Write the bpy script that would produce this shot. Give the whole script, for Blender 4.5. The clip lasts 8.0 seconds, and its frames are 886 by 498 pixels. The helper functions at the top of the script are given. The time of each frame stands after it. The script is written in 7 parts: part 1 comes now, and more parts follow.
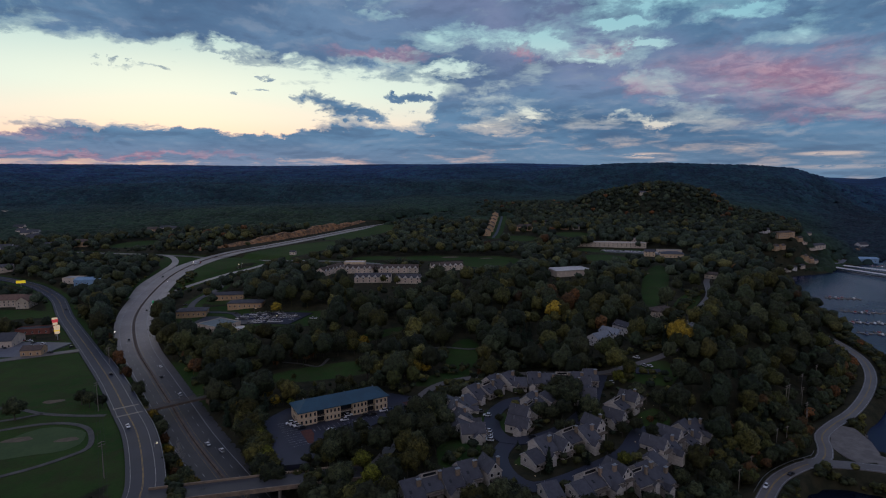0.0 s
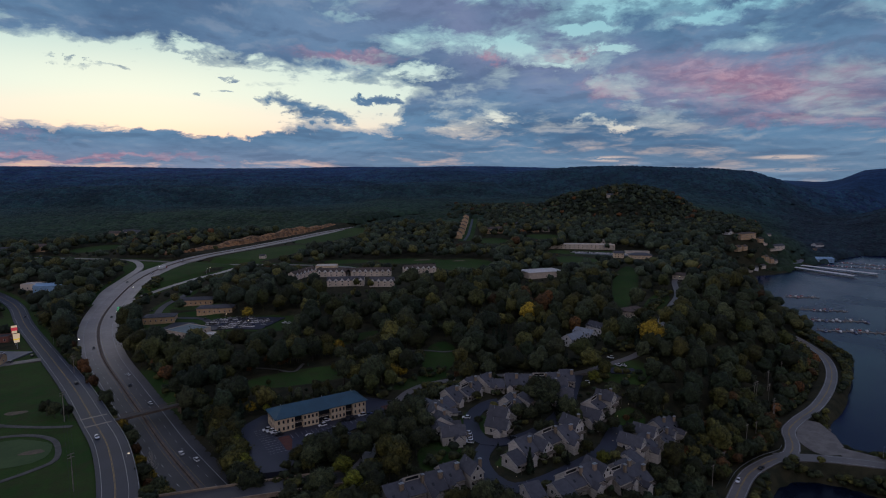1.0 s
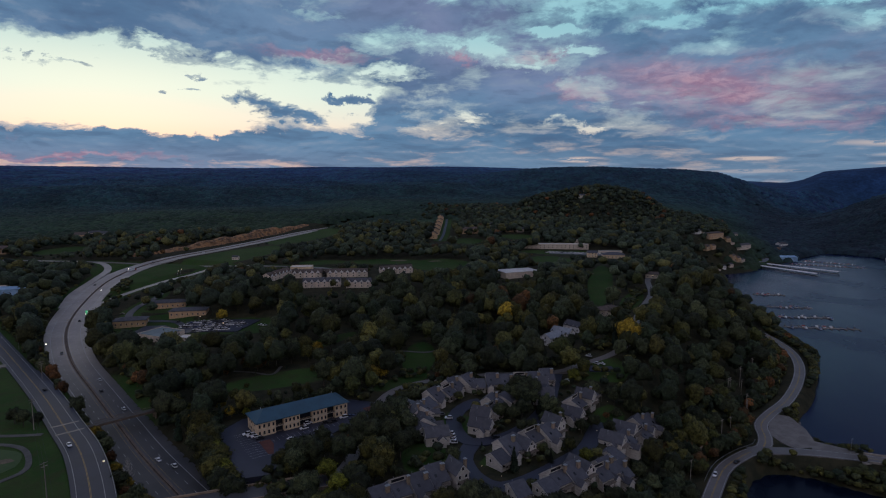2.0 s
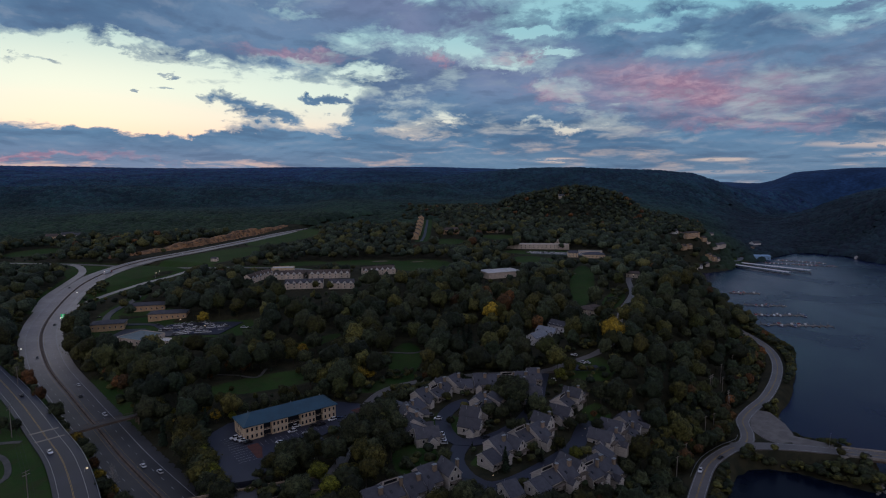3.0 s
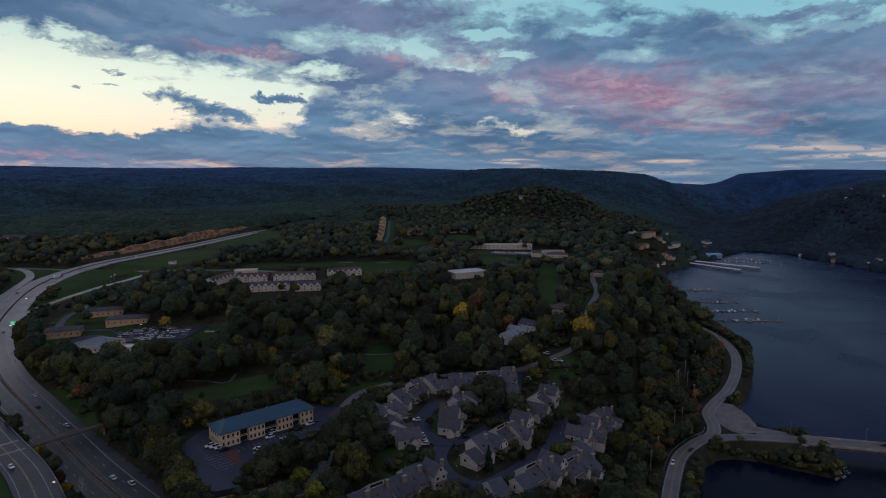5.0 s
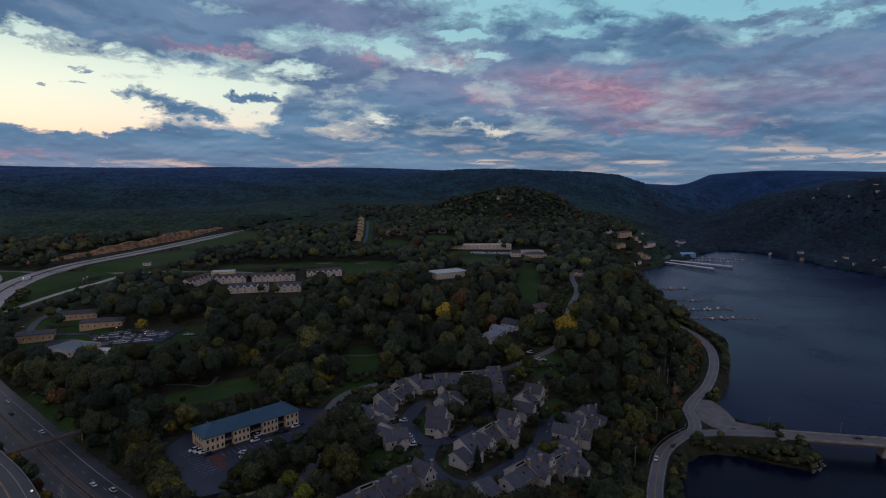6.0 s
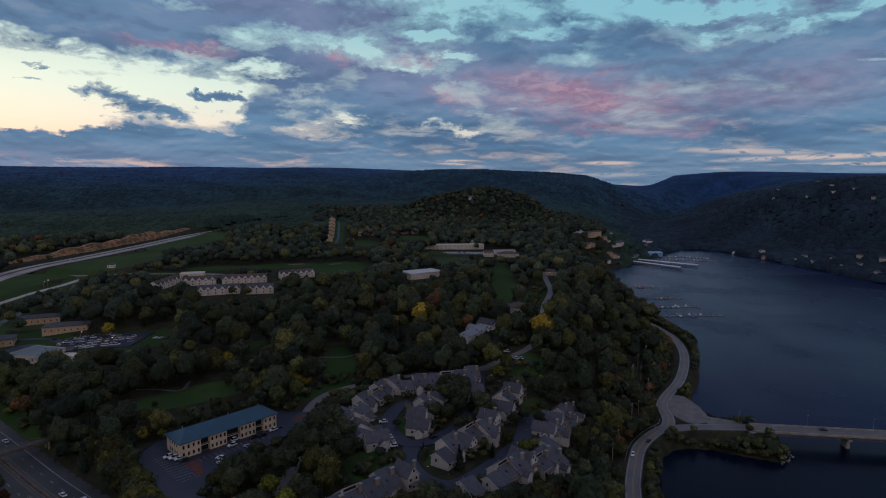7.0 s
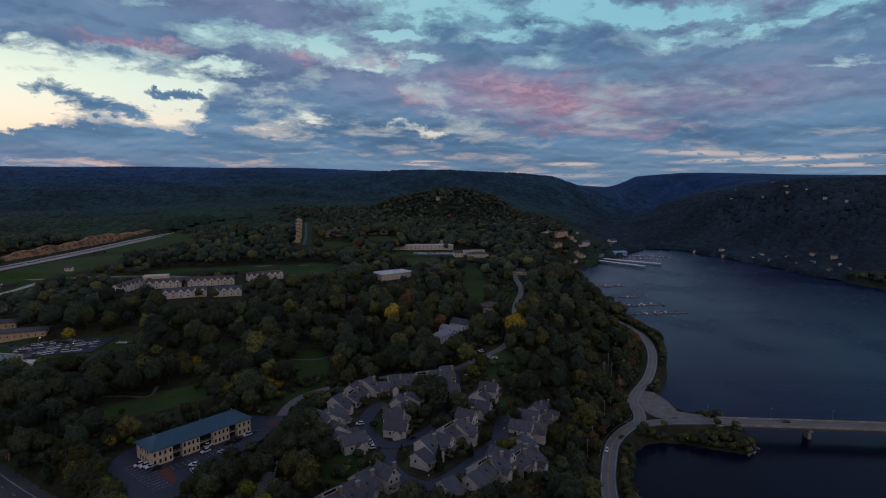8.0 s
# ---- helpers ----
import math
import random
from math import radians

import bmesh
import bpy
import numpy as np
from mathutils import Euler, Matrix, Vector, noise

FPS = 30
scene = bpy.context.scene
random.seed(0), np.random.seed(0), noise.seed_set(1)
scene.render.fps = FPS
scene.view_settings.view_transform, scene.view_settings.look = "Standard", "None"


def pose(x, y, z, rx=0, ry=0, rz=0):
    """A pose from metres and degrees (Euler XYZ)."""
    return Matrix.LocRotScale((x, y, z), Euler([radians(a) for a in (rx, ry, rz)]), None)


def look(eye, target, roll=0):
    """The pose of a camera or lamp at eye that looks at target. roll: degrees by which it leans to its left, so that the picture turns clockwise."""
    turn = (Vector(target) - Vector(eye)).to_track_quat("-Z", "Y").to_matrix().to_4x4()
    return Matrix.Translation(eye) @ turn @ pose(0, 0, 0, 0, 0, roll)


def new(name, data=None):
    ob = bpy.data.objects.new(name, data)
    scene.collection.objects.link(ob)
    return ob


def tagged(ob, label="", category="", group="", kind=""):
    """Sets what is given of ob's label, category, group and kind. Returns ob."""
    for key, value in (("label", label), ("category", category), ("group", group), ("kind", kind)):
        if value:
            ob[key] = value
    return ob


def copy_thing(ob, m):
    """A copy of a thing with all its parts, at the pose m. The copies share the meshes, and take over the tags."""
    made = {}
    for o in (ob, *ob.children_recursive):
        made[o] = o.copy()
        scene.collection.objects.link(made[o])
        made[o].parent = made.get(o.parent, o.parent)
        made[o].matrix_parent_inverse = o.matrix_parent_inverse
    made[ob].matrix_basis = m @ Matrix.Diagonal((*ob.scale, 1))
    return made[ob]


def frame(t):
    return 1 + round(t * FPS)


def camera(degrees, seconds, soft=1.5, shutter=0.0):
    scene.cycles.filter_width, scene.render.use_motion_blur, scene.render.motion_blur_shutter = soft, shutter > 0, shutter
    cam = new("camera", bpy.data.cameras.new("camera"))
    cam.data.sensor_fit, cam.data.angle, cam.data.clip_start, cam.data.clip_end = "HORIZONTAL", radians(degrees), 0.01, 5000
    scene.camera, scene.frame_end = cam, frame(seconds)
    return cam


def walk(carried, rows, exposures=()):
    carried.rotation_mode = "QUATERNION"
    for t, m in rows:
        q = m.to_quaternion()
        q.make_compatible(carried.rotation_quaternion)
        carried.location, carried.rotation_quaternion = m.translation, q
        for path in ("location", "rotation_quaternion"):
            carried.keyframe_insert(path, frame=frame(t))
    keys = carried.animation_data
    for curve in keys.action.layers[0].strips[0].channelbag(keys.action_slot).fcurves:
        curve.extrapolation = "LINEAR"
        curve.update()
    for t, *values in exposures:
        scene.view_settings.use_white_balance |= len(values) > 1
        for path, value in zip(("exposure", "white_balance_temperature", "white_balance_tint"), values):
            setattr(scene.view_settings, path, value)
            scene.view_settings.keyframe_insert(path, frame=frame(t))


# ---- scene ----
# ---- camera: a drone about 160 m above the lake, sliding sideways while it turns to its right
cam = camera(75.0, 8.0, soft=1.1)
# seconds, x, y, z, tilt, lean, heading
ROWS = [
    (0.0, 0.08, 0.10, 159.59, -6.88, 0.23, -0.00),
    (0.5, -2.59, 0.21, 159.57, -6.66, 0.21, -1.58),
    (1.0, -5.21, 0.38, 159.57, -6.62, 0.21, -3.14),
    (1.5, -7.77, 0.62, 159.60, -6.61, 0.17, -4.62),
    (3.0, -16.18, 1.72, 159.79, -6.56, 0.10, -8.10),
    (3.5, -19.03, 2.08, 159.86, -6.54, 0.09, -9.15),
    (4.0, -21.80, 2.50, 159.89, -6.52, 0.02, -10.20),
    (4.5, -24.56, 3.03, 159.87, -6.51, 0.02, -11.27),
    (6.0, -32.64, 5.12, 159.70, -6.47, -0.05, -14.72),
    (6.5, -35.14, 5.98, 159.57, -6.45, -0.07, -16.17),
    (7.0, -37.70, 6.96, 159.41, -6.43, -0.12, -17.76),
    (7.5, -40.31, 8.00, 159.27, -6.39, -0.13, -19.43),
    (8.0, -42.91, 9.05, 159.15, -6.36, -0.17, -21.15),
]
walk(cam, [(t, pose(x, y, z, 90 + tilt, lean, heading)) for t, x, y, z, tilt, lean, heading in ROWS])

# ---- light: dusk, the sun just gone behind the hills ahead on the left, broken cloud
SUN_AZ, SUN_EL = -24.0, 2.5
scene.view_settings.exposure = -1.0
world = bpy.data.worlds.new("evening_sky")
scene.world = world
world.use_nodes = True
wt = world.node_tree
wt.nodes.clear()


class Nodes:
    """Short ways to lay out shader nodes in one tree."""

    def __init__(self, tree):
        self.tree = tree

    def add(self, kind):
        return self.tree.nodes.new(kind)

    def put(self, socket, value):
        if isinstance(value, bpy.types.NodeSocket):
            self.tree.links.new(value, socket)
        elif isinstance(value, (tuple, list)) and socket.type == "RGBA" and len(value) == 3:
            socket.default_value = (*value, 1)
        else:
            socket.default_value = value

    def m(self, op, a, b=0.0, c=0.0):
        n = self.add("ShaderNodeMath")
        n.operation = op
        for s, v in zip(n.inputs, (a, b, c)):
            self.put(s, v)
        return n.outputs[0]

    def v(self, op, a, b=(0, 0, 0)):
        n = self.add("ShaderNodeVectorMath")
        n.operation = op
        self.put(n.inputs[0], a)
        self.put(n.inputs[1], b)
        return n.outputs[0]

    def xyz(self, x, y, z=0.0):
        n = self.add("ShaderNodeCombineXYZ")
        for s, v in zip(n.inputs, (x, y, z)):
            self.put(s, v)
        return n.outputs[0]

    def mix(self, f, a, b, how="MIX"):
        n = self.add("ShaderNodeMix")
        n.data_type, n.blend_type = "RGBA", how
        self.put(n.inputs[0], f)
        self.put(n.inputs[6], a)
        self.put(n.inputs[7], b)
        return n.outputs[2]

    def smooth(self, x, lo, hi, a=0.0, b=1.0):
        n = self.add("ShaderNodeMapRange")
        n.interpolation_type = "SMOOTHSTEP"
        for s, v in zip(n.inputs, (x, lo, hi, a, b)):
            self.put(s, v)
        return n.outputs[0]

    def noise(self, p, scale, detail=3.0, rough=0.5, warp=0.0, colour=False):
        n = self.add("ShaderNodeTexNoise")
        if p is not None:
            self.put(n.inputs["Vector"], p)
        for key, value in (("Scale", scale), ("Detail", detail), ("Roughness", rough), ("Distortion", warp)):
            self.put(n.inputs[key], value)
        return n.outputs[1 if colour else 0]


w = Nodes(wt)
way = w.add("ShaderNodeTexCoord").outputs["Generated"]
sep = w.add("ShaderNodeSeparateXYZ")
w.put(sep.inputs[0], way)
dx, dy, dz = sep.outputs
# heading and height over the horizon, in degrees
AZ = w.m("MULTIPLY", w.m("ARCTAN2", dx, dy), 57.2958)
EL = w.m("MULTIPLY", w.m("ARCSINE", dz), 57.2958)
# clouds flatten towards the horizon
ELS = w.m("MULTIPLY", w.m("LOGARITHM", w.m("ADD", w.m("DIVIDE", w.m("MAXIMUM", EL, -3.0), 7.0), 1.0), 2.71828), 14.0)


def field(fa, fe, seed, detail=6.0, rough=0.58, warp=0.3, rise=0.0):
    """Cloud noise over heading and height; rise shifts it upwards."""
    return w.noise(w.xyz(w.m("MULTIPLY", AZ, fa), w.m("MULTIPLY", w.m("SUBTRACT", ELS, rise), fe), seed), 1.0, detail, rough, warp)


broad = field(0.062, 0.21, 3.0)
lump = field(0.15, 0.50, 7.0, 9.0, 0.56)
lump_low = field(0.15, 0.50, 7.0, 9.0, 0.56, 0.3, 0.45)
wisp = field(0.42, 1.25, 12.0, 8.0, 0.64, 0.5)
wob = w.noise(w.xyz(w.m("MULTIPLY", AZ, 0.19), w.m("MULTIPLY", EL, 0.36), 9.0), 1.0, 6.0, 0.66, 0.3, colour=True)
wsep = w.add("ShaderNodeSeparateColor")
w.put(wsep.inputs[0], wob)
AZW = w.m("ADD", AZ, w.m("MULTIPLY", w.m("SUBTRACT", wsep.outputs[0], 0.5), 11.0))
ELW = w.m("ADD", EL, w.m("MULTIPLY", w.m("SUBTRACT", wsep.outputs[1], 0.5), 5.0))


def patch(az, el, raz, rel, soft=0.5, lift=0.0, warped=True):
    """A soft-edged patch of sky round a heading and a height; lift tilts it."""
    u = w.m("DIVIDE", w.m("SUBTRACT", AZW if warped else AZ, az), raz)
    e = w.m("SUBTRACT", w.m("SUBTRACT", ELW if warped else EL, el), w.m("MULTIPLY", w.m("SUBTRACT", AZ, az), lift))
    v = w.m("DIVIDE", e, rel)
    d = w.m("SQRT", w.m("ADD", w.m("MULTIPLY", u, u), w.m("MULTIPLY", v, v)))
    return w.smooth(d, 1.0 + soft, 1.0 - soft)


def strongest(rows, warped=True):
    s = None
    for *shape, amount in rows:
        p = w.m("MULTIPLY", patch(*shape, warped=warped), amount)
        s = p if s is None else w.m("MAXIMUM", s, p)
    return s


# az, el, width, height, softness, lift, amount
GAPS = [(-26, 7.8, 17, 3.6, 0.45, -0.10, 0.46), (-38, 7.5, 15, 3.7, 0.4, 0.0, 0.44), (-9, 7.7, 13, 2.6, 0.55, -0.10, 0.36), (2.0, 7.6, 4.0, 0.7, 0.6, -0.12, 0.16), (-20, 4.6, 14, 0.6, 0.6, 0.02, 0.20),
        (-7, 11.8, 4, 0.7, 0.7, -0.1, 0.22), (4, 13.0, 7, 0.8, 0.7, -0.02, 0.22), (13, 11.8, 5, 0.8, 0.7, -0.18, 0.24), (19, 9.0, 3, 1.2, 0.7, -0.2, 0.20), (23, 6.6, 3, 0.8, 0.7, 0, 0.14),
        (18, 17.0, 10, 1.6, 0.7, -0.05, 0.24), (36, 15.5, 14, 1.0, 0.7, -0.08, 0.24)]
GAPS_HIGH = [(5, 17.5, 6, 0.8, 0.7, -0.06, 0.24), (46, 12.6, 6, 0.5, 0.8, 0.1, 0.22), (30, 12.0, 3, 0.7, 0.8, 0.0, 0.16), (56, 14.5, 6, 0.6, 0.8, 0.15, 0.2), (-14, 13.2, 3, 0.8, 0.7, 0, 0.16)]
PUFFS = [(-24, 15.5, 20, 2.6, 0.4, -0.10, 0.34), (-22, 3.3, 26, 1.0, 0.5, 0.03, 0.36), (0.6, 6.4, 2.4, 1.7, 0.6, 0.1, 0.34), (-3.2, 7.75, 2.4, 0.42, 0.5, 0, 0.42), (-11, 7.2, 2.2, 0.75, 0.6, -0.2, 0.34), (-8, 6.3, 2.6, 0.5, 0.6, 0, 0.36), (-19.6, 7.6, 1.0, 0.32, 0.6, 0, 0.36),
         (-17, 7.6, 0.9, 0.28, 0.6, 0, 0.32), (-27, 9.6, 3.4, 0.4, 0.6, -0.08, 0.28), (-17.5, 9.2, 0.8, 0.25, 0.6, 0, 0.3)]
HOLES = [(-18.2, 12.0, 2.6, 0.8, 0.7, -0.1, 0.30), (-20.7, 10.9, 2.2, 0.6, 0.7, 0, 0.26), (-14, 10.8, 1.6, 0.6, 0.7, 0, 0.28), (-3.4, 13.4, 4.5, 0.7, 0.7, -0.06, 0.26), (-8, 15.4, 5.5, 0.6, 0.7, -0.03, 0.26), (13.2, 11.0, 2.2, 0.5, 0.7, -0.1, 0.30),
         (18.4, 5.7, 2.2, 0.35, 0.7, 0, 0.26), (16.6, 13.9, 3.2, 0.5, 0.7, 0, 0.28), (42.5, 14.6, 6, 0.6, 0.7, -0.05, 0.30), (53, 13.6, 4, 0.5, 0.7, 0.1, 0.26), (55, 9.9, 2.6, 0.4, 0.7, 0.1, 0.28), (19.3, 11.6, 1.6, 0.5, 0.7, 0, 0.28), (27.4, 14.0, 4, 0.6, 0.7, 0, 0.26), (1.5, 10.4, 3, 0.5, 0.7, -0.1, 0.26), (8.5, 6.2, 2.6, 0.4, 0.7, 0, 0.22)]
open_sky = w.m("MAXIMUM", w.m("MAXIMUM", strongest(GAPS), strongest(GAPS_HIGH)), strongest(HOLES))
heavy = strongest(PUFFS)
cover = w.m("ADD", w.m("MULTIPLY", w.m("SUBTRACT", broad, 0.5), 0.6), w.m("ADD", w.m("MULTIPLY", w.m("SUBTRACT", lump, 0.5), 0.75), w.m("MULTIPLY", w.m("SUBTRACT", wisp, 0.5), 0.32)))
cover = w.m("ADD", w.m("SUBTRACT", cover, open_sky), w.m("ADD", heavy, w.m("ADD", 0.27, w.smooth(EL, 18.0, 34.0, 0.0, 0.25))))
mask = w.smooth(cover, -0.02, 0.10)
# the clear sky behind: warm and pale over the sunset, blue-green above
sky = w.add("ShaderNodeTexSky")
sky.sky_type, sky.sun_disc, sky.sun_elevation, sky.sun_rotation = "NISHITA", False, radians(SUN_EL), radians(SUN_AZ)
near_sun = w.smooth(w.m("ABSOLUTE", w.m("SUBTRACT", AZ, SUN_AZ)), 62.0, 8.0)
warm = w.mix(w.smooth(EL, 2.0, 6.0), (0.82, 0.52, 0.40), (0.80, 0.73, 0.62))
warm = w.mix(w.smooth(EL, 4.8, 8.5), warm, (0.68, 0.79, 0.70))
warm = w.mix(w.smooth(EL, 8.0, 14.5), warm, (0.36, 0.58, 0.60))
cool = w.mix(w.smooth(EL, 2.0, 7.0), (0.62, 0.47, 0.40), (0.46, 0.58, 0.60))
cool = w.mix(w.smooth(EL, 7.0, 15.0), cool, (0.22, 0.47, 0.57))
clear = w.mix(near_sun, cool, warm)
clear = w.mix(0.01, clear, sky.outputs[0])
# the clouds: slate, modelled by light from below, lighter at their thin edges, some still pink
slate = w.mix(w.smooth(broad, 0.36, 0.62), (0.068, 0.140, 0.252), (0.118, 0.222, 0.358))
violet = w.mix(w.smooth(lump, 0.36, 0.64), (0.126, 0.155, 0.285), (0.205, 0.235, 0.380))
cloud = w.mix(w.m("MULTIPLY", w.smooth(EL, 5.0, 12.0), w.m("MULTIPLY", w.smooth(AZ, -16.0, 18.0, 0.15, 1.0), w.smooth(field(0.04, 0.10, 21.0, 3.0), 0.38, 0.62))), slate, violet)
cloud = w.mix(w.smooth(EL, 4.6, 1.2, 0.0, 0.55), cloud, w.mix(w.smooth(AZ, -25.0, 8.0), (0.235, 0.255, 0.365), (0.135, 0.205, 0.305)))
relief = w.m("MULTIPLY", w.m("SUBTRACT", lump_low, lump), 3.2)
cloud = w.mix(w.smooth(relief, 0.0, 0.5, 0.0, 0.42), cloud, (0.24, 0.30, 0.40))
cloud = w.mix(w.smooth(relief, 0.0, -0.45, 0.0, 0.38), cloud, (0.062, 0.100, 0.185))
PINK = [(31, 8.2, 8.5, 1.9, 0.8, -0.10, 0.62), (36, 5.2, 7, 0.5, 0.8, -0.02, 0.40), (-5.5, 12.1, 4.5, 0.55, 0.6, -0.06, 0.50), (7, 11.7, 1.4, 0.45, 0.6, 0, 0.5), (15.5, 11.7, 2.2, 0.5, 0.6, 0, 0.5),
        (19, 8.6, 2.2, 0.9, 0.7, 0, 0.42), (-30, 2.1, 10, 0.3, 0.6, 0.0, 0.55), (-38, 3.8, 6, 0.35, 0.6, 0, 0.45), (44, 8.0, 10, 1.8, 0.9, 0, 0.22)]
GLOW = [(19.3, 2.1, 1.9, 0.24, 0.6, 0, 0.8), (33.5, 2.0, 2.4, 0.16, 0.5, 0, 0.6), (45, 2.9, 5.0, 0.24, 0.7, -0.05, 0.55), (51, 2.3, 7.0, 0.2, 0.7, 0.02, 0.7), (56, 1.7, 7, 0.15, 0.6, 0, 0.6), (34, 0.9, 3.5, 0.16, 0.6, 0, 0.3)]
pink = w.m("MULTIPLY", strongest(PINK), w.smooth(lump, 0.30, 0.60, 0.65, 1.0))
cloud = w.mix(w.smooth(EL, 18.0, 30.0, 0.0, 0.8), cloud, (0.050, 0.070, 0.150))
cloud = w.mix(pink, cloud, w.mix(w.smooth(wisp, 0.4, 0.65), (0.34, 0.145, 0.215), (0.60, 0.33, 0.38)))
edge = w.m("MULTIPLY", w.smooth(cover, 0.26, 0.08), 0.42)
cloud = w.mix(edge, cloud, clear)
heaven = w.mix(mask, clear, cloud)
glow = w.m("MULTIPLY", strongest(GLOW, False), w.smooth(wisp, 0.42, 0.52))
heaven = w.mix(glow, heaven, (0.70, 0.54, 0.46))
# overhead the cloud sheet is dim; behind, in the east, it still takes the warm afterglow
overhead = w.smooth(EL, 26.0, 62.0)
behind = w.smooth(w.m("ABSOLUTE", w.m("SUBTRACT", AZ, 12.0)), 75.0, 135.0)
heaven = w.mix(w.m("MULTIPLY", behind, 0.85), heaven, w.mix(w.smooth(lump, 0.35, 0.65), (0.42, 0.39, 0.47), (0.55, 0.51, 0.58)))
heaven = w.mix(w.m("MULTIPLY", overhead, 0.9), heaven, w.mix(w.smooth(lump, 0.35, 0.65), (0.20, 0.235, 0.38), (0.26, 0.30, 0.46)))
back = w.add("ShaderNodeBackground")
w.put(back.inputs[0], heaven)
back.inputs[1].default_value = 2.2
w.put(w.add("ShaderNodeOutputWorld").inputs[0], back.outputs[0])

sun = new("sun", bpy.data.lights.new("sun", "SUN"))
sun.data.energy, sun.data.angle, sun.data.color = 0.25, radians(25), (1.0, 0.86, 0.70)
sun.matrix_world = look((0, 0, 0), (-math.sin(radians(SUN_AZ)), -math.cos(radians(SUN_AZ)), -math.tan(radians(11))))

# ---- materials


def material(name, base, second=None, scale=1.0, rough=0.8, bump=0.0, metal=0.0, fine=6.0, spread=(0.38, 0.64), per_object=0.0, per_island=0.0, stretch=(1, 1, 1)):
    """Paint with large stains and fine grain: two colours mixed by a coarse and a fine noise, in metres."""
    mat = bpy.data.materials.new(name)
    mat.use_nodes = True
    n = Nodes(mat.node_tree)
    bsdf = mat.node_tree.nodes["Principled BSDF"]
    place = n.add("ShaderNodeTexCoord").outputs["Object"]
    place = n.v("MULTIPLY", place, stretch)
    coarse = n.noise(place, scale, 4.0, 0.6)
    grain = n.noise(place, scale * fine, 3.0, 0.6)
    second = second or tuple(c * 0.72 for c in base)
    f = n.m("ADD", n.m("MULTIPLY", n.smooth(coarse, *spread), 0.7), n.m("MULTIPLY", n.smooth(grain, 0.35, 0.65), 0.3))
    colour = n.mix(f, second, base)
    shift = None
    if per_object:
        shift = n.m("MULTIPLY", n.m("SUBTRACT", n.add("ShaderNodeObjectInfo").outputs["Random"], 0.5), per_object)
    if per_island:
        isl = n.m("MULTIPLY", n.m("SUBTRACT", n.add("ShaderNodeNewGeometry").outputs["Random Per Island"], 0.5), per_island)
        shift = isl if shift is None else n.m("ADD", shift, isl)
    if shift is not None:
        hsv = n.add("ShaderNodeHueSaturation")
        n.put(hsv.inputs["Value"], n.m("ADD", shift, 1.0))
        n.put(hsv.inputs["Hue"], n.m("ADD", n.m("MULTIPLY", shift, -0.05), 0.5))
        n.put(hsv.inputs["Color"], colour)
        colour = hsv.outputs[0]
    n.put(bsdf.inputs["Base Color"], colour)
    bsdf.inputs["Roughness"].default_value, bsdf.inputs["Metallic"].default_value = rough, metal
    if bump:
        b = n.add("ShaderNodeBump")
        b.inputs["Strength"].default_value, b.inputs["Distance"].default_value = 0.6, bump
        n.put(b.inputs["Height"], grain)
        n.put(bsdf.inputs["Normal"], b.outputs[0])
    return mat


def glowing(name, colour, strength):
    mat = bpy.data.materials.new(name)
    mat.use_nodes = True
    bsdf = mat.node_tree.nodes["Principled BSDF"]
    bsdf.inputs["Base Color"].default_value = (*colour, 1)
    bsdf.inputs["Emission Color"].default_value = (*colour, 1)
    bsdf.inputs["Emission Strength"].default_value = strength
    return mat


def leaf_material(name, base, second, third):
    """Leaves: a tint for each tree (from its mesh or its object), and another for each clump."""
    mat = bpy.data.materials.new(name)
    mat.use_nodes = True
    n = Nodes(mat.node_tree)
    bsdf = mat.node_tree.nodes["Principled BSDF"]
    tree = n.add("ShaderNodeAttribute")
    tree.attribute_name = "tint"
    own = n.m("FRACT", n.m("ADD", tree.outputs["Fac"], n.add("ShaderNodeObjectInfo").outputs["Random"]))
    isl = n.add("ShaderNodeNewGeometry").outputs["Random Per Island"]
    colour = n.mix(own, base, second)
    colour = n.mix(n.smooth(isl, 0.5, 1.0, 0.0, 0.45), colour, third)
    hsv = n.add("ShaderNodeHueSaturation")
    n.put(hsv.inputs["Value"], n.m("MULTIPLY", n.smooth(n.m("FRACT", n.m("MULTIPLY", own, 7.3)), 0.0, 1.0, 0.62, 1.38), n.smooth(isl, 0.0, 1.0, 0.72, 1.28)))
    n.put(hsv.inputs["Color"], colour)
    colour = hsv.outputs[0]
    # sprays of leaves too small to build
    place = n.add("ShaderNodeTexCoord").outputs["Object"]
    b = n.add("ShaderNodeBump")
    b.inputs["Strength"].default_value, b.inputs["Distance"].default_value = 1.0, 1.3
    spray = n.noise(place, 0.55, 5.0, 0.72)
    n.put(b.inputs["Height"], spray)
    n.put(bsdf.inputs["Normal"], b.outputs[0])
    # hollows between sprays are darkened: self-shadow put into the leaf colour
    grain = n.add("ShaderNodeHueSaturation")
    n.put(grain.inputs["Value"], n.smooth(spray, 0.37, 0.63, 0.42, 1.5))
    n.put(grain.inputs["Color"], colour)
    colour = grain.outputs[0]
    n.put(bsdf.inputs["Base Color"], colour)
    bsdf.inputs["Roughness"].default_value = 0.75
    bsdf.inputs["Specular IOR Level"].default_value = 0.2
    return mat


ASPHALT = material("worn_asphalt", (0.021, 0.0245, 0.044), (0.014, 0.0165, 0.030), 0.06, 0.6, 0.0, fine=9)
CONCRETE_ROAD = material("grey_road_concrete", (0.07286, 0.06844, 0.06956), (0.04862, 0.04621, 0.04857), 0.05, 0.6, fine=8)


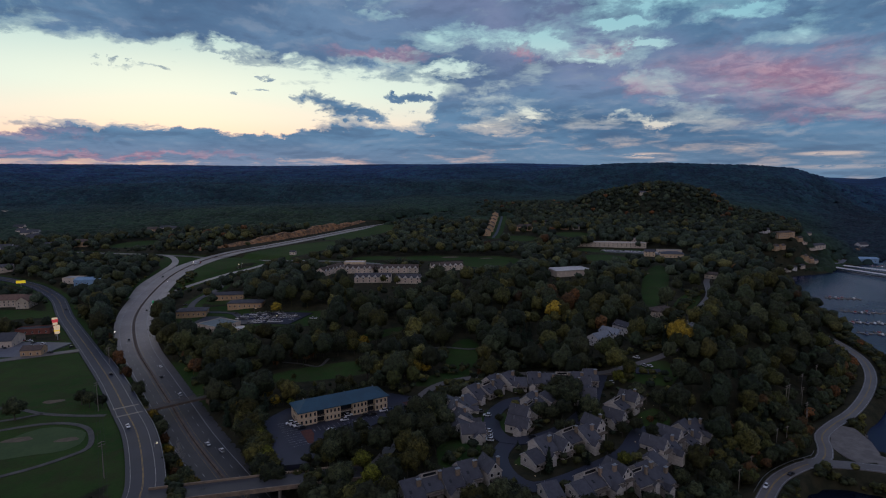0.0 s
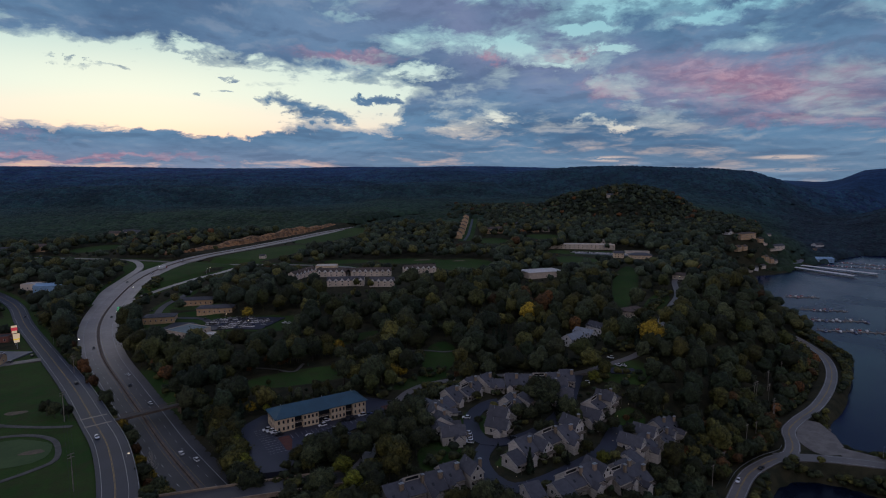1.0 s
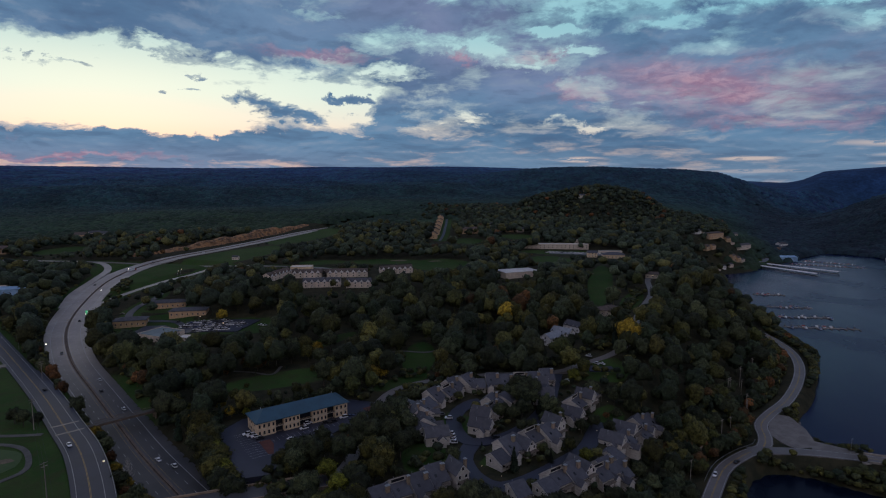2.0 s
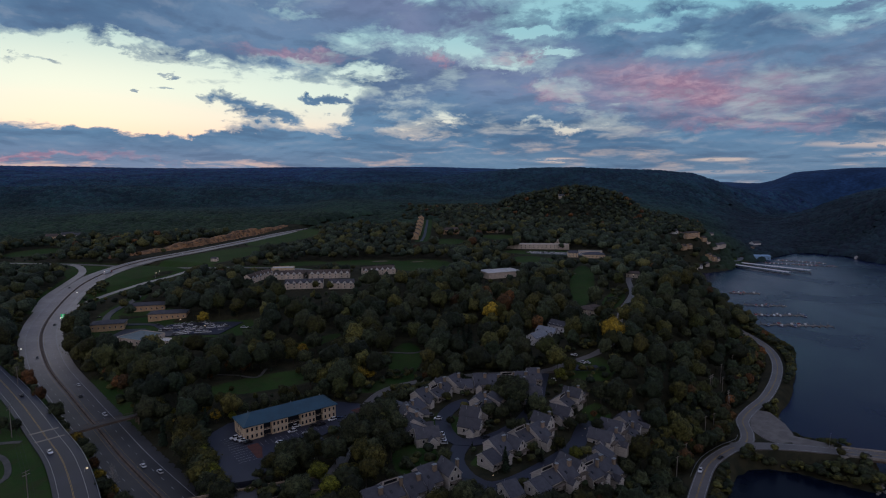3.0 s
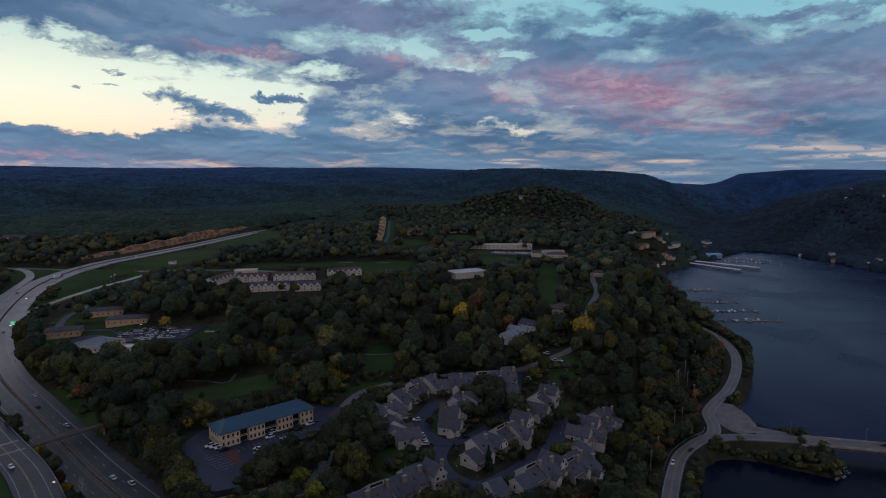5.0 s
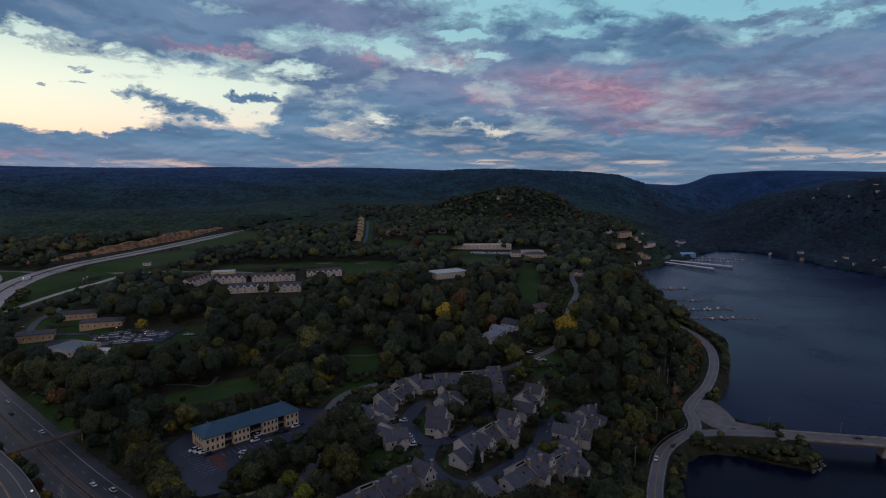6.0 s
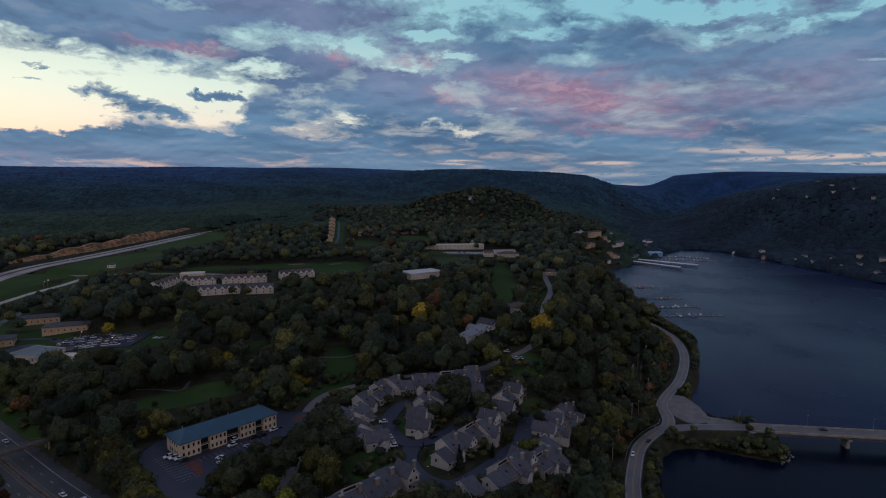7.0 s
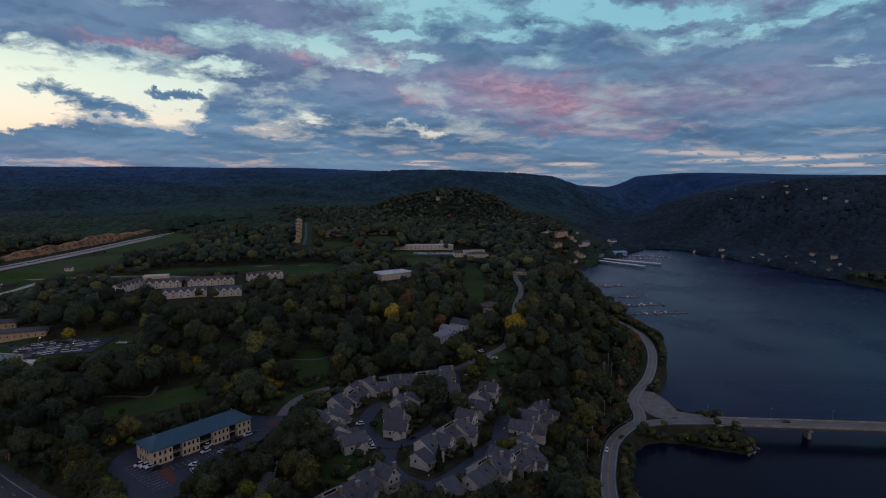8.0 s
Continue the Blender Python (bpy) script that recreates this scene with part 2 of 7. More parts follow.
def two_tone_paving(name, far_tone, far_dark, near_tone, near_dark):
    """Highway paving: paler to the north, darker to the south of the footbridge, fading between."""
    mat = material(name, far_tone, far_dark, 0.05, 0.6, fine=8)
    n = Nodes(mat.node_tree)
    bsdf = mat.node_tree.nodes["Principled BSDF"]
    before = bsdf.inputs["Base Color"].links[0].from_socket
    apart = n.add("ShaderNodeSeparateXYZ")
    place = n.add("ShaderNodeTexCoord").outputs["Object"]
    n.put(apart.inputs[0], place)
    near_mix = n.mix(n.smooth(n.noise(place, 0.06, 4.0, 0.6), 0.38, 0.64), near_dark, near_tone)
    n.put(bsdf.inputs["Base Color"], n.mix(n.smooth(apart.outputs[1], 350.0, 520.0), near_mix, before))
    return mat


HIGHWAY_PAVE = two_tone_paving("highway_paving", (0.37, 0.335, 0.30), (0.275, 0.25, 0.228), (0.052, 0.050, 0.052), (0.036, 0.035, 0.037))
HIGHWAY_LANE = two_tone_paving("highway_wheel_lane", (0.32, 0.288, 0.262), (0.245, 0.222, 0.205), (0.038, 0.037, 0.039), (0.028, 0.027, 0.029))
LAKE_ROAD = material("pale_road_asphalt", (0.150, 0.132, 0.120), (0.102, 0.092, 0.086), 0.05, 0.55, fine=8)
LANE_DARK = material("tyre_worn_lane", (0.04804, 0.04604, 0.0488), (0.03493, 0.03365, 0.03677), 0.09, 0.6)
GRAVEL = material("pale_gravel", (0.1944, 0.18, 0.1628), (0.1224, 0.1116, 0.1036), 0.15, 0.95, fine=7)
PATH = material("cart_path_concrete", (0.105, 0.1001, 0.091), (0.063, 0.0602, 0.056), 0.2, 0.9)
CONCRETE = material("bridge_concrete", (0.34, 0.31, 0.27), (0.20, 0.18, 0.16), 0.25, 0.85)
TAN_CONCRETE = material("tan_barrier_concrete", (0.34, 0.25, 0.17), (0.20, 0.15, 0.11), 0.3, 0.85)
GREY_LOT = material("pale_worn_asphalt", (0.1398, 0.1458, 0.1693), (0.09477, 0.09963, 0.118), 0.08, 0.6, fine=8)
RED_ROOF = material("red_brown_shingle", (0.20, 0.115, 0.08), (0.13, 0.078, 0.058), 0.4, 0.85)
BROWN_RUST = material("brown_barrier", (0.16, 0.115, 0.085), (0.085, 0.065, 0.052), 0.3, 0.85)
WHITE_LINE = material("white_road_paint", (0.44, 0.44, 0.44), (0.26, 0.26, 0.26), 0.5, 0.7)
YELLOW_LINE = material("yellow_road_paint", (0.40, 0.255, 0.07), (0.24, 0.165, 0.07), 0.5, 0.7)
FASCIA = material("pale_fascia", (0.55, 0.53, 0.52), (0.42, 0.40, 0.39), 0.8, 0.8)
SHINGLE = material("grey_roof_shingle", (0.072, 0.071, 0.084), (0.045, 0.045, 0.055), 0.5, 0.7, per_object=0.35, fine=7)
BLUE_METAL = material("blue_green_metal_roof", (0.017, 0.070, 0.110), (0.012, 0.050, 0.080), 0.12, 0.45)
BROWN_ROOF = material("brown_shingle", (0.105, 0.075, 0.06), (0.065, 0.05, 0.042), 0.4, 0.85, per_object=0.4)
DARK_ROOF = material("dark_shingle", (0.075, 0.075, 0.085), (0.048, 0.048, 0.056), 0.4, 0.85, per_object=0.4)
WHITE_ROOF = material("pale_membrane_roof", (0.62, 0.58, 0.54), (0.46, 0.43, 0.41), 0.2, 0.55)
BLUE_ROOF = material("pale_blue_metal_roof", (0.26, 0.42, 0.60), (0.18, 0.31, 0.47), 0.2, 0.5)
TEAL_ROOF = material("teal_grey_membrane", (0.13, 0.18, 0.20), (0.09, 0.13, 0.145), 0.15, 0.7)
PALE_SHINGLE = material("pale_grey_shingle", (0.26, 0.28, 0.31), (0.18, 0.195, 0.22), 0.5, 0.8)
GREY_SIDING = material("grey_wood_siding", (0.58, 0.5279, 0.4668), (0.3919, 0.3545, 0.3112), 0.5, 0.85, per_object=0.3, stretch=(1, 1, 3))
TAN_STUCCO = material("cream_stucco", (0.713, 0.5405, 0.3472), (0.529, 0.4025, 0.2688), 0.35, 0.85)
CREAM = material("cream_siding", (0.64, 0.54, 0.43), (0.48, 0.40, 0.32), 0.3, 0.85, per_object=0.3)
TAN_BRICK = material("tan_brick", (0.58, 0.39, 0.22), (0.42, 0.28, 0.165), 0.4, 0.9, per_object=0.2)
CHIMNEY_TAN = material("tan_chimney_siding", (0.2835, 0.209, 0.144), (0.1785, 0.132, 0.096), 0.7, 0.9, per_object=0.35)
RED_BRICK = material("red_brick", (0.27, 0.10, 0.07), (0.17, 0.07, 0.05), 0.5, 0.9, per_object=0.2)
WHITE_PAINT = material("white_paint", (0.70, 0.68, 0.66), (0.55, 0.53, 0.52), 0.5, 0.7, per_object=0.15)
WOOD = material("weathered_wood", (0.17, 0.135, 0.105), (0.10, 0.08, 0.065), 1.0, 0.9, stretch=(1, 1, 4))
POLE_WOOD = material("grey_pole_wood", (0.27, 0.235, 0.20), (0.18, 0.155, 0.13), 1.0, 0.9)
STEEL = material("galvanised_steel", (0.42, 0.43, 0.44), (0.30, 0.31, 0.32), 1.0, 0.45, metal=0.8)
RUBBER = material("black_rubber", (0.02, 0.02, 0.02), (0.012, 0.012, 0.012), 2.0, 0.9)
BARK = material("tree_bark", (0.085, 0.068, 0.052), (0.045, 0.036, 0.028), 1.2, 0.95)
GLASS = material("dark_window_glass", (0.018, 0.021, 0.026), (0.012, 0.014, 0.018), 0.5, 0.12)
LIT_GLASS = glowing("lamplit_window", (1.0, 0.62, 0.30), 0.35)
ROCK = material("ochre_rock_cut", (0.42, 0.22, 0.095), (0.060, 0.045, 0.033), 0.16, 0.95, bump=0.5, fine=6, stretch=(1, 1, 0.5))
RIPRAP = material("grey_riprap", (0.26, 0.245, 0.22), (0.13, 0.12, 0.11), 0.6, 0.95, per_object=0.4)
GREEN_TURF = material("mown_turf", (0.050, 0.088, 0.024), (0.036, 0.070, 0.018), 0.08, 0.95, fine=8)
BANK_EARTH = material("tan_bank_earth", (0.30, 0.22, 0.15), (0.20, 0.15, 0.10), 0.1, 0.95)
PALE_BARK = material("bleached_bark", (0.40, 0.37, 0.33), (0.26, 0.24, 0.21), 0.6, 0.9)
SAND = material("bunker_sand", (0.15, 0.115, 0.075), (0.10, 0.08, 0.052), 0.3, 0.95, fine=8)
LAMP_WHITE = glowing("lamp_white", (1.0, 0.86, 0.66), 9.0)
LAMP_WARM = glowing("lamp_amber", (1.0, 0.74, 0.45), 1.6)
MULCH = material("red_brown_mulch", (0.12, 0.04, 0.028), (0.07, 0.026, 0.02), 0.6, 0.95)
SIGN_GREEN = glowing("lit_green_sign", (0.03, 0.55, 0.20), 0.9)
SIGN_WHITE = glowing("lit_white_legend", (0.75, 0.95, 0.80), 0.9)
SIGN_YELLOW = glowing("lit_yellow_sign", (0.95, 0.68, 0.03), 0.8)
SIGN_CREAM = glowing("lit_cream_sign", (0.95, 0.72, 0.48), 0.6)
SIGN_RED = glowing("lit_red_sign", (0.8, 0.07, 0.09), 0.5)
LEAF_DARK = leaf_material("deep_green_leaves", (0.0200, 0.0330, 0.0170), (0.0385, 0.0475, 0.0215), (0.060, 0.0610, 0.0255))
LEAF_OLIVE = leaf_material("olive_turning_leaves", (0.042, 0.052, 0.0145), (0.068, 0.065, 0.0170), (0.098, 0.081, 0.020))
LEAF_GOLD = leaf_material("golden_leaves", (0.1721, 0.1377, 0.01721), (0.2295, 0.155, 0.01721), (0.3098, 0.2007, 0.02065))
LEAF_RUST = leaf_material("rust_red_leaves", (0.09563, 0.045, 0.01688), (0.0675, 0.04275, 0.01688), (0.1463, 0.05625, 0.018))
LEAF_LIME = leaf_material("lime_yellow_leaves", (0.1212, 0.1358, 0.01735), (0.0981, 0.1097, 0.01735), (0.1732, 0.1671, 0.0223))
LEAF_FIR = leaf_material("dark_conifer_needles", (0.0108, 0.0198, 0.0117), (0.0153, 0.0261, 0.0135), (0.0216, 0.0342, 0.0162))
# paler leaf copies for the left and farther woods: haze put into the colour
LEAF_GREY_HAZED = leaf_material("grey_green_leaves", (0.0235, 0.038, 0.0235), (0.038, 0.051, 0.029), (0.053, 0.063, 0.033))
LEAF_BROWN_HAZED = leaf_material("brown_olive_leaves", (0.046, 0.056, 0.019), (0.072, 0.070, 0.022), (0.092, 0.078, 0.024))


def hill_woods(n, place, spray):
    """Colours of the wooded hills: olive near the town, then green, then bluer with distance, haze put into the colour;
    darkened on the far bank.
    """
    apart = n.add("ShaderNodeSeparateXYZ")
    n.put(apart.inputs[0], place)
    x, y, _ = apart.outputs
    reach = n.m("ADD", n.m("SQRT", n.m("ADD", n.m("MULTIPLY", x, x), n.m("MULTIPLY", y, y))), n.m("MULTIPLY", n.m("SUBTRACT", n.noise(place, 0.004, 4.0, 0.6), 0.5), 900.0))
    # bluer step by step with reach: distance haze painted into the leaves
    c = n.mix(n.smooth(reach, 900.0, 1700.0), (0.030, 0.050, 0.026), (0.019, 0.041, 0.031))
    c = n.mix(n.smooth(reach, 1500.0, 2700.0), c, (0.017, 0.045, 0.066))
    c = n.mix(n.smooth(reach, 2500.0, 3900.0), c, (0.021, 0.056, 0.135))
    # far bank slope darkened: its shade is put into the colour
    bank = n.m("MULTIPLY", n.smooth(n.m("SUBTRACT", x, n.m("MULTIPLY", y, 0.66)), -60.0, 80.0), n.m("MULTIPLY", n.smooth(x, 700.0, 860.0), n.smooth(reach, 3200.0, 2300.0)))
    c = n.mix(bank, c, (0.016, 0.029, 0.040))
    leaves = n.smooth(n.noise(place, spray, 3.0, 0.7), 0.34, 0.66, 0.78, 1.22)
    stands = n.smooth(n.noise(place, 0.007, 5.0, 0.62), 0.36, 0.64, 0.74, 1.26)
    return c, n.m("MULTIPLY", leaves, stands)


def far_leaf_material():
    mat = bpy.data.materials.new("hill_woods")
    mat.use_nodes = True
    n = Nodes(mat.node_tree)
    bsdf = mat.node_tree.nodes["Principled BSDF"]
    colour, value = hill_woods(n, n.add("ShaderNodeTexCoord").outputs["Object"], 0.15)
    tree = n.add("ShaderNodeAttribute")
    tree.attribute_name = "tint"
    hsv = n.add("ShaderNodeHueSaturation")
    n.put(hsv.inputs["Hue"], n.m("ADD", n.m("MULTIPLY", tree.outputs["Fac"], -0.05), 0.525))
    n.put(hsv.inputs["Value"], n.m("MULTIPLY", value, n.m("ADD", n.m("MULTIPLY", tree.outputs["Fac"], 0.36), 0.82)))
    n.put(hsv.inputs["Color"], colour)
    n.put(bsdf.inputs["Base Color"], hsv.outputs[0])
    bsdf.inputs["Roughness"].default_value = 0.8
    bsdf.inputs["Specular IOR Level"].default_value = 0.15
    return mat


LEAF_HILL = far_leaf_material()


def paint(name, c, rough=0.3):
    return material(name, c, tuple(v * 0.85 for v in c), 0.8, rough, metal=0.2)


CAR_PAINTS = [paint("white_car_paint", (0.82, 0.82, 0.83)), paint("silver_car_paint", (0.40, 0.41, 0.42)), paint("black_car_paint", (0.02, 0.02, 0.024)),
              paint("blue_car_paint", (0.03, 0.06, 0.16)), paint("red_car_paint", (0.28, 0.03, 0.025)), paint("grey_car_paint", (0.12, 0.125, 0.13))]


def ground_material():
    mat = bpy.data.materials.new("open_ground")
    mat.use_nodes = True
    n = Nodes(mat.node_tree)
    bsdf = mat.node_tree.nodes["Principled BSDF"]
    place = n.add("ShaderNodeTexCoord").outputs["Object"]
    lawn = n.add("ShaderNodeAttribute")
    lawn.attribute_name = "lawn"
    large = n.noise(place, 0.02, 5.0, 0.6)
    middle = n.noise(place, 0.11, 4.0, 0.65)
    small = n.noise(place, 0.9, 3.0, 0.6)
    grass = n.mix(n.smooth(large, 0.36, 0.64), (0.024, 0.060, 0.013), (0.043, 0.078, 0.019))
    grass = n.mix(n.smooth(middle, 0.40, 0.70, 0.0, 0.8), grass, (0.045, 0.050, 0.020))
    grass = n.mix(n.smooth(small, 0.3, 0.8, 0.0, 0.35), grass, (0.016, 0.038, 0.010))
    floor = n.mix(n.smooth(middle, 0.35, 0.65), (0.020, 0.022, 0.013), (0.045, 0.040, 0.022))
    # the crowns of the far hills, seen as one cover, with the same painted haze
    apart = n.add("ShaderNodeSeparateXYZ")
    n.put(apart.inputs[0], place)
    far = n.m("SQRT", n.m("ADD", n.m("MULTIPLY", apart.outputs[0], apart.outputs[0]), n.m("MULTIPLY", apart.outputs[1], apart.outputs[1])))
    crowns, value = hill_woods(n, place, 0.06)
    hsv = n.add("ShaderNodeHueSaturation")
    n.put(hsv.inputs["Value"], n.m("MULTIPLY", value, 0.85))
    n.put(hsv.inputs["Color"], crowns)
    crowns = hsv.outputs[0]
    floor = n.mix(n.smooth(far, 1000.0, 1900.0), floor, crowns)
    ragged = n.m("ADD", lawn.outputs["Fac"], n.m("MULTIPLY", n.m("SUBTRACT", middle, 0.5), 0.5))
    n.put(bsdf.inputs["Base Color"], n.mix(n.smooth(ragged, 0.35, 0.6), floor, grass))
    bsdf.inputs["Roughness"].default_value = 0.95
    bsdf.inputs["Specular IOR Level"].default_value = 0.1
    b = n.add("ShaderNodeBump")
    b.inputs["Strength"].default_value, b.inputs["Distance"].default_value = 0.5, 0.4
    n.put(b.inputs["Height"], small)
    n.put(bsdf.inputs["Normal"], b.outputs[0])
    return mat


def water_material(name, shallow, deep):
    mat = bpy.data.materials.new(name)
    mat.use_nodes = True
    n = Nodes(mat.node_tree)
    bsdf = mat.node_tree.nodes["Principled BSDF"]
    place = n.add("ShaderNodeTexCoord").outputs["Object"]
    ripple = n.noise(n.v("MULTIPLY", place, (1.0, 1.6, 1.0)), 0.35, 4.0, 0.6)
    gust = n.noise(place, 0.008, 4.0, 0.6, 0.6)
    n.put(bsdf.inputs["Base Color"], n.mix(n.smooth(gust, 0.35, 0.65), shallow, deep))
    n.put(bsdf.inputs["Roughness"], n.smooth(gust, 0.38, 0.62, 0.20, 0.28))
    bsdf.inputs["IOR"].default_value = 1.33
    bsdf.inputs["Specular IOR Level"].default_value = 0.118
    b = n.add("ShaderNodeBump")
    b.inputs["Strength"].default_value, b.inputs["Distance"].default_value = 0.25, 0.15
    n.put(b.inputs["Height"], ripple)
    n.put(bsdf.inputs["Normal"], b.outputs[0])
    return mat

# ---- the land: one sheet with its hills, the lake basin and the cuts of the roads
LAKE = [(60, -900), (100, 0), (122, 150), (150, 232), (168, 258), (184, 279), (200, 283), (219, 274), (231, 261), (246, 247), (262, 259), (254, 270), (262, 286), (261, 299), (250, 308), (247, 315), (250, 325), (258, 338), (271, 356), (294, 376), (322, 403), (352, 437), (386, 480), (397, 520), (425, 610), (470, 740), (520, 860), (560, 925),
        (640, 955), (700, 1010), (790, 1060), (880, 1130), (964, 1185), (1015, 1110), (995, 980), (958, 800), (932, 690), (908, 580), (885, 400), (865, 200), (850, -900)]
def step(a, b, v):
    t = np.clip((v - a) / (b - a), 0, 1)
    return t * t * (3 - 2 * t)
def line_distance(x, y, pts, z=None):
    """Distance from each place to a chain of points, and the height of the chain there."""
    best = np.full(np.shape(x), 1e9); zz = np.zeros(np.shape(x))
    for k in range(len(pts) - 1):
        (ax, ay), (bx, by) = pts[k][:2], pts[k + 1][:2]
        dx, dy = bx - ax, by - ay
        t = np.clip(((x - ax) * dx + (y - ay) * dy) / max(dx * dx + dy * dy, 1e-9), 0, 1)
        d = np.hypot(x - ax - t * dx, y - ay - t * dy)
        if z is not None:
            zz = np.where(d < best, z[k] + t * (z[k + 1] - z[k]), zz)
        best = np.minimum(best, d)
    return (best, zz) if z is not None else best
def inside(x, y, pts):
    c = np.zeros(np.shape(x), bool)
    for k in range(len(pts)):
        (ax, ay), (bx, by) = pts[k], pts[k - 1]
        if ay == by: continue
        c ^= ((ay > y) != (by > y)) & (x < (bx - ax) * (y - ay) / (by - ay) + ax)
    return c
def shore(x, y):
    d = line_distance(x, y, LAKE + LAKE[:1])
    return np.where(inside(x, y, LAKE), -d, d)
def bump(x, y, cx, cy, rx, ry, h, turn=0.0):
    c, s = np.cos(np.radians(turn)), np.sin(np.radians(turn))
    u, v = ((x - cx) * c + (y - cy) * s) / rx, ((y - cy) * c - (x - cx) * s) / ry
    return h * np.exp(-(u * u + v * v))
SKY_AZ = [-70, -37, -20, -8, 3, 12, 20, 27, 32, 36.7, 39, 43, 52, 60, 75]
SKY_EL = [1.35, 1.36, 1.30, 1.45, 1.5, 1.4, 1.2, 0.8, 0.2, -0.1, 0.95, 1.15, 1.05, 1.0, 1.0]
# nearer ridges: distance, depth before and behind, headings and heights of the crest in degrees
RIDGES = [(2450, 560, 330, [-60, -40, -30, -22, -14, -8, 0, 8, 12], [-0.9, -0.9, -0.35, -0.1, -0.05, -0.6, -0.3, -0.2, -2.0]),
          (2900, 800, 420, [0, 5, 10, 15, 21, 27, 31, 33.7, 36, 38, 39.8, 41.5], [-1.0, 0.0, 0.55, 1.0, 1.22, 1.2, 1.02, 0.45, -0.3, -1.6, -2.9, -4.5]),
          (1480, 330, 300, [7, 12, 14.5, 18, 21, 24.2, 27.9, 31.3, 33], [-4.6, -2.3, -1.25, -0.55, -0.2, -0.7, -2.9, -5.1, -7.0]),
          (1850, 640, 520, [36.5, 38.5, 40.2, 42.2, 45.2, 48, 50.5, 55, 62, 80], [-6.0, -3.9, -2.6, -1.3, -0.3, 0.15, 0.4, 0.5, 0.5, 0.5])]
def land(x, y):
    """Height of the bare land, before the roads are cut into it."""
    x, y = np.asarray(x, float), np.asarray(y, float)
    yy = y - 110 * step(-60, -240, x)
    z = 29 + 19 * step(370, 680, yy) + 0.03 * np.clip(y - 700, 0, 900) + 0.035 * np.clip(y - 830, 0, 450) * step(-260, -60, x)
    r = np.hypot(x, y); az = np.degrees(np.arctan2(x, y))
    rim = 150 + 4300 * np.tan(np.radians(np.interp(az, SKY_AZ, SKY_EL)))
    z = z + (rim - z) * step(1900, 4250, r) * step(-200, 900, y)
    for reach, front, rear, heads, crest in RIDGES:
        top = 150 + reach * np.tan(np.radians(np.interp(az, heads, crest, left=-12, right=-12)))
        top = -60 + (top + 60) * np.exp(-((r - reach) / np.where(r < reach, front, rear)) ** 2)
        z = 0.5 * (z + top + np.sqrt((z - top) ** 2 + 20.0))
    z = z + bump(x, y, 420, 3050, 560, 620, 20)
    z = z + bump(x, y, 175, 395, 60, 110, 13, -25) + bump(x, y, -420, 1350, 300, 160, 18) + bump(x, y, 300, 560, 110, 120, 6)
    z = z + bump(x, y, 1900, 600, 520, 600, 25)
    z = z + 5 * np.sin(x / 310 + 1) * np.sin(y / 270) * step(700, 1500, r) + 9 * np.sin(x / 210 + y / 480 + 1.3 * np.sin(y / 390)) * np.cos(y / 260 - x / 600) * step(1250, 2300, r) * step(4600, 3600, r)
    z = z + bump(x, y, -60, 300, 50, 34, 2.2, 28)
    # the river's valley beyond the lake
    gorge = line_distance(x, y, [(900, 1150), (1180, 1640), (1720, 2200), (2300, 2480)])
    z = z - np.clip(z - 12, 0, 400) * np.exp(-(gorge / 210) ** 2) * 0.96
    d = shore(x, y)
    wide = 72 + 30 * step(250, 420, y) - 40 * step(480, 600, y) + 330 * step(800, 900, x)
    low = np.where(d < 0, np.maximum(-6, d * 0.35), 3.2 * step(0, 9, d))
    return np.where(d <= 0, low, low + (z - 3.2) * step(14, 14 + wide, d))


def smooth_line(pts, gap=6.0):
    """A chain of points, rounded (Catmull-Rom) and cut into short even steps."""
    P = np.array([pts[0], *pts, pts[-1]], float)
    P[0], P[-1] = 2 * P[1] - P[2], 2 * P[-2] - P[-3]
    out = []
    for k in range(1, len(P) - 2):
        a, b, c, d = P[k - 1:k + 3]
        m = max(2, int(np.hypot(*(c - b)[:2]) / gap))
        for t in np.arange(m) / m:
            out.append(0.5 * (2 * b + (c - a) * t + (2 * a - 5 * b + 4 * c - d) * t * t + (3 * b - a - 3 * c + d) * t ** 3))
    out.append(P[-2])
    return np.array(out)


def on_land(pts, lift=0.0):
    """Points on the bare land, as a road builder would even them out."""
    P = smooth_line([(x, y, 0) for x, y in pts])
    z = land(P[:, 0], P[:, 1]) + lift
    k = np.ones(9) / 9
    z = np.convolve(np.pad(z, 4, mode="edge"), k, mode="valid")
    P[:, 2] = z
    return P


HIGHWAY = smooth_line([(-32, 168, 19.5), (-66.5, 210, 20.5), (-101.3, 253.2, 21), (-135, 296.2, 21.5), (-165, 338, 22), (-200, 386, 23.5), (-250, 457, 26), (-296, 543, 29.5), (-322, 628, 36),
                       (-338, 717, 43), (-335, 792, 48), (-314, 860, 52), (-275, 925, 55), (-224, 1016, 59), (-161, 1144, 64), (-90, 1260, 67), (20, 1400, 70)])
ARTERIAL = smooth_line([(-112, 150, 30), (-117, 190, 30), (-125.5, 224, 30), (-136, 247, 30), (-158, 284, 30), (-181, 315, 30), (-220, 367, 29.5), (-272, 432, 29), (-321.5, 492.5, 29), (-362, 541, 31),
                        (-405, 597, 34.5), (-437, 629, 37), (-477, 660, 40), (-538, 690, 43), (-640, 730, 46), (-800, 780, 52)])
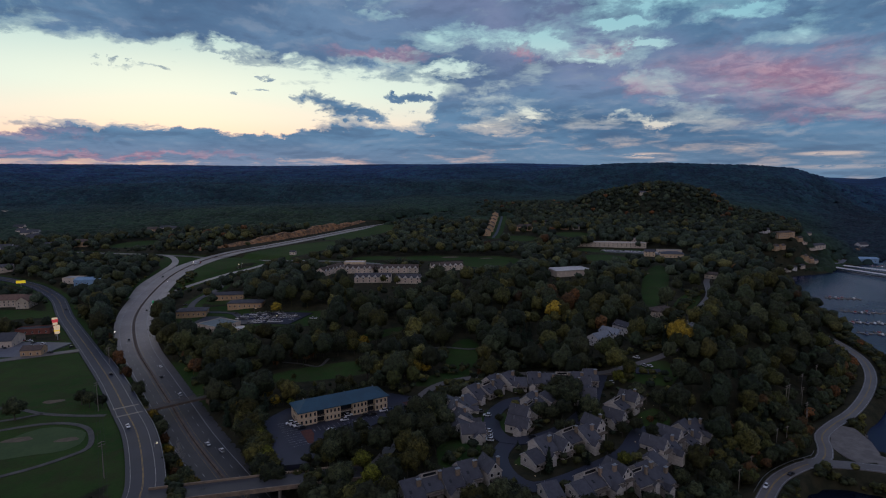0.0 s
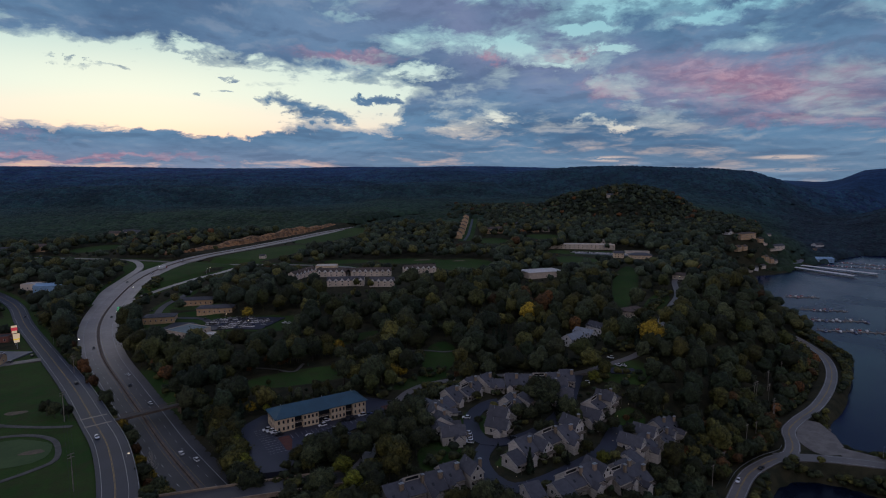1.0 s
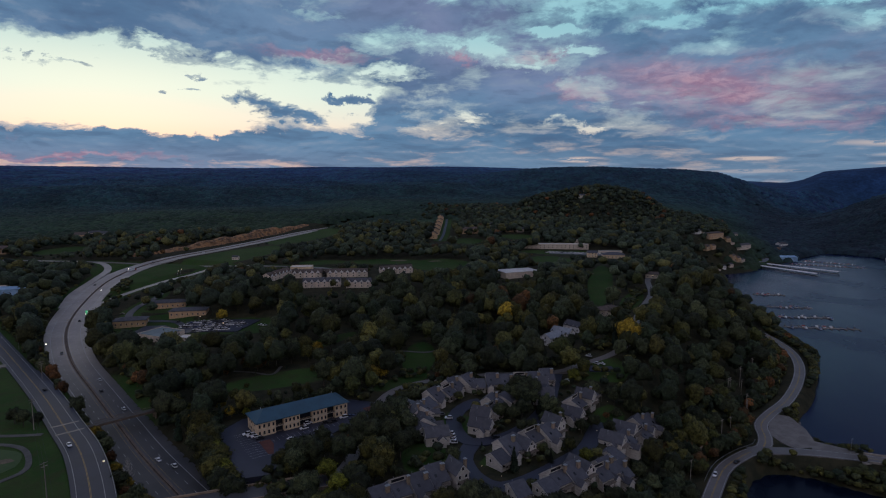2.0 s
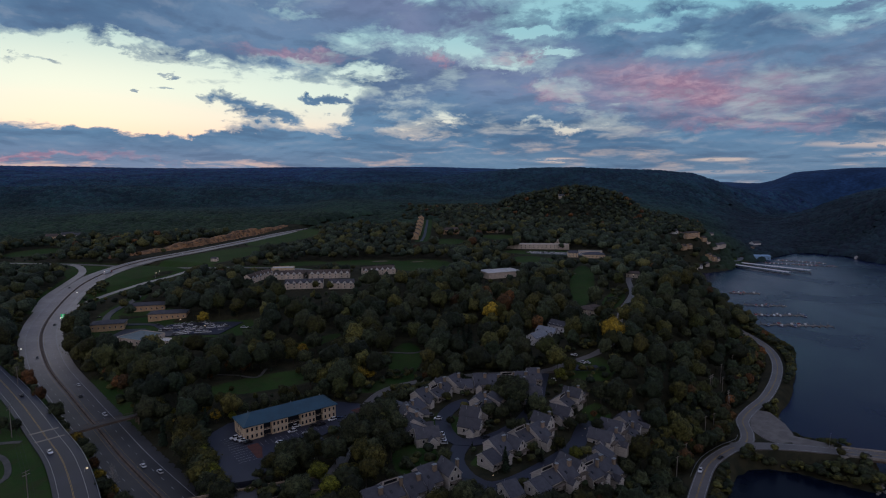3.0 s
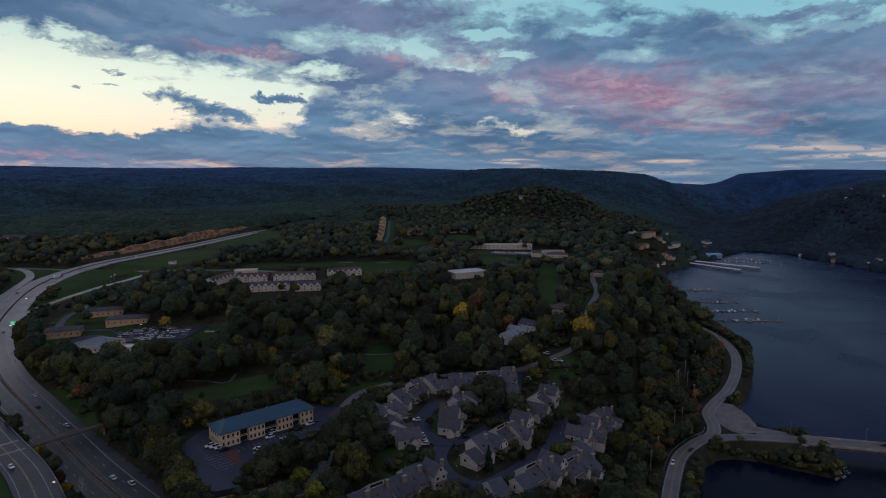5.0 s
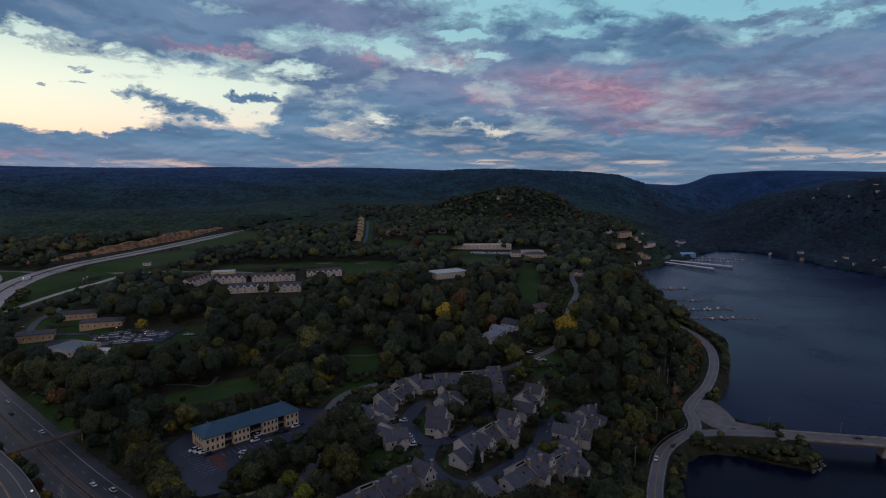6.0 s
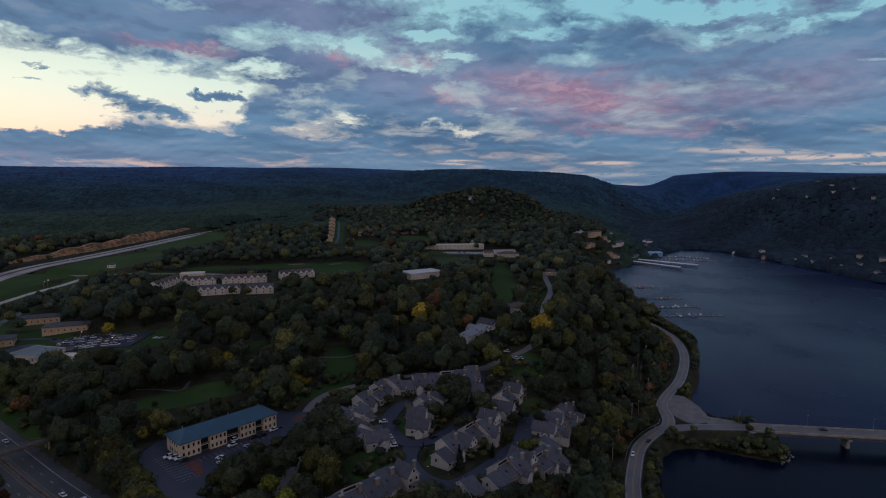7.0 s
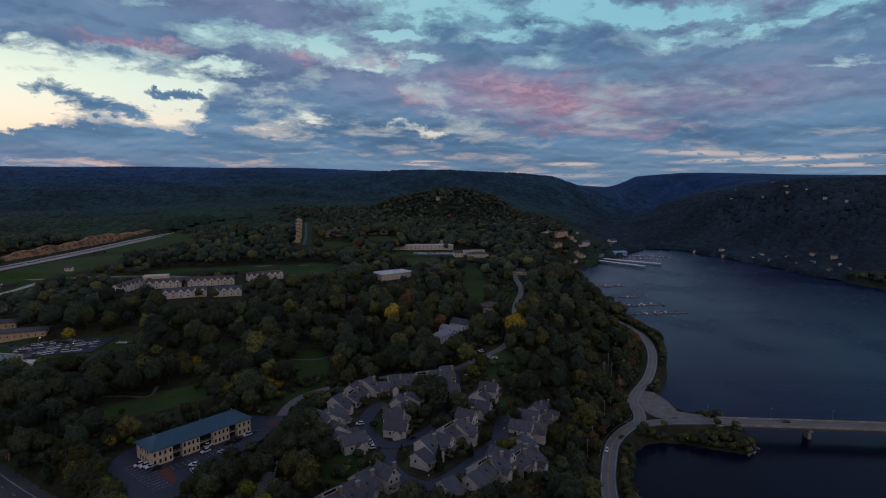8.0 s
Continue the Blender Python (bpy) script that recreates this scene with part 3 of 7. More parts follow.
LAKE_DRIVE = smooth_line([(100, 150, 12), (118, 205, 8.5), (135, 236, 7.3), (156, 263, 7), (172, 280, 7), (192, 292.5, 7), (206, 298.5, 7), (216, 311, 7), (225, 328, 7), (242, 343.5, 7), (270, 365, 7), (304, 399, 7), (332, 434, 7.2), (352, 470, 7.5), (362, 505, 8), (366, 540, 9)])
CAUSEWAY = smooth_line([(196, 296, 7), (222, 291, 7.3), (240, 283, 8), (257, 275, 8.4)])
HILL_ROAD = on_land([(-34, 246), (-27, 265), (-23, 288), (-19, 315), (-15, 332), (-6, 352), (9, 365), (40, 374), (72, 373), (102, 364), (122, 370), (146, 379), (170, 402), (196, 450), (222, 497), (257, 550), (280, 606), (300, 640)])
LOOP_ROAD = on_land([(102, 362), (92, 338), (81, 312), (62, 288), (44, 277), (31, 277), (26, 291), (28, 310), (38, 326), (46, 330)])
SOUTH_LANE = on_land([(33, 276), (26, 259), (29, 241), (38, 232), (52, 237), (71, 251), (88, 266), (98, 282), (107, 296)])
CROSS_ROAD = smooth_line([(-560, 870, 52), (-470, 842, 53), (-408, 836, 51.5), (-364, 832, 49.5), (-322, 832, 45.5), (-282, 818, 46), (-239, 799, 48), (-173, 783, 49.5), (-100, 760, 49.5), (-70, 735, 49)])
EXIT_RAMP = smooth_line([(-334, 610, 34.5), (-349, 660, 39), (-356, 720, 44), (-364, 775, 48.2), (-385, 815, 50.5), (-405, 834, 51.4)])
ENTRY_RAMP = smooth_line([(-296, 580, 32), (-304, 612, 34.5), (-294, 655, 38.5), (-270, 706, 43.5), (-248, 745, 46), (-232, 795, 48)])
PLAZA_ROAD = smooth_line([(-283, 436, 29), (-310, 418, 29.4), (-350, 396, 29.5), (-420, 372, 30), (-520, 360, 31)])
OFFICE_DRIVE = on_land([(-262, 690), (-252, 640), (-258, 595), (-250, 560), (-232, 552), (-205, 548), (-190, 530)])
SCHOOL_ROAD = on_land([(84, 972), (98, 1045), (110, 1130), (120, 1200), (131, 1285)])
OFFICE_LOT = on_land([(-228, 526), (-200, 524), (-168, 526), (-130, 516)])
UPPER_LOT = on_land([(123, 362), (140, 361)])
PLAZA_LOT = on_land([(-430, 442), (-385, 441), (-340, 439), (-303, 436)])
SCHOOL_LOT = on_land([(240, 852), (275, 842), (322, 826)])
# line and half width
ROADS = [(OFFICE_LOT, 22.0), (UPPER_LOT, 7.0), (PLAZA_LOT, 20.0), (SCHOOL_LOT, 14.0), (HILL_ROAD, 3.0), (LOOP_ROAD, 4.4), (SOUTH_LANE, 4.4), (OFFICE_DRIVE, 3.5), (PLAZA_ROAD, 4.0), (SCHOOL_ROAD, 5.0), (ARTERIAL, 7.0), (LAKE_DRIVE, 5.6), (CAUSEWAY, 5.6),
         (EXIT_RAMP, 4.2), (ENTRY_RAMP, 4.0), (HIGHWAY, 13.0), (CROSS_ROAD, 5.5)]


# level ground round the office building: corners and height
OFFICE_PAD = [(-99, 293), (-89, 313), (-42, 341), (-14, 329), (-11, 317), (-28, 301), (-43, 285), (-57, 272), (-62, 250), (-73, 248)]
PAD_Z = 31.2


def ground(x, y):
    """Height of the finished ground."""
    z = land(x, y)
    near = (x > -130) & (x < 20) & (y > 215) & (y < 370)
    if np.any(near):
        d = line_distance(x[near], y[near], OFFICE_PAD + OFFICE_PAD[:1])
        f = np.where(inside(x[near], y[near], OFFICE_PAD), 1.0, step(9.0, 0.0, d))
        z[near] = z[near] * (1 - f) + (PAD_Z - 0.25) * f
    for line, half in ROADS:
        step_by = max(1, int(len(line) / 60))
        pts = [tuple(p) for p in line[::step_by]] + [tuple(line[-1])]
        lo, hi = line.min(0) - half - 45, line.max(0) + half + 45
        near = (x > lo[0]) & (x < hi[0]) & (y > lo[1]) & (y < hi[1])
        if not np.any(near):
            continue
        d, rz = line_distance(x[near], y[near], pts, [p[2] for p in pts])
        bank = 6.0 if half == 5.6 else 12.0 if half < 6 else 14.0
        f = step(half + bank, half + 2.5, d)
        z[near] = z[near] * (1 - f) + (rz - (0.35 if half < 13 and half != 7.0 else 0.7)) * f
    return z


def height(x, y):
    return float(ground(np.array([float(x)]), np.array([float(y)]))[0])


def stretched(lo, fine_lo, fine_hi, hi, gap, grow):
    """Grid lines, evenly spaced over the near stretch and wider and wider beyond."""
    mid = list(np.arange(fine_lo, fine_hi + gap, gap))
    g, v = gap, mid[-1]
    while v < hi:
        g *= grow
        v += g
        mid.append(min(v, hi))
    g, v = gap, mid[0]
    while v > lo:
        g *= grow
        v -= g
        mid.insert(0, max(v, lo))
    return np.array(mid)


def pool(x, y, cx, cy, rx, ry, turn=0.0):
    c, s = np.cos(np.radians(turn)), np.sin(np.radians(turn))
    u, v = ((x - cx) * c + (y - cy) * s) / rx, ((y - cy) * c - (x - cx) * s) / ry
    return step(1.25, 0.8, np.hypot(u, v))


# open grass: centre, half sizes, turn
LAWNS = [(-255, 320, 110, 105, 30), (-190, 270, 42, 60, 25), (-300, 395, 70, 26, 30), (-78, 383, 42, 15, 22), (14, 415, 12, 36, -8), (-62, 455, 36, 8, 42),
         (-95, 796, 31, 17, 4), (-12, 794, 52, 20, 0), (66, 762, 40, 46, -5), (133, 968, 26, 30, -8), (227, 1010, 32, 28, -14), (222, 789, 30, 30, -17), (638, 998, 22, 7, 32), (729, 1053, 30, 8, 32), (262, 850, 64, 18, -10), (232, 622, 13, 112, -22), (228, 530, 9, 40, -33),
         (-300, 735, 30, 85, -8), (-235, 860, 42, 110, -28), (-150, 1060, 45, 90, -28), (-505, 945, 30, 42, -25), (-365, 790, 22, 42, 0), (-430, 545, 60, 16, 0), (28, 300, 8, 16, 0)]
SMALL_LAWNS = [(128, 352, 18, 10, 0), (45, 258, 12, 8, 30), (-215, 560, 26, 12, 0), (-222, 588, 24, 9, 6), (8, 262, 12, 16, 0), (112, 300, 8, 20, -40), (0, 369, 22, 8, 38)]
LAWNS += SMALL_LAWNS


def grassy(x, y):
    g = np.zeros(np.shape(x))
    for row in LAWNS:
        g = np.maximum(g, pool(x, y, *row))
    for line, half in ROADS:
        if any(line is r for r in (HIGHWAY, LAKE_DRIVE, CAUSEWAY, LOOP_ROAD, SOUTH_LANE, HILL_ROAD)):
            continue
        pts = [tuple(p) for p in line[::4]] + [tuple(line[-1])]
        g = np.maximum(g, step(half + 9, half + 2, line_distance(x, y, pts)))
    return g


def make_mesh(name, verts, faces, mats, smooth=False):
    me = bpy.data.meshes.new(name)
    me.from_pydata([tuple(v) for v in verts], [], faces)
    for m in (mats if isinstance(mats, (list, tuple)) else [mats]):
        me.materials.append(m)
    if smooth:
        me.polygons.foreach_set("use_smooth", np.ones(len(me.polygons), bool))
    me.update()
    return me


def build_ground():
    gx = stretched(-4200, -420, 420, 4200, 5.0, 1.045)
    gy = stretched(-1200, 175, 760, 4600, 5.0, 1.035)
    X, Y = np.meshgrid(gx, gy)
    x, y = X.ravel(), Y.ravel()
    z = ground(x, y)
    nx, ny = len(gx), len(gy)
    i = np.arange(nx * ny).reshape(ny, nx)
    faces = np.stack([i[:-1, :-1], i[:-1, 1:], i[1:, 1:], i[1:, :-1]], -1).reshape(-1, 4)
    me = bpy.data.meshes.new("ground")
    me.vertices.add(len(x))
    me.vertices.foreach_set("co", np.stack([x, y, z], -1).ravel())
    me.loops.add(faces.size)
    me.loops.foreach_set("vertex_index", faces.ravel())
    me.polygons.add(len(faces))
    me.polygons.foreach_set("loop_start", np.arange(len(faces)) * 4)
    me.polygons.foreach_set("use_smooth", np.ones(len(faces), bool))
    cover = me.attributes.new("lawn", "FLOAT", "POINT")
    cover.data.foreach_set("value", grassy(x, y).astype(np.float32))
    me.materials.append(ground_material())
    me.update()
    me.validate()
    return tagged(new("ground", me), "rolling ground with mown grass and dark woodland floor", "ground", kind="structure")


build_ground()
# the open lake: blue of the reflected sky put into the base colour
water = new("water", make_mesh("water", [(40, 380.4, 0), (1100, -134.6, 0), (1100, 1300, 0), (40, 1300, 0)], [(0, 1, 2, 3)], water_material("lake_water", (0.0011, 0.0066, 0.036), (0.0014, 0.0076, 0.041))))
tagged(water, "dark blue rippled lake water at dusk", "lake", kind="structure")
# the still cove behind the bridge: dark tree reflections put into its base colour
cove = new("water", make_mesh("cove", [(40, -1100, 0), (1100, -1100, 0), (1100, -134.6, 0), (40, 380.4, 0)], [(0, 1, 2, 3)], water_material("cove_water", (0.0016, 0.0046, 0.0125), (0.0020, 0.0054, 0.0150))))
tagged(cove, "still water of the cove behind the bridge, tree reflections painted near-black", "lake", kind="structure")


# ---- helpers for things


def empty(name, m, label="", category="", group="", kind=""):
    ob = new(name)
    ob.matrix_basis = m
    return tagged(ob, label, category, group, kind)


def part(name, me, parent, label="", at=None):
    """A mesh as one part under a thing; at: its pose within the thing."""
    ob = new(name, me)
    ob.parent = parent
    if at is not None:
        ob.matrix_basis = at
    return tagged(ob, label)


class Shape:
    """Gathers boxes and prisms into the vertices and faces of one mesh."""

    def __init__(self):
        self.v, self.f, self.k = [], [], []

    def add(self, verts, faces, slot=0):
        n = len(self.v)
        self.v += [tuple(p) for p in verts]
        self.f += [tuple(n + i for i in face) for face in faces]
        self.k += [slot] * len(faces)
        return self

    def box(self, x0, y0, z0, x1, y1, z1, slot=0):
        v = [(x, y, z) for z in (z0, z1) for x, y in ((x0, y0), (x1, y0), (x1, y1), (x0, y1))]
        return self.add(v, [(3, 2, 1, 0), (4, 5, 6, 7), (0, 1, 5, 4), (1, 2, 6, 5), (2, 3, 7, 6), (3, 0, 4, 7)], slot)

    def prism(self, profile, a, b, slot=0):
        """A profile of (y, z) points, anticlockwise seen from +x, drawn out from x = a to x = b."""
        n = len(profile)
        v = [(a, y, z) for y, z in profile] + [(b, y, z) for y, z in profile]
        f = [tuple(range(n))[::-1], tuple(range(n, 2 * n))] + [(i, (i + 1) % n, n + (i + 1) % n, n + i) for i in range(n)]
        return self.add(v, f, slot)

    def tube(self, x, y, z0, z1, r0, r1, sides=8, slot=0):
        ring = [(math.cos(2 * math.pi * i / sides), math.sin(2 * math.pi * i / sides)) for i in range(sides)]
        v = [(x + r0 * c, y + r0 * s, z0) for c, s in ring] + [(x + r1 * c, y + r1 * s, z1) for c, s in ring]
        f = [(i, (i + 1) % sides, sides + (i + 1) % sides, sides + i) for i in range(sides)] + [tuple(range(sides))[::-1], tuple(range(sides, 2 * sides))]
        return self.add(v, f, slot)

    def rod(self, a, b, r, sides=6, slot=0):
        a, b = Vector(a), Vector(b)
        q = (b - a).to_track_quat("Z", "Y").to_matrix()
        ring = [q @ Vector((r * math.cos(2 * math.pi * i / sides), r * math.sin(2 * math.pi * i / sides), 0)) for i in range(sides)]
        v = [a + c for c in ring] + [b + c for c in ring]
        f = [(i, (i + 1) % sides, sides + (i + 1) % sides, sides + i) for i in range(sides)] + [tuple(range(sides))[::-1], tuple(range(sides, 2 * sides))]
        return self.add(v, f, slot)

    def mesh(self, name, mats, smooth=False):
        me = make_mesh(name, self.v, self.f, mats, smooth)
        if any(self.k):
            me.polygons.foreach_set("material_index", self.k)
        return me


def frames_of(line):
    """Points, sideways directions and running length along a line."""
    t = np.gradient(line[:, :2], axis=0)
    t /= np.linalg.norm(t, axis=1)[:, None]
    side = np.stack([t[:, 1], -t[:, 0]], -1)
    run = np.concatenate([[0], np.cumsum(np.linalg.norm(np.diff(line[:, :2], axis=0), axis=1))])
    return side, run


def ribbon(shape, line, a, b, top=0.0, thick=0.0, slot=0, dash=None):
    """A strip along a line from a to b metres to its right, top metres above it, thick metres deep; dash: painted and pitch lengths."""
    side, run = frames_of(line)
    if dash:
        s = 0.0
        while s + dash[0] < run[-1]:
            seg = np.array([[np.interp(q, run, line[:, k]) for k in range(3)] for q in np.linspace(s, s + dash[0], 3)])
            ribbon(shape, seg, a, b, top, thick, slot)
            s += dash[1]
        return shape
    n = len(line)
    L = [(p[0] + s[0] * q, p[1] + s[1] * q, p[2] + top) for p, s, q in zip(line, side, np.broadcast_to(a, n))]
    R = [(p[0] + s[0] * q, p[1] + s[1] * q, p[2] + top) for p, s, q in zip(line, side, np.broadcast_to(b, n))]
    if not thick:
        return shape.add(L + R, [(i, n + i, n + i + 1, i + 1) for i in range(n - 1)], slot)
    lo = [(x, y, z - thick) for x, y, z in L + R]
    v = L + R + lo
    f = []
    for i in range(n - 1):
        f += [(i, n + i, n + i + 1, i + 1), (2 * n + i, i, i + 1, 2 * n + i + 1), (n + i, 3 * n + i, 3 * n + i + 1, n + i + 1)]
    f += [(0, 2 * n, 3 * n, n), (n - 1, 2 * n - 1, 4 * n - 1, 3 * n - 1)]
    return shape.add(v, f, slot)


def road(name, line, half, mat, label, thick=1.6):
    ob = new(name, ribbon(Shape(), line, -half, half, 0, thick).mesh(name, mat))
    return tagged(ob, label, "road", kind="structure")


def stripe(parent, name, line, spans, mat, dash=None, top=0.03):
    s = Shape()
    for a, b in spans:
        ribbon(s, line, a, b, top, 0, 0, dash)
    return part(name, s.mesh(name, mat), parent)


# the interstate: two carriageways, a median barrier, shoulders and lane marks
HIGHWAY_LEFT = -np.interp(HIGHWAY[:, 1], [170, 340, 430, 520, 600, 700, 800, 900], [11.6, 11.6, 13.0, 16.0, 17.4, 17.4, 15.0, 13.6])
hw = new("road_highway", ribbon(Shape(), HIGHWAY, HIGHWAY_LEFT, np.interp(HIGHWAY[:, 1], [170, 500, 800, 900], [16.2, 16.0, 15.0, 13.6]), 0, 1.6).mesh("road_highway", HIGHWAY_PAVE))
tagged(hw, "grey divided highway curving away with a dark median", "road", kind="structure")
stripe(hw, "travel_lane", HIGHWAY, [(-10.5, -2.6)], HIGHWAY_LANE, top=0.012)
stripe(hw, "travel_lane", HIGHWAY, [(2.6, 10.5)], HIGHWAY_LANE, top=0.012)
stripe(hw, "edge_line", HIGHWAY, [(-10.85, -10.55), (10.55, 10.85)], WHITE_LINE)
stripe(hw, "inner_line", HIGHWAY, [(-2.46, -2.36), (2.36, 2.46)], YELLOW_LINE)
stripe(hw, "lane_dashes", HIGHWAY, [(-6.65, -6.45), (6.45, 6.65)], WHITE_LINE, dash=(3.5, 12.0))
part("median_barrier", ribbon(Shape(), HIGHWAY, -0.35, 0.35, 0.85, 0.9).mesh("median_barrier", BROWN_RUST), hw, "brown stained median barrier")
part("median_strip", ribbon(Shape(), HIGHWAY, -1.2, 1.2, 0.02).mesh("median_strip", BROWN_RUST), hw)
ar = road("road_arterial", ARTERIAL, 7.0, ASPHALT, "dark asphalt road with white edge lines and double yellow line")
stripe(ar, "edge_line", ARTERIAL, [(-5.1, -4.9), (4.9, 5.1)], WHITE_LINE)
part("shoulder", ribbon(Shape(), ARTERIAL[ARTERIAL[:, 1] < 420], 6.9, 9.2, -0.01, 1.6).mesh("shoulder", ASPHALT), ar)
AR_RAIL = ARTERIAL[(ARTERIAL[:, 1] > 226) & (ARTERIAL[:, 1] < 420)]
part("guard_rail", ribbon(Shape(), AR_RAIL, 8.75, 8.87, 0.78, 0.34).mesh("guard_rail", STEEL), ar, "pale steel guard rail")
for k in range(0, len(AR_RAIL), 2):
    sd_ = frames_of(AR_RAIL)[0][k]
    part("rail_post", Shape().box(-0.08, -0.08, -0.6, 0.08, 0.08, 0.72).mesh("rail_post", STEEL), ar, at=pose(AR_RAIL[k][0] + sd_[0] * 8.95, AR_RAIL[k][1] + sd_[1] * 8.95, AR_RAIL[k][2]))
CROSSING = ARTERIAL[(ARTERIAL[:, 1] > 306) & (ARTERIAL[:, 1] < 332)]
for q in (0.22, 0.70):
    c_ = CROSSING[int(q * (len(CROSSING) - 1))]
    sd_ = frames_of(CROSSING)[0][int(q * (len(CROSSING) - 1))]
    ends = np.array([c_ + np.array([sd_[0] * o, sd_[1] * o, 0]) for o in (-5.6, 0.0, 7.4)])
    part("crossing_band", ribbon(Shape(), ends, -0.8, 0.8, 0.06).mesh("crossing_band", CONCRETE), ar, "worn pale band where the cart path crosses")
stripe(ar, "double_yellow_line", ARTERIAL, [(-0.30, -0.10), (0.10, 0.30)], YELLOW_LINE)
ld = road("road_lake", LAKE_DRIVE, 4.0, LAKE_ROAD, "pale two-lane lakeside road with yellow centre line")
stripe(ld, "edge_line", LAKE_DRIVE, [(-3.5, -3.28), (3.28, 3.5)], WHITE_LINE)
stripe(ld, "double_yellow_line", LAKE_DRIVE, [(-0.35, -0.1), (0.1, 0.35)], YELLOW_LINE)
cw = road("road_causeway", CAUSEWAY + np.array([0, 0, 0.06]), 4.5, LAKE_ROAD, "pale causeway road leading onto the lake bridge")
stripe(cw, "edge_line", CAUSEWAY[4:] + np.array([0, 0, 0.06]), [(-3.5, -3.28), (3.28, 3.5)], WHITE_LINE)
for name, line, half, mat, label in (("road_hill", HILL_ROAD, 2.9, LAKE_ROAD, "narrow pale asphalt road through the trees"), ("road_loop", LOOP_ROAD, 4.2, ASPHALT, "dark asphalt lane looping between the townhouses"),
                                     ("road_south", SOUTH_LANE, 4.2, ASPHALT, "dark asphalt lane between the townhouses"), ("road_cross", CROSS_ROAD, 5.0, LAKE_ROAD, "pale road passing under the highway"),
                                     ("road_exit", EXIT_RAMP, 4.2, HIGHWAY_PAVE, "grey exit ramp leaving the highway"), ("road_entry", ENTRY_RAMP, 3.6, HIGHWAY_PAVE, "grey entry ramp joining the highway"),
                                     ("road_plaza", PLAZA_ROAD, 4.0, LAKE_ROAD, "grey side road beside the golf course"), ("road_office", OFFICE_DRIVE, 3.2, ASPHALT, "dark drive to the office park"),
                                     ("pavement_office_lot", OFFICE_LOT, 22.0, ASPHALT, "dark asphalt car park of the office park"),
                                     ("pavement_upper_lot", UPPER_LOT, 7.0, ASPHALT, "small asphalt car park beside the hill road"), ("pavement_plaza", PLAZA_LOT, 20.0, GREY_LOT, "worn asphalt car park of the shops"),
                                     ("pavement_school_lot", SCHOOL_LOT, 14.0, GREY_LOT, "asphalt car park below the long pale building"), ("road_school", SCHOOL_ROAD, 2.4, ASPHALT, "pale street climbing the wooded hill")):
    road(name, line + np.array([0, 0, 0.02]), half, mat, label)

n_ = len(OFFICE_PAD)
lot = new("pavement_car_park", make_mesh("pavement_car_park", [(x, y, PAD_Z) for x, y in OFFICE_PAD] + [(x, y, PAD_Z - 5) for x, y in OFFICE_PAD], [tuple(range(n_))[::-1]] + [(i, (i + 1) % n_, n_ + (i + 1) % n_, n_ + i) for i in range(n_)], [ASPHALT]))
tagged(lot, "dark asphalt car park round the blue-roofed office building", "car park", kind="structure")


def stall_lines(parent, x0, y0, heading, n, pitch=2.7, long_=5.0):
    """A row of white bay lines, from one end, side by side along a heading."""
    s = Shape()
    c, k = math.cos(radians(heading)), math.sin(radians(heading))
    for i in range(n):
        x, y = x0 + c * i * pitch, y0 + k * i * pitch
        v = [(x + c * a - k * b, y + k * a + c * b, PAD_Z + 0.02) for a, b in ((-0.07, 0), (0.07, 0), (0.07, long_), (-0.07, long_))]
        s.add(v, [(0, 1, 2, 3)])
    part("bay_lines", s.mesh("bay_lines", WHITE_LINE), parent)


stall_lines(lot, -66, 283.5, 29.5, 14)
stall_lines(lot, -88, 292, -61, 12)
stall_lines(lot, -83.5, 294.3, -61, 12)
part("mulch_bed", make_mesh("mulch_bed", [(-74, 284, PAD_Z + 0.03), (-69, 286.6, PAD_Z + 0.03), (-66, 281, PAD_Z + 0.03), (-64, 270, PAD_Z + 0.03), (-66.5, 270, PAD_Z + 0.03)], [(0, 4, 3, 2, 1)], MULCH), lot, "red-brown mulch bed")
part("mulch_bed", make_mesh("mulch_bed", [(-24, 322, PAD_Z + 0.03), (-17, 326, PAD_Z + 0.03), (-16, 322, PAD_Z + 0.03), (-21, 317, PAD_Z + 0.03)], [(0, 3, 2, 1)], MULCH), lot, "red-brown mulch bed")


SITES = []


def stand(x, y, heading=0.0, lift=0.2):
    SITES.append((x, y))
    return pose(x, y, height(x, y) + lift, 0, 0, heading)


# ---- bridges


def sides_of(line, a, top, thick, name, mat, parent):
    return part(name, ribbon(Shape(), line, a - 0.25, a + 0.25, top, thick).mesh(name, mat), parent)


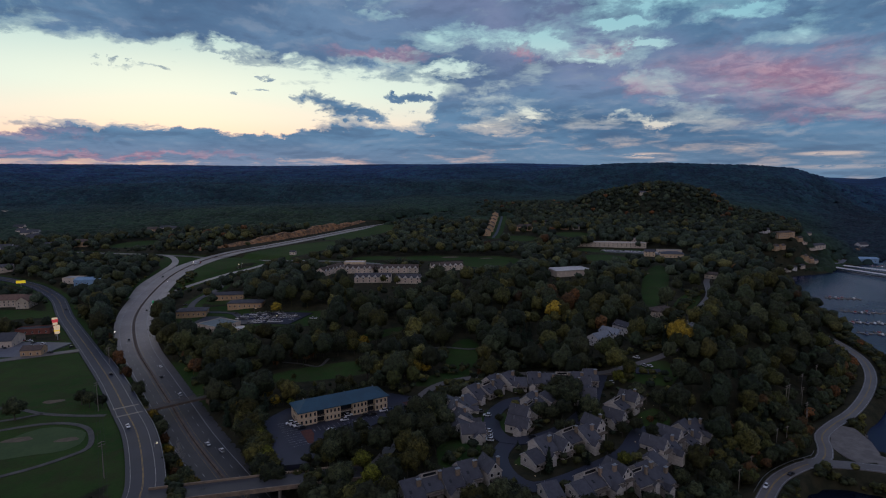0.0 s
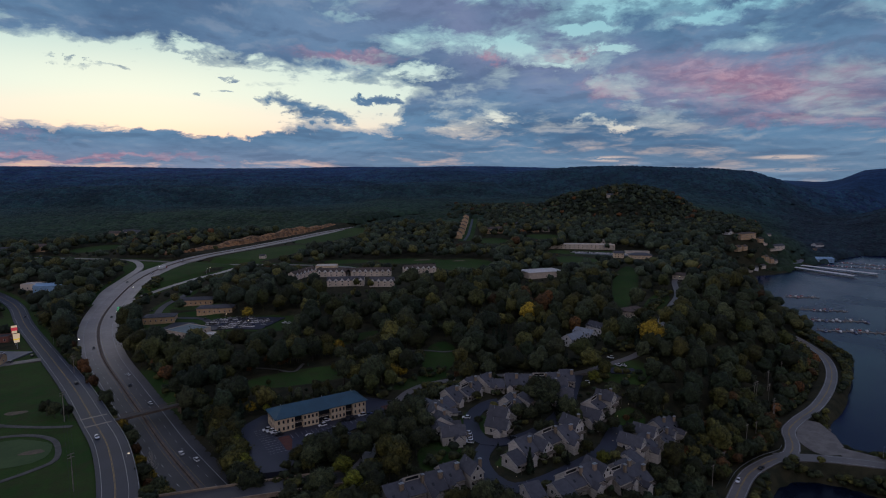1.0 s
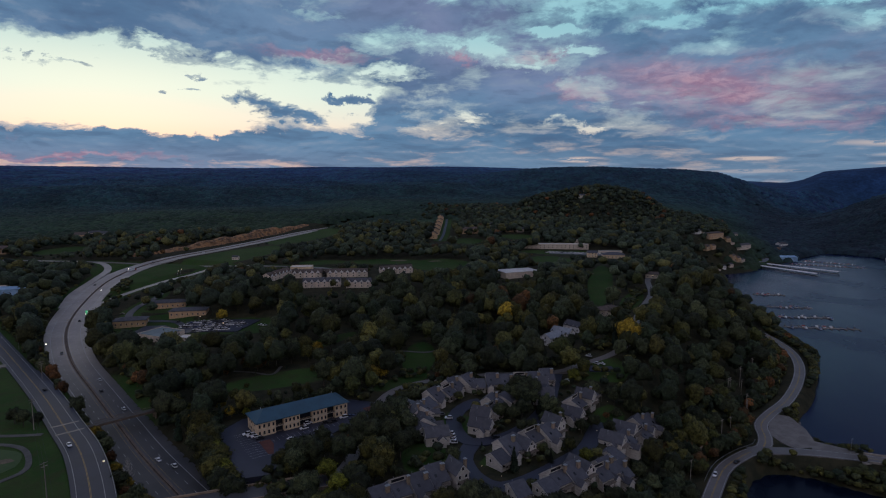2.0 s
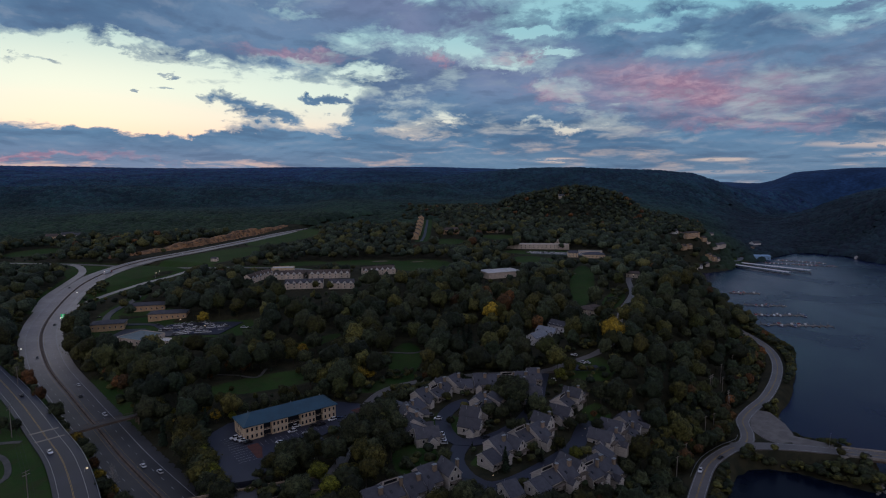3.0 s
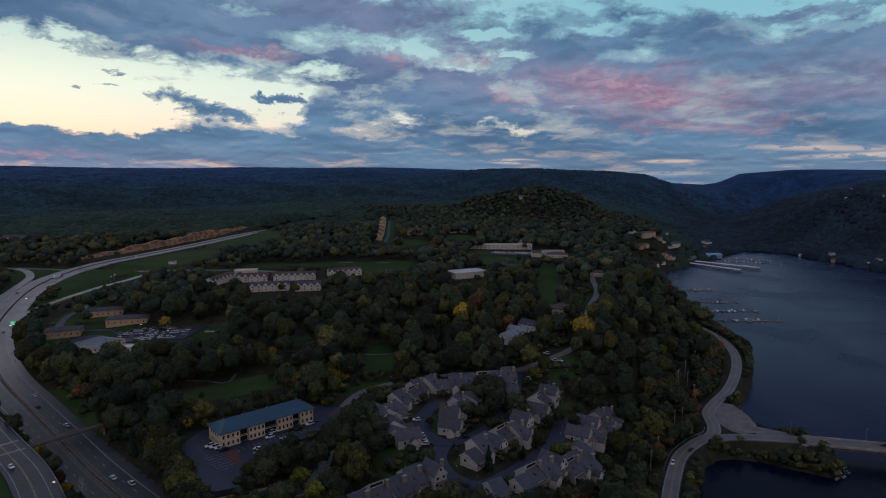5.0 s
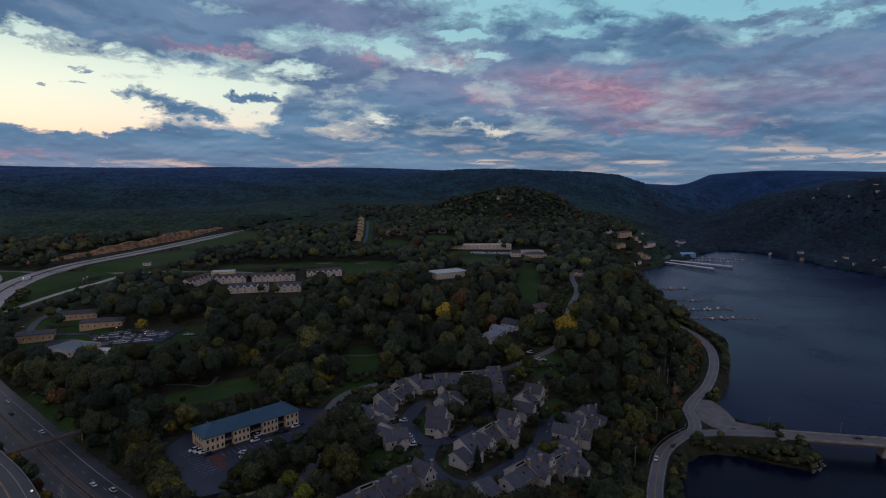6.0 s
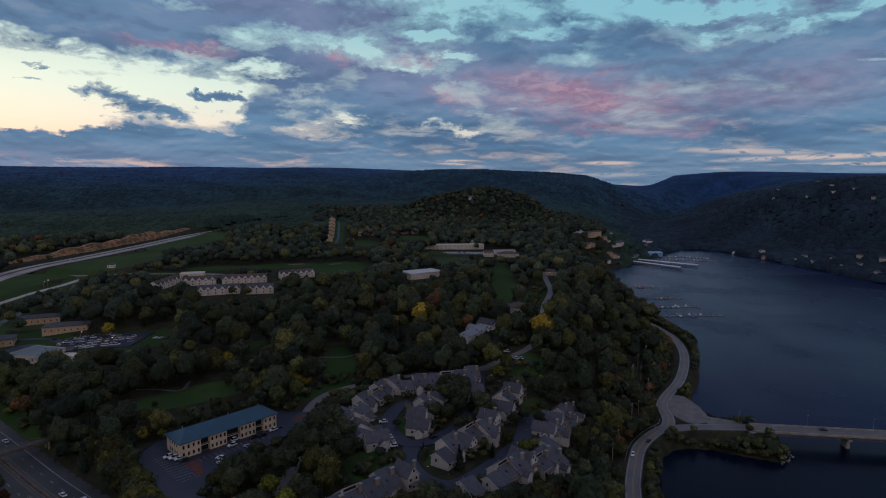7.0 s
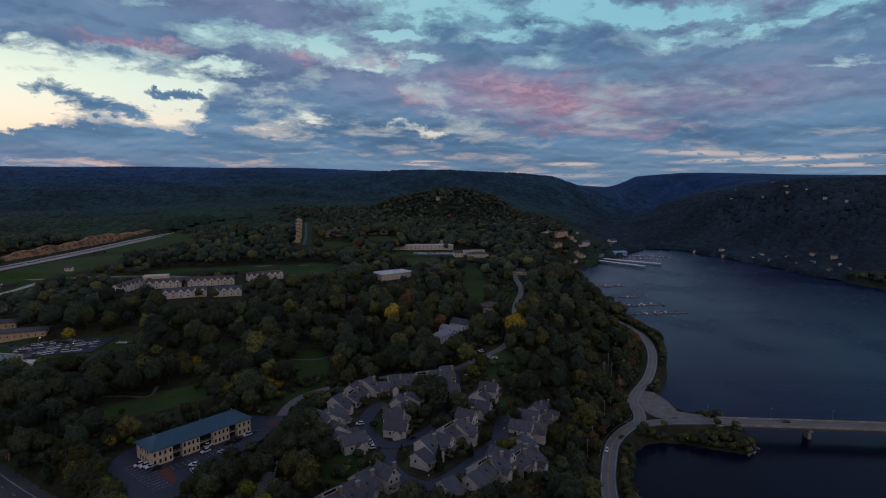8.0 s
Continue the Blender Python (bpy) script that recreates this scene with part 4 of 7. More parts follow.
def build_overpass():
    line = smooth_line([(-123, 223.5, 30.1), (-104, 228, 30.3), (-88, 231.5, 30.5), (-61, 238, 30.4), (-36, 245, 29.6)])
    ob = empty("overpass", pose(0, 0, 0), "concrete road overpass crossing above the highway", "bridge")
    part("deck", ribbon(Shape(), line, -6.0, 6.0, 0.05, 0.8).mesh("deck", CONCRETE_ROAD), ob)
    part("roadway", ribbon(Shape(), line, -4.4, 4.4, 0.08).mesh("roadway", LANE_DARK), ob)
    for a in (-6.0, 6.0):
        sides_of(line, a, 1.0, 1.9, "parapet", TAN_CONCRETE, ob)
    for a in (-3.6, 0.0, 3.6):
        part("girder", ribbon(Shape(), line[3:-3], a - 0.3, a + 0.3, -0.75, 1.3).mesh("girder", CONCRETE), ob)
    for x, y in ((-97.5, 229.5), (-84, 232.5), (-71, 235.7)):
        s = Shape()
        for k in (-4, 0, 4):
            s.tube(x + 0.23 * k * -1, y + k, 18.5, 28.4, 0.5, 0.5)
        part("pier", s.mesh("pier", CONCRETE), ob)
    return ob


def build_cart_bridge():
    line = np.array([(-175, 320.5, 27.4), (-165, 328, 27.8), (-155, 335.2, 28.0), (-147, 341, 28.0), (-137, 348, 27.6)])
    ob = empty("footbridge", pose(0, 0, 0), "narrow rust-brown cart bridge spanning the highway", "bridge")
    part("deck", ribbon(Shape(), line, -1.8, 1.8, 0, 0.35).mesh("deck", PATH), ob)
    for a in (-1.9, 1.9):
        part("girder", ribbon(Shape(), line, a - 0.2, a + 0.2, -0.2, 1.2).mesh("girder", BROWN_RUST), ob)
        s = Shape()
        ribbon(s, line, a - 0.06, a + 0.06, 1.15, 0.12)
        ribbon(s, line, a - 0.05, a + 0.05, 0.65, 0.08)
        part("railing", s.mesh("railing", BROWN_RUST), ob)
    for x, y in ((-169.5, 324.3), (-145.5, 342)):
        part("pier", Shape().tube(x - 1, y + 1, 20.5, 27.3, 0.55, 0.55).tube(x + 1, y - 1, 20.5, 27.3, 0.55, 0.55).mesh("pier", TAN_CONCRETE), ob, "pale concrete pier")
    return ob


def build_lake_bridge():
    a, d = np.array([252.0, 277.4]), np.array([0.8995, -0.437])
    line = np.array([(*(a + d * s), 8.4 + 0.3 * math.sin(min(s, 260) / 260 * math.pi)) for s in np.arange(0, 330, 6.0)])
    ob = empty("lake_bridge", pose(0, 0, 0), "long pale concrete girder bridge across the lake", "bridge")
    part("deck", ribbon(Shape(), line, -5.6, 5.6, 0, 0.5).mesh("deck", LAKE_ROAD), ob)
    part("edge_line", ribbon(ribbon(Shape(), line, -4.0, -3.8, 0.03), line, 3.8, 4.0, 0.03).mesh("edge_line", WHITE_LINE), ob)
    part("centre_line", ribbon(Shape(), line, -0.2, 0.2, 0.03).mesh("centre_line", YELLOW_LINE), ob)
    for q in (-5.5, 5.5):
        part("parapet", ribbon(Shape(), line, q - 0.2, q + 0.2, 0.9, 1.5).mesh("parapet", CONCRETE), ob)
    for q in (-4.2, -1.4, 1.4, 4.2):
        part("girder", ribbon(Shape(), line, q - 0.25, q + 0.25, -0.5, 1.8).mesh("girder", BROWN_RUST), ob, "dark steel girder")
    turn = math.degrees(math.atan2(d[1], d[0]))
    for s in (54, 108, 162, 216, 270):
        p = a + d * s
        at = pose(p[0], p[1], 0, 0, 0, turn)
        part("pier", Shape().box(-1.0, -3.2, -6, 1.0, 3.2, 5.0).mesh("pier", CONCRETE), ob, at=at)
        part("pier_cap", Shape().prism([(-5.2, 6.2), (-5.2, 5.4), (-3.2, 4.6), (3.2, 4.6), (5.2, 5.4), (5.2, 6.2)], -1.2, 1.2).mesh("pier_cap", CONCRETE), ob, at=at)
    part("abutment", Shape().box(-3.5, -6.2, -1, 1.5, 6.2, 7.9).mesh("abutment", CONCRETE), ob, at=pose(a[0], a[1], 0, 0, 0, turn))
    return a, d, turn


build_overpass()
build_cart_bridge()
BRIDGE_A, BRIDGE_D, BRIDGE_TURN = build_lake_bridge()
# the highway bridge over the cross road: a dark opening with abutments
hb = empty("highway_bridge", pose(-322, 832, 0, 0, 0, 20), "concrete highway bridge over the cross road", "bridge")
part("girder", Shape().box(-9, -15, 48.2, 9, -13.6, 50.2).mesh("girder", CONCRETE), hb)
part("abutment", Shape().box(-9.5, -14, 43, -8, 14, 49.5).mesh("abutment", CONCRETE), hb)

# ---- buildings


def window_mesh(name, w_, h_, glass=None, frame_mat=None):
    """A window in the plane y = 0, looking to -y: a proud frame with a recessed pane."""
    a, i = w_ / 2 + 0.1, w_ / 2
    ring = lambda x, lo, hi, y: [(-x, y, lo), (x, y, lo), (x, y, hi), (-x, y, hi)]
    v = ring(a, -0.1, h_ + 0.1, 0.0) + ring(a, -0.1, h_ + 0.1, -0.1) + ring(i, 0, h_, -0.1) + ring(i, 0, h_, -0.03)
    s = Shape().add(v, [(4 * k + j, 4 * k + (j + 1) % 4, 4 * k + 4 + (j + 1) % 4, 4 * k + 4 + j) for k in range(3) for j in range(4)], 1)
    s.f.append((12, 13, 14, 15))
    s.k.append(0)
    return s.mesh(name, [glass or GLASS, frame_mat or WHITE_PAINT])


WIN = window_mesh("window", 1.1, 1.5)
WIN_WIDE = window_mesh("window", 2.2, 1.5)
DOOR = Shape().box(-0.55, -0.08, 0, 0.55, -0.02, 2.1).mesh("door", BROWN_ROOF)
GARAGE = Shape().box(-1.3, -0.07, 0, 1.3, -0.02, 2.2).mesh("garage_door", WHITE_PAINT)


def gable_walls(w_, d_, eave, ridge, off=0.0, down=2.5, eave_back=None):
    """Walls with gables on the two ends; the ridge runs along x, off metres behind the middle."""
    p = [(-d_ / 2, -down), (d_ / 2, -down), (d_ / 2, eave_back or eave), (off, ridge), (-d_ / 2, eave)]
    return Shape().prism(p, -w_ / 2, w_ / 2)


def gable_roof(w_, d_, eave, ridge, off=0.0, over=0.5, thick=0.22, eave_back=None):
    s = Shape()
    for y, sgn, low in ((-d_ / 2, -1, eave), (d_ / 2, 1, eave_back or eave)):
        run = abs(off - y)
        drop = (ridge - low) / run * over
        a, b = (y + sgn * over, low - drop + 0.05), (off, ridge + 0.05)
        prof = [a, b, (b[0], b[1] + thick), (a[0], a[1] + thick)]
        if sgn > 0:
            prof = prof[::-1]
        s.prism(prof, -w_ / 2 - over * 0.6, w_ / 2 + over * 0.6)
    return s


def hip_roof(w_, d_, eave, ridge, over=0.9, run=None):
    a, b, r = w_ / 2 + over, d_ / 2 + over, run or d_ / 2 + over
    v = [(-a, -b, eave), (a, -b, eave), (a, b, eave), (-a, b, eave), (-a, -b, eave + 0.3), (a, -b, eave + 0.3), (a, b, eave + 0.3), (-a, b, eave + 0.3), (-a + r, 0, ridge), (a - r, 0, ridge)]
    return Shape().add(v, [(3, 2, 1, 0), (0, 1, 5, 4), (1, 2, 6, 5), (2, 3, 7, 6), (3, 0, 4, 7), (4, 5, 9, 8), (6, 7, 8, 9), (5, 6, 9), (7, 4, 8)])


def rake_boards(parent, name, w_, slopes, over=0.3, at=None):
    """Pale boards under the roof's edge on each end; slopes: pairs of (y, z) from eave to top."""
    for x in (-w_ / 2 - over - 0.06, w_ / 2 + over - 0.12):
        s = Shape()
        for (y0, z0), (y1, z1) in slopes:
            prof = [(y0, z0 - 0.38), (y1, z1 - 0.38), (y1, z1 + 0.03), (y0, z0 + 0.03)]
            s.prism(prof[::-1] if y0 > y1 else prof, x, x + 0.18)
        part(name, s.mesh(name, FASCIA), parent, "pale fascia board", at or pose(0, 0, 0))


def split_roof(w_, d_, low, mid, top, low_back, over=0.5, thick=0.22):
    """Two single slopes that meet a raised wall over the middle: the back one stands higher."""
    s = Shape()
    k = (mid - low) / (d_ / 2) * over
    s.prism([(-d_ / 2 - over, low - k + 0.05), (-0.02, mid + 0.05), (-0.02, mid + 0.05 + thick), (-d_ / 2 - over, low - k + 0.05 + thick)], -w_ / 2 - 0.3, w_ / 2 + 0.3)
    k = (top - low_back) / (d_ / 2) * over
    s.prism([(-0.35, top + 0.05 + thick + 0.2), (-0.35, top + 0.25), (d_ / 2 + over, low_back - k + 0.05), (d_ / 2 + over, low_back - k + 0.05 + thick)], -w_ / 2 - 0.3, w_ / 2 + 0.3)
    return s


def chimney_on(ob, x, y, top, wide=0.8):
    ch = part("chimney", Shape().box(-wide, -0.6, 0, wide, 0.6, top).mesh("chimney", CHIMNEY_TAN), ob, "tan boarded chimney", pose(x, y, 0))
    part("chimney_cap", Shape().box(-wide - 0.15, -0.75, top, wide + 0.15, 0.75, top + 0.2).tube(0, 0, top + 0.2, top + 0.6, 0.22, 0.22).mesh("chimney_cap", STEEL), ch)


TOWN_WORDS = {"long": "grey-sided attached townhouse with a broad shingle roof and tan chimney", "cross": "grey-sided attached townhouse with a steep front gable",
              "low": "low grey-sided end townhouse with a long sloping roof", "split": "grey-sided attached townhouse with two roof slopes and a raised window strip",
              "tall": "tall narrow grey-sided attached townhouse with a steep front gable"}


def townhouse(kind, m):
    """One attached unit. long: ridge along the row; cross, tall: gable to the front; split: two offset slopes; low: a lower end unit."""
    ob = empty("townhouse", m, TOWN_WORDS[kind], "townhouse", "townhouse rows")
    w_, d_, low, mid, top, low_back, turned = {"cross": (12.0, 7.0, 4.2, 8.0, 8.0, 4.2, 90), "tall": (10.5, 6.4, 5.6, 9.6, 9.6, 5.6, 90), "long": (8.2, 11.5, 3.6, 8.4, 8.4, 5.4, 0),
                                               "split": (7.6, 11.5, 3.8, 6.6, 9.0, 4.6, 0), "low": (7.0, 10.0, 2.6, 5.9, 5.9, 3.8, 0)}[kind]
    off = 2.0 if kind in ("long", "low") else 0.0
    at = pose(0, 0, 0, 0, 0, turned)
    prof = [(-d_ / 2, -2.5), (d_ / 2, -2.5), (d_ / 2, low_back), (off, top)] + ([(off, mid)] if top > mid else []) + [(-d_ / 2, low)]
    part("wall", Shape().prism(prof, -w_ / 2, w_ / 2).mesh("wall", GREY_SIDING), ob, at=at)
    if kind == "split":
        roof = split_roof(w_, d_, low, mid, top, low_back)
        part("clerestory", Shape().box(-w_ / 2 + 0.8, -0.12, mid + 0.75, w_ / 2 - 0.8, -0.03, top - 0.5).mesh("clerestory", GLASS), ob, "strip of high windows")
    else:
        roof = gable_roof(w_, d_, low, top, off, 0.5, 0.22, low_back)
    part("roof", roof.mesh("roof", SHINGLE), ob, at=at)
    rake_boards(ob, "fascia", w_, [((-d_ / 2 - 0.4, low - 0.3), (off, mid)), ((d_ / 2 + 0.4, low_back - 0.3), (off, top))], 0.3, at)
    wide, deep = (d_, w_) if turned else (w_, d_)
    if kind == "long":
        chimney_on(ob, wide / 2 - 1.3, -1.4, top + 0.7, 0.9)
    elif kind in ("tall", "split"):
        chimney_on(ob, wide / 2 + 0.2, -1.8, top + 0.3, 0.6)
    for side, turn in ((-1, 0), (1, 180)):
        for z in ((0.9, 3.4) if kind in ("cross", "tall") else (0.9,)):
            for x in ((-wide / 2 + 1.5), (wide / 2 - 1.6)):
                part("window", WIN_WIDE if (z < 2 and x < 0) else WIN, ob, at=pose(x * (1 if side < 0 else -1), side * deep / 2, z, 0, 0, turn))
    for side, turn in ((-1, -90), (1, 90)):
        for y in (deep * 0.2,):
            part("window", WIN, ob, at=pose(side * wide / 2, y, 2.9 if kind == "tall" else 1.3, 0, 0, turn))
    part("door", DOOR, ob, at=pose(0.2, -deep / 2, 0.05))
    part("garage_door", GARAGE, ob, at=pose(0.8, deep / 2, 0.05, 0, 0, 180))
    if kind in ("cross", "tall"):
        part("window", WIN, ob, at=pose(0, -deep / 2, top - 2.6))
    # a lower wing with a roof of its own
    if kind in ("long", "cross"):
        ww, wd = (3.6, 4.6) if kind == "long" else (4.0, 3.4)
        wx, wy, wt_ = (-wide / 2 + 2.0, -deep / 2 - 1.2, 90) if kind == "long" else (-wide / 2 - 1.0, -1.8, 0)
        wing = part("wing", gable_walls(wd, ww, 2.9, 4.8).mesh("wing", GREY_SIDING), ob, "", pose(wx, wy, 0, 0, 0, wt_))
        part("wing_roof", gable_roof(wd, ww, 2.9, 4.8, 0, 0.35, 0.18).mesh("wing_roof", SHINGLE), wing)
        rake_boards(wing, "wing_fascia", wd, [((-ww / 2 - 0.25, 2.75), (0, 4.8)), ((ww / 2 + 0.25, 2.75), (0, 4.8))], 0.2)
    if kind in ("long", "split"):
        sl = (top - low) / (d_ / 2 + off) if kind == "long" else (mid - low) / (d_ / 2)
        part("skylight", Shape().box(-0.5, -0.7, 0, 0.5, 0.7, 0.2).mesh("skylight", GLASS), ob, "", pose(-wide * 0.18, -3.2, low + (d_ / 2 - 3.2) * sl + 0.26, math.degrees(math.atan(sl)), 0, 0))
    part("vent_pipe", Shape().tube(-wide * 0.2, off + 0.8 if not turned else 2.0, top - 1.4, top + 0.5, 0.09, 0.09, 6).mesh("vent_pipe", STEEL), ob)
    # a timber deck across the front
    dk = part("deck", Shape().box(-wide / 2 + 0.4, -deep / 2 - 2.2, 2.45, wide / 2 - 0.6, -deep / 2, 2.65).mesh("deck", WOOD), ob)
    s = Shape()
    for x in np.linspace(-wide / 2 + 0.5, wide / 2 - 0.7, 6):
        s.box(x - 0.05, -deep / 2 - 2.2, -1.5 if abs(x) > wide / 2 - 1 else 2.65, x + 0.05, -deep / 2 - 2.1, 3.65)
    s.box(-wide / 2 + 0.4, -deep / 2 - 2.2, 3.6, wide / 2 - 0.6, -deep / 2 - 2.08, 3.7)
    part("railing", s.mesh("railing", WOOD), dk)
    return ob


TOWN = {}


def town(kind, x, y, heading, lift=0.2):
    m = stand(x, y, heading, lift)
    if kind in TOWN:
        return copy_thing(TOWN[kind], m)
    TOWN[kind] = townhouse(kind, m)


def town_row(x0, y0, x1, y1, kinds, flip=False, stagger=1.6):
    """A row of units from one end to the other, stepped back and forth and up and down; the fronts look to the row's right."""
    n = len(kinds)
    along = math.degrees(math.atan2(y1 - y0, x1 - x0))
    px_, py_ = -math.sin(radians(along)), math.cos(radians(along))
    for i, k in enumerate(kinds):
        t = i / max(1, n - 1)
        s = stagger * (-1.3, 0.9, -0.3, 1.4)[i % 4] * (-1 if flip else 1)
        town({"L": "long", "C": "cross", "S": "low", "P": "split", "T": "tall"}[k], x0 + (x1 - x0) * t + px_ * s, y0 + (y1 - y0) * t + py_ * s, along + (180 if flip else 0), 0.2 + (0.0, 0.7, 0.2, 1.0, -0.1)[(i * 2 + n) % 5])


town_row(12, 322, 39, 351, "SLPLL", stagger=1.5)
town_row(48, 348, 91, 346, "SLLPLL", stagger=0.8)
town_row(84, 335, 80, 311, "TSCS", stagger=0.8)
town_row(12, 277, 6, 317, "CSLPLS", stagger=1.9)
town_row(37, 288, 57, 321, "CTPLS", stagger=1.6)
town_row(40, 252, 76, 278, "SLCPLT", stagger=1.4)
town_row(89, 296, 110, 318, "CPTS", stagger=1.6)
town_row(98, 262, 139, 306, "SCLCPLL", stagger=1.9)
town_row(55, 225, 98, 250, "SPLCPLL", stagger=1.3)
town_row(-14, 223, 19, 239, "LPLLT", stagger=1.0)
town("low", 44, 224, 20)


def build_blue_office():
    """Two storeys of cream stucco under a hipped blue metal roof; bays of windows between dark recessed galleries."""
    z = PAD_Z + 0.05
    ob = empty("office_building", pose(-57.6, 308.2, z, 0, 0, 29.5), "two-storey cream office building with a blue metal hip roof", "office building")
    w_, d_, h_ = 50.0, 16.0, 7.2
    part("wall", Shape().box(-w_ / 2, -d_ / 2 + 1.6, -3, w_ / 2, d_ / 2, h_).mesh("wall", TAN_STUCCO), ob)
    part("roof", hip_roof(w_, d_, h_, h_ + 4.2, 1.0, 7.0).mesh("roof", BLUE_METAL), ob)
    bays = [(-25.0, -15.5), (-11.0, -2.5), (4.5, 13.0), (17.5, 25.0)]
    for a, b in bays:
        part("bay", Shape().box(a, -d_ / 2, -3, b, -d_ / 2 + 1.62, h_ - 0.02).mesh("bay", TAN_STUCCO), ob)
        n = int((b - a) / 2.1)
        for i in range(n):
            for zz in (0.9, 4.4):
                part("window", OFFICE_WIN, ob, at=pose(a + (i + 0.5) * (b - a) / n, -d_ / 2, zz))
    for a, b in ((-15.5, -11.0), (-2.5, 4.5), (13.0, 17.5)):
        part("gallery", Shape().box(a, -d_ / 2 + 0.1, 3.25, b, -d_ / 2 + 1.6, 3.5).mesh("gallery", BROWN_ROOF), ob, "brown gallery floor")
        s = Shape()
        for zz in (0.0, 3.5):
            s.box(a, -d_ / 2 + 0.12, zz + 0.95, b, -d_ / 2 + 0.2, zz + 1.05)
            for x in np.arange(a + 0.25, b, 0.5):
                s.box(x - 0.02, -d_ / 2 + 0.13, zz, x + 0.02, -d_ / 2 + 0.18, zz + 0.95)
        part("railing", s.mesh("railing", BROWN_RUST), ob)
        part("glazed_front", Shape().box(a + 0.3, -d_ / 2 + 1.55, 0.1, b - 0.3, -d_ / 2 + 1.58, 2.6).box(a + 0.3, -d_ / 2 + 1.55, 3.6, b - 0.3, -d_ / 2 + 1.58, 6.4).mesh("glazed_front", GLASS), ob)
        part("lamp", Shape().box((a + b) / 2 - 0.2, -d_ / 2 + 1.2, 2.9, (a + b) / 2 + 0.2, -d_ / 2 + 1.5, 3.05).mesh("lamp", LAMP_WARM), ob)
    part("band", Shape().box(-w_ / 2 - 0.06, -d_ / 2 - 0.06, 3.35, w_ / 2 + 0.06, -d_ / 2 - 0.005, 3.6).mesh("band", CREAM), ob)
    for side, turn in ((-1, -90), (1, 90)):
        for y in (-3.6, -1.2, 1.4, 4.0):
            for zz in (0.9, 4.4):
                part("window", OFFICE_WIN, ob, at=pose(side * w_ / 2, y, zz, 0, 0, turn))
    for x in (-20, 3, 20):
        part("roof_vent", Shape().tube(x, 1.5, h_ + 2.4, h_ + 4.4, 0.25, 0.2).mesh("roof_vent", STEEL), ob)


OFFICE_WIN = window_mesh("window", 0.95, 1.75, None, CREAM)
build_blue_office()


def simple_building(name, m, w_, d_, h_, roof, wall_mat, roof_mat, label, category, group="", floors=1, per=3.0, rise=2.5, win=None):
    """A plain building with a hipped, gabled or flat roof, and a row of windows on each floor and side."""
    ob = empty(name, m, label, category, group)
    if roof == "gable":
        part("wall", gable_walls(w_, d_, h_, h_ + rise).mesh("wall", wall_mat), ob)
        part("roof", gable_roof(w_, d_, h_, h_ + rise).mesh("roof", roof_mat), ob)
    else:
        part("wall", Shape().box(-w_ / 2, -d_ / 2, -2.5, w_ / 2, d_ / 2, h_).mesh("wall", wall_mat), ob)
        if roof == "hip":
            part("roof", hip_roof(w_, d_, h_, h_ + rise, 0.7).mesh("roof", roof_mat), ob)
        else:
            s = Shape().box(-w_ / 2 + 0.3, -d_ / 2 + 0.3, h_ - 0.1, w_ / 2 - 0.3, d_ / 2 - 0.3, h_ + 0.12)
            part("roof", s.mesh("roof", roof_mat), ob)
            s = Shape()
            for a in (-1, 1):
                s.box(-w_ / 2 - 0.05, a * (d_ / 2 - 0.12) - 0.18, h_, w_ / 2 + 0.05, a * (d_ / 2 - 0.12) + 0.18, h_ + 0.6)
                s.box(a * (w_ / 2 - 0.12) - 0.18, -d_ / 2 + 0.3, h_, a * (w_ / 2 - 0.12) + 0.18, d_ / 2 - 0.3, h_ + 0.6)
            part("parapet", s.mesh("parapet", wall_mat), ob)
    for f in range(floors):
        for side, turn in ((-1, 0), (1, 180)):
            n = max(1, int(w_ / per))
            for i in range(n):
                part("window", win or WIN, ob, at=pose((i + 0.5) * w_ / n - w_ / 2, side * d_ / 2, 0.9 + 3.1 * f, 0, 0, turn))
        for side, turn in ((-1, -90), (1, 90)):
            n = max(1, int(d_ / (per * 1.4)))
            for i in range(n):
                part("window", win or WIN, ob, at=pose(side * w_ / 2, (i + 0.5) * d_ / n - d_ / 2, 0.9 + 3.1 * f, 0, 0, turn))
    return ob


# the office park beside the highway
for x, y, a in ((-227, 600, 8), (-197, 567, 4), (-241, 544, 10)):
    simple_building("office_building", stand(x, y, a), 33 if x > -240 else 27, 15, 4.6, "hip", TAN_BRICK, DARK_ROOF, "low tan brick office building with a dark hip roof", "office building", "office park", 1, 4.2, 2.4)
simple_building("storage_building", stand(-199, 500, -30), 27, 25, 3.6, "flat", CREAM, TEAL_ROOF, "wide low storage building with a flat teal-grey roof", "building", per=6.0)
simple_building("storage_building", stand(-173, 485, -20), 15, 10, 3.2, "flat", CREAM, WHITE_ROOF, "small flat-roofed cream storage building", "building")
# the shops and inns along the arterial road
simple_building("hotel", stand(-452, 578, 8), 62, 16, 6.4, "hip", CREAM, RED_ROOF, "cream two-storey hotel with a brown hip roof", "hotel", floors=2, per=4.0, rise=4.6)
simple_building("hotel_wing", stand(-422, 574, 98), 17, 12, 6.6, "gable", CREAM, RED_ROOF, "cream gabled hotel wing with a brown roof", "hotel", floors=2, per=4.0, rise=4)
simple_building("warehouse", stand(-408, 661, 6), 30, 20, 6.0, "gable", BLUE_ROOF, BLUE_ROOF, "blue metal warehouse with a pale blue roof", "warehouse", per=6.0, rise=1.6)
simple_building("warehouse", stand(-432, 668, 6), 20, 16, 5.5, "flat", CREAM, WHITE_ROOF, "low flat-roofed annexe beside the blue warehouse", "warehouse", per=5.0)
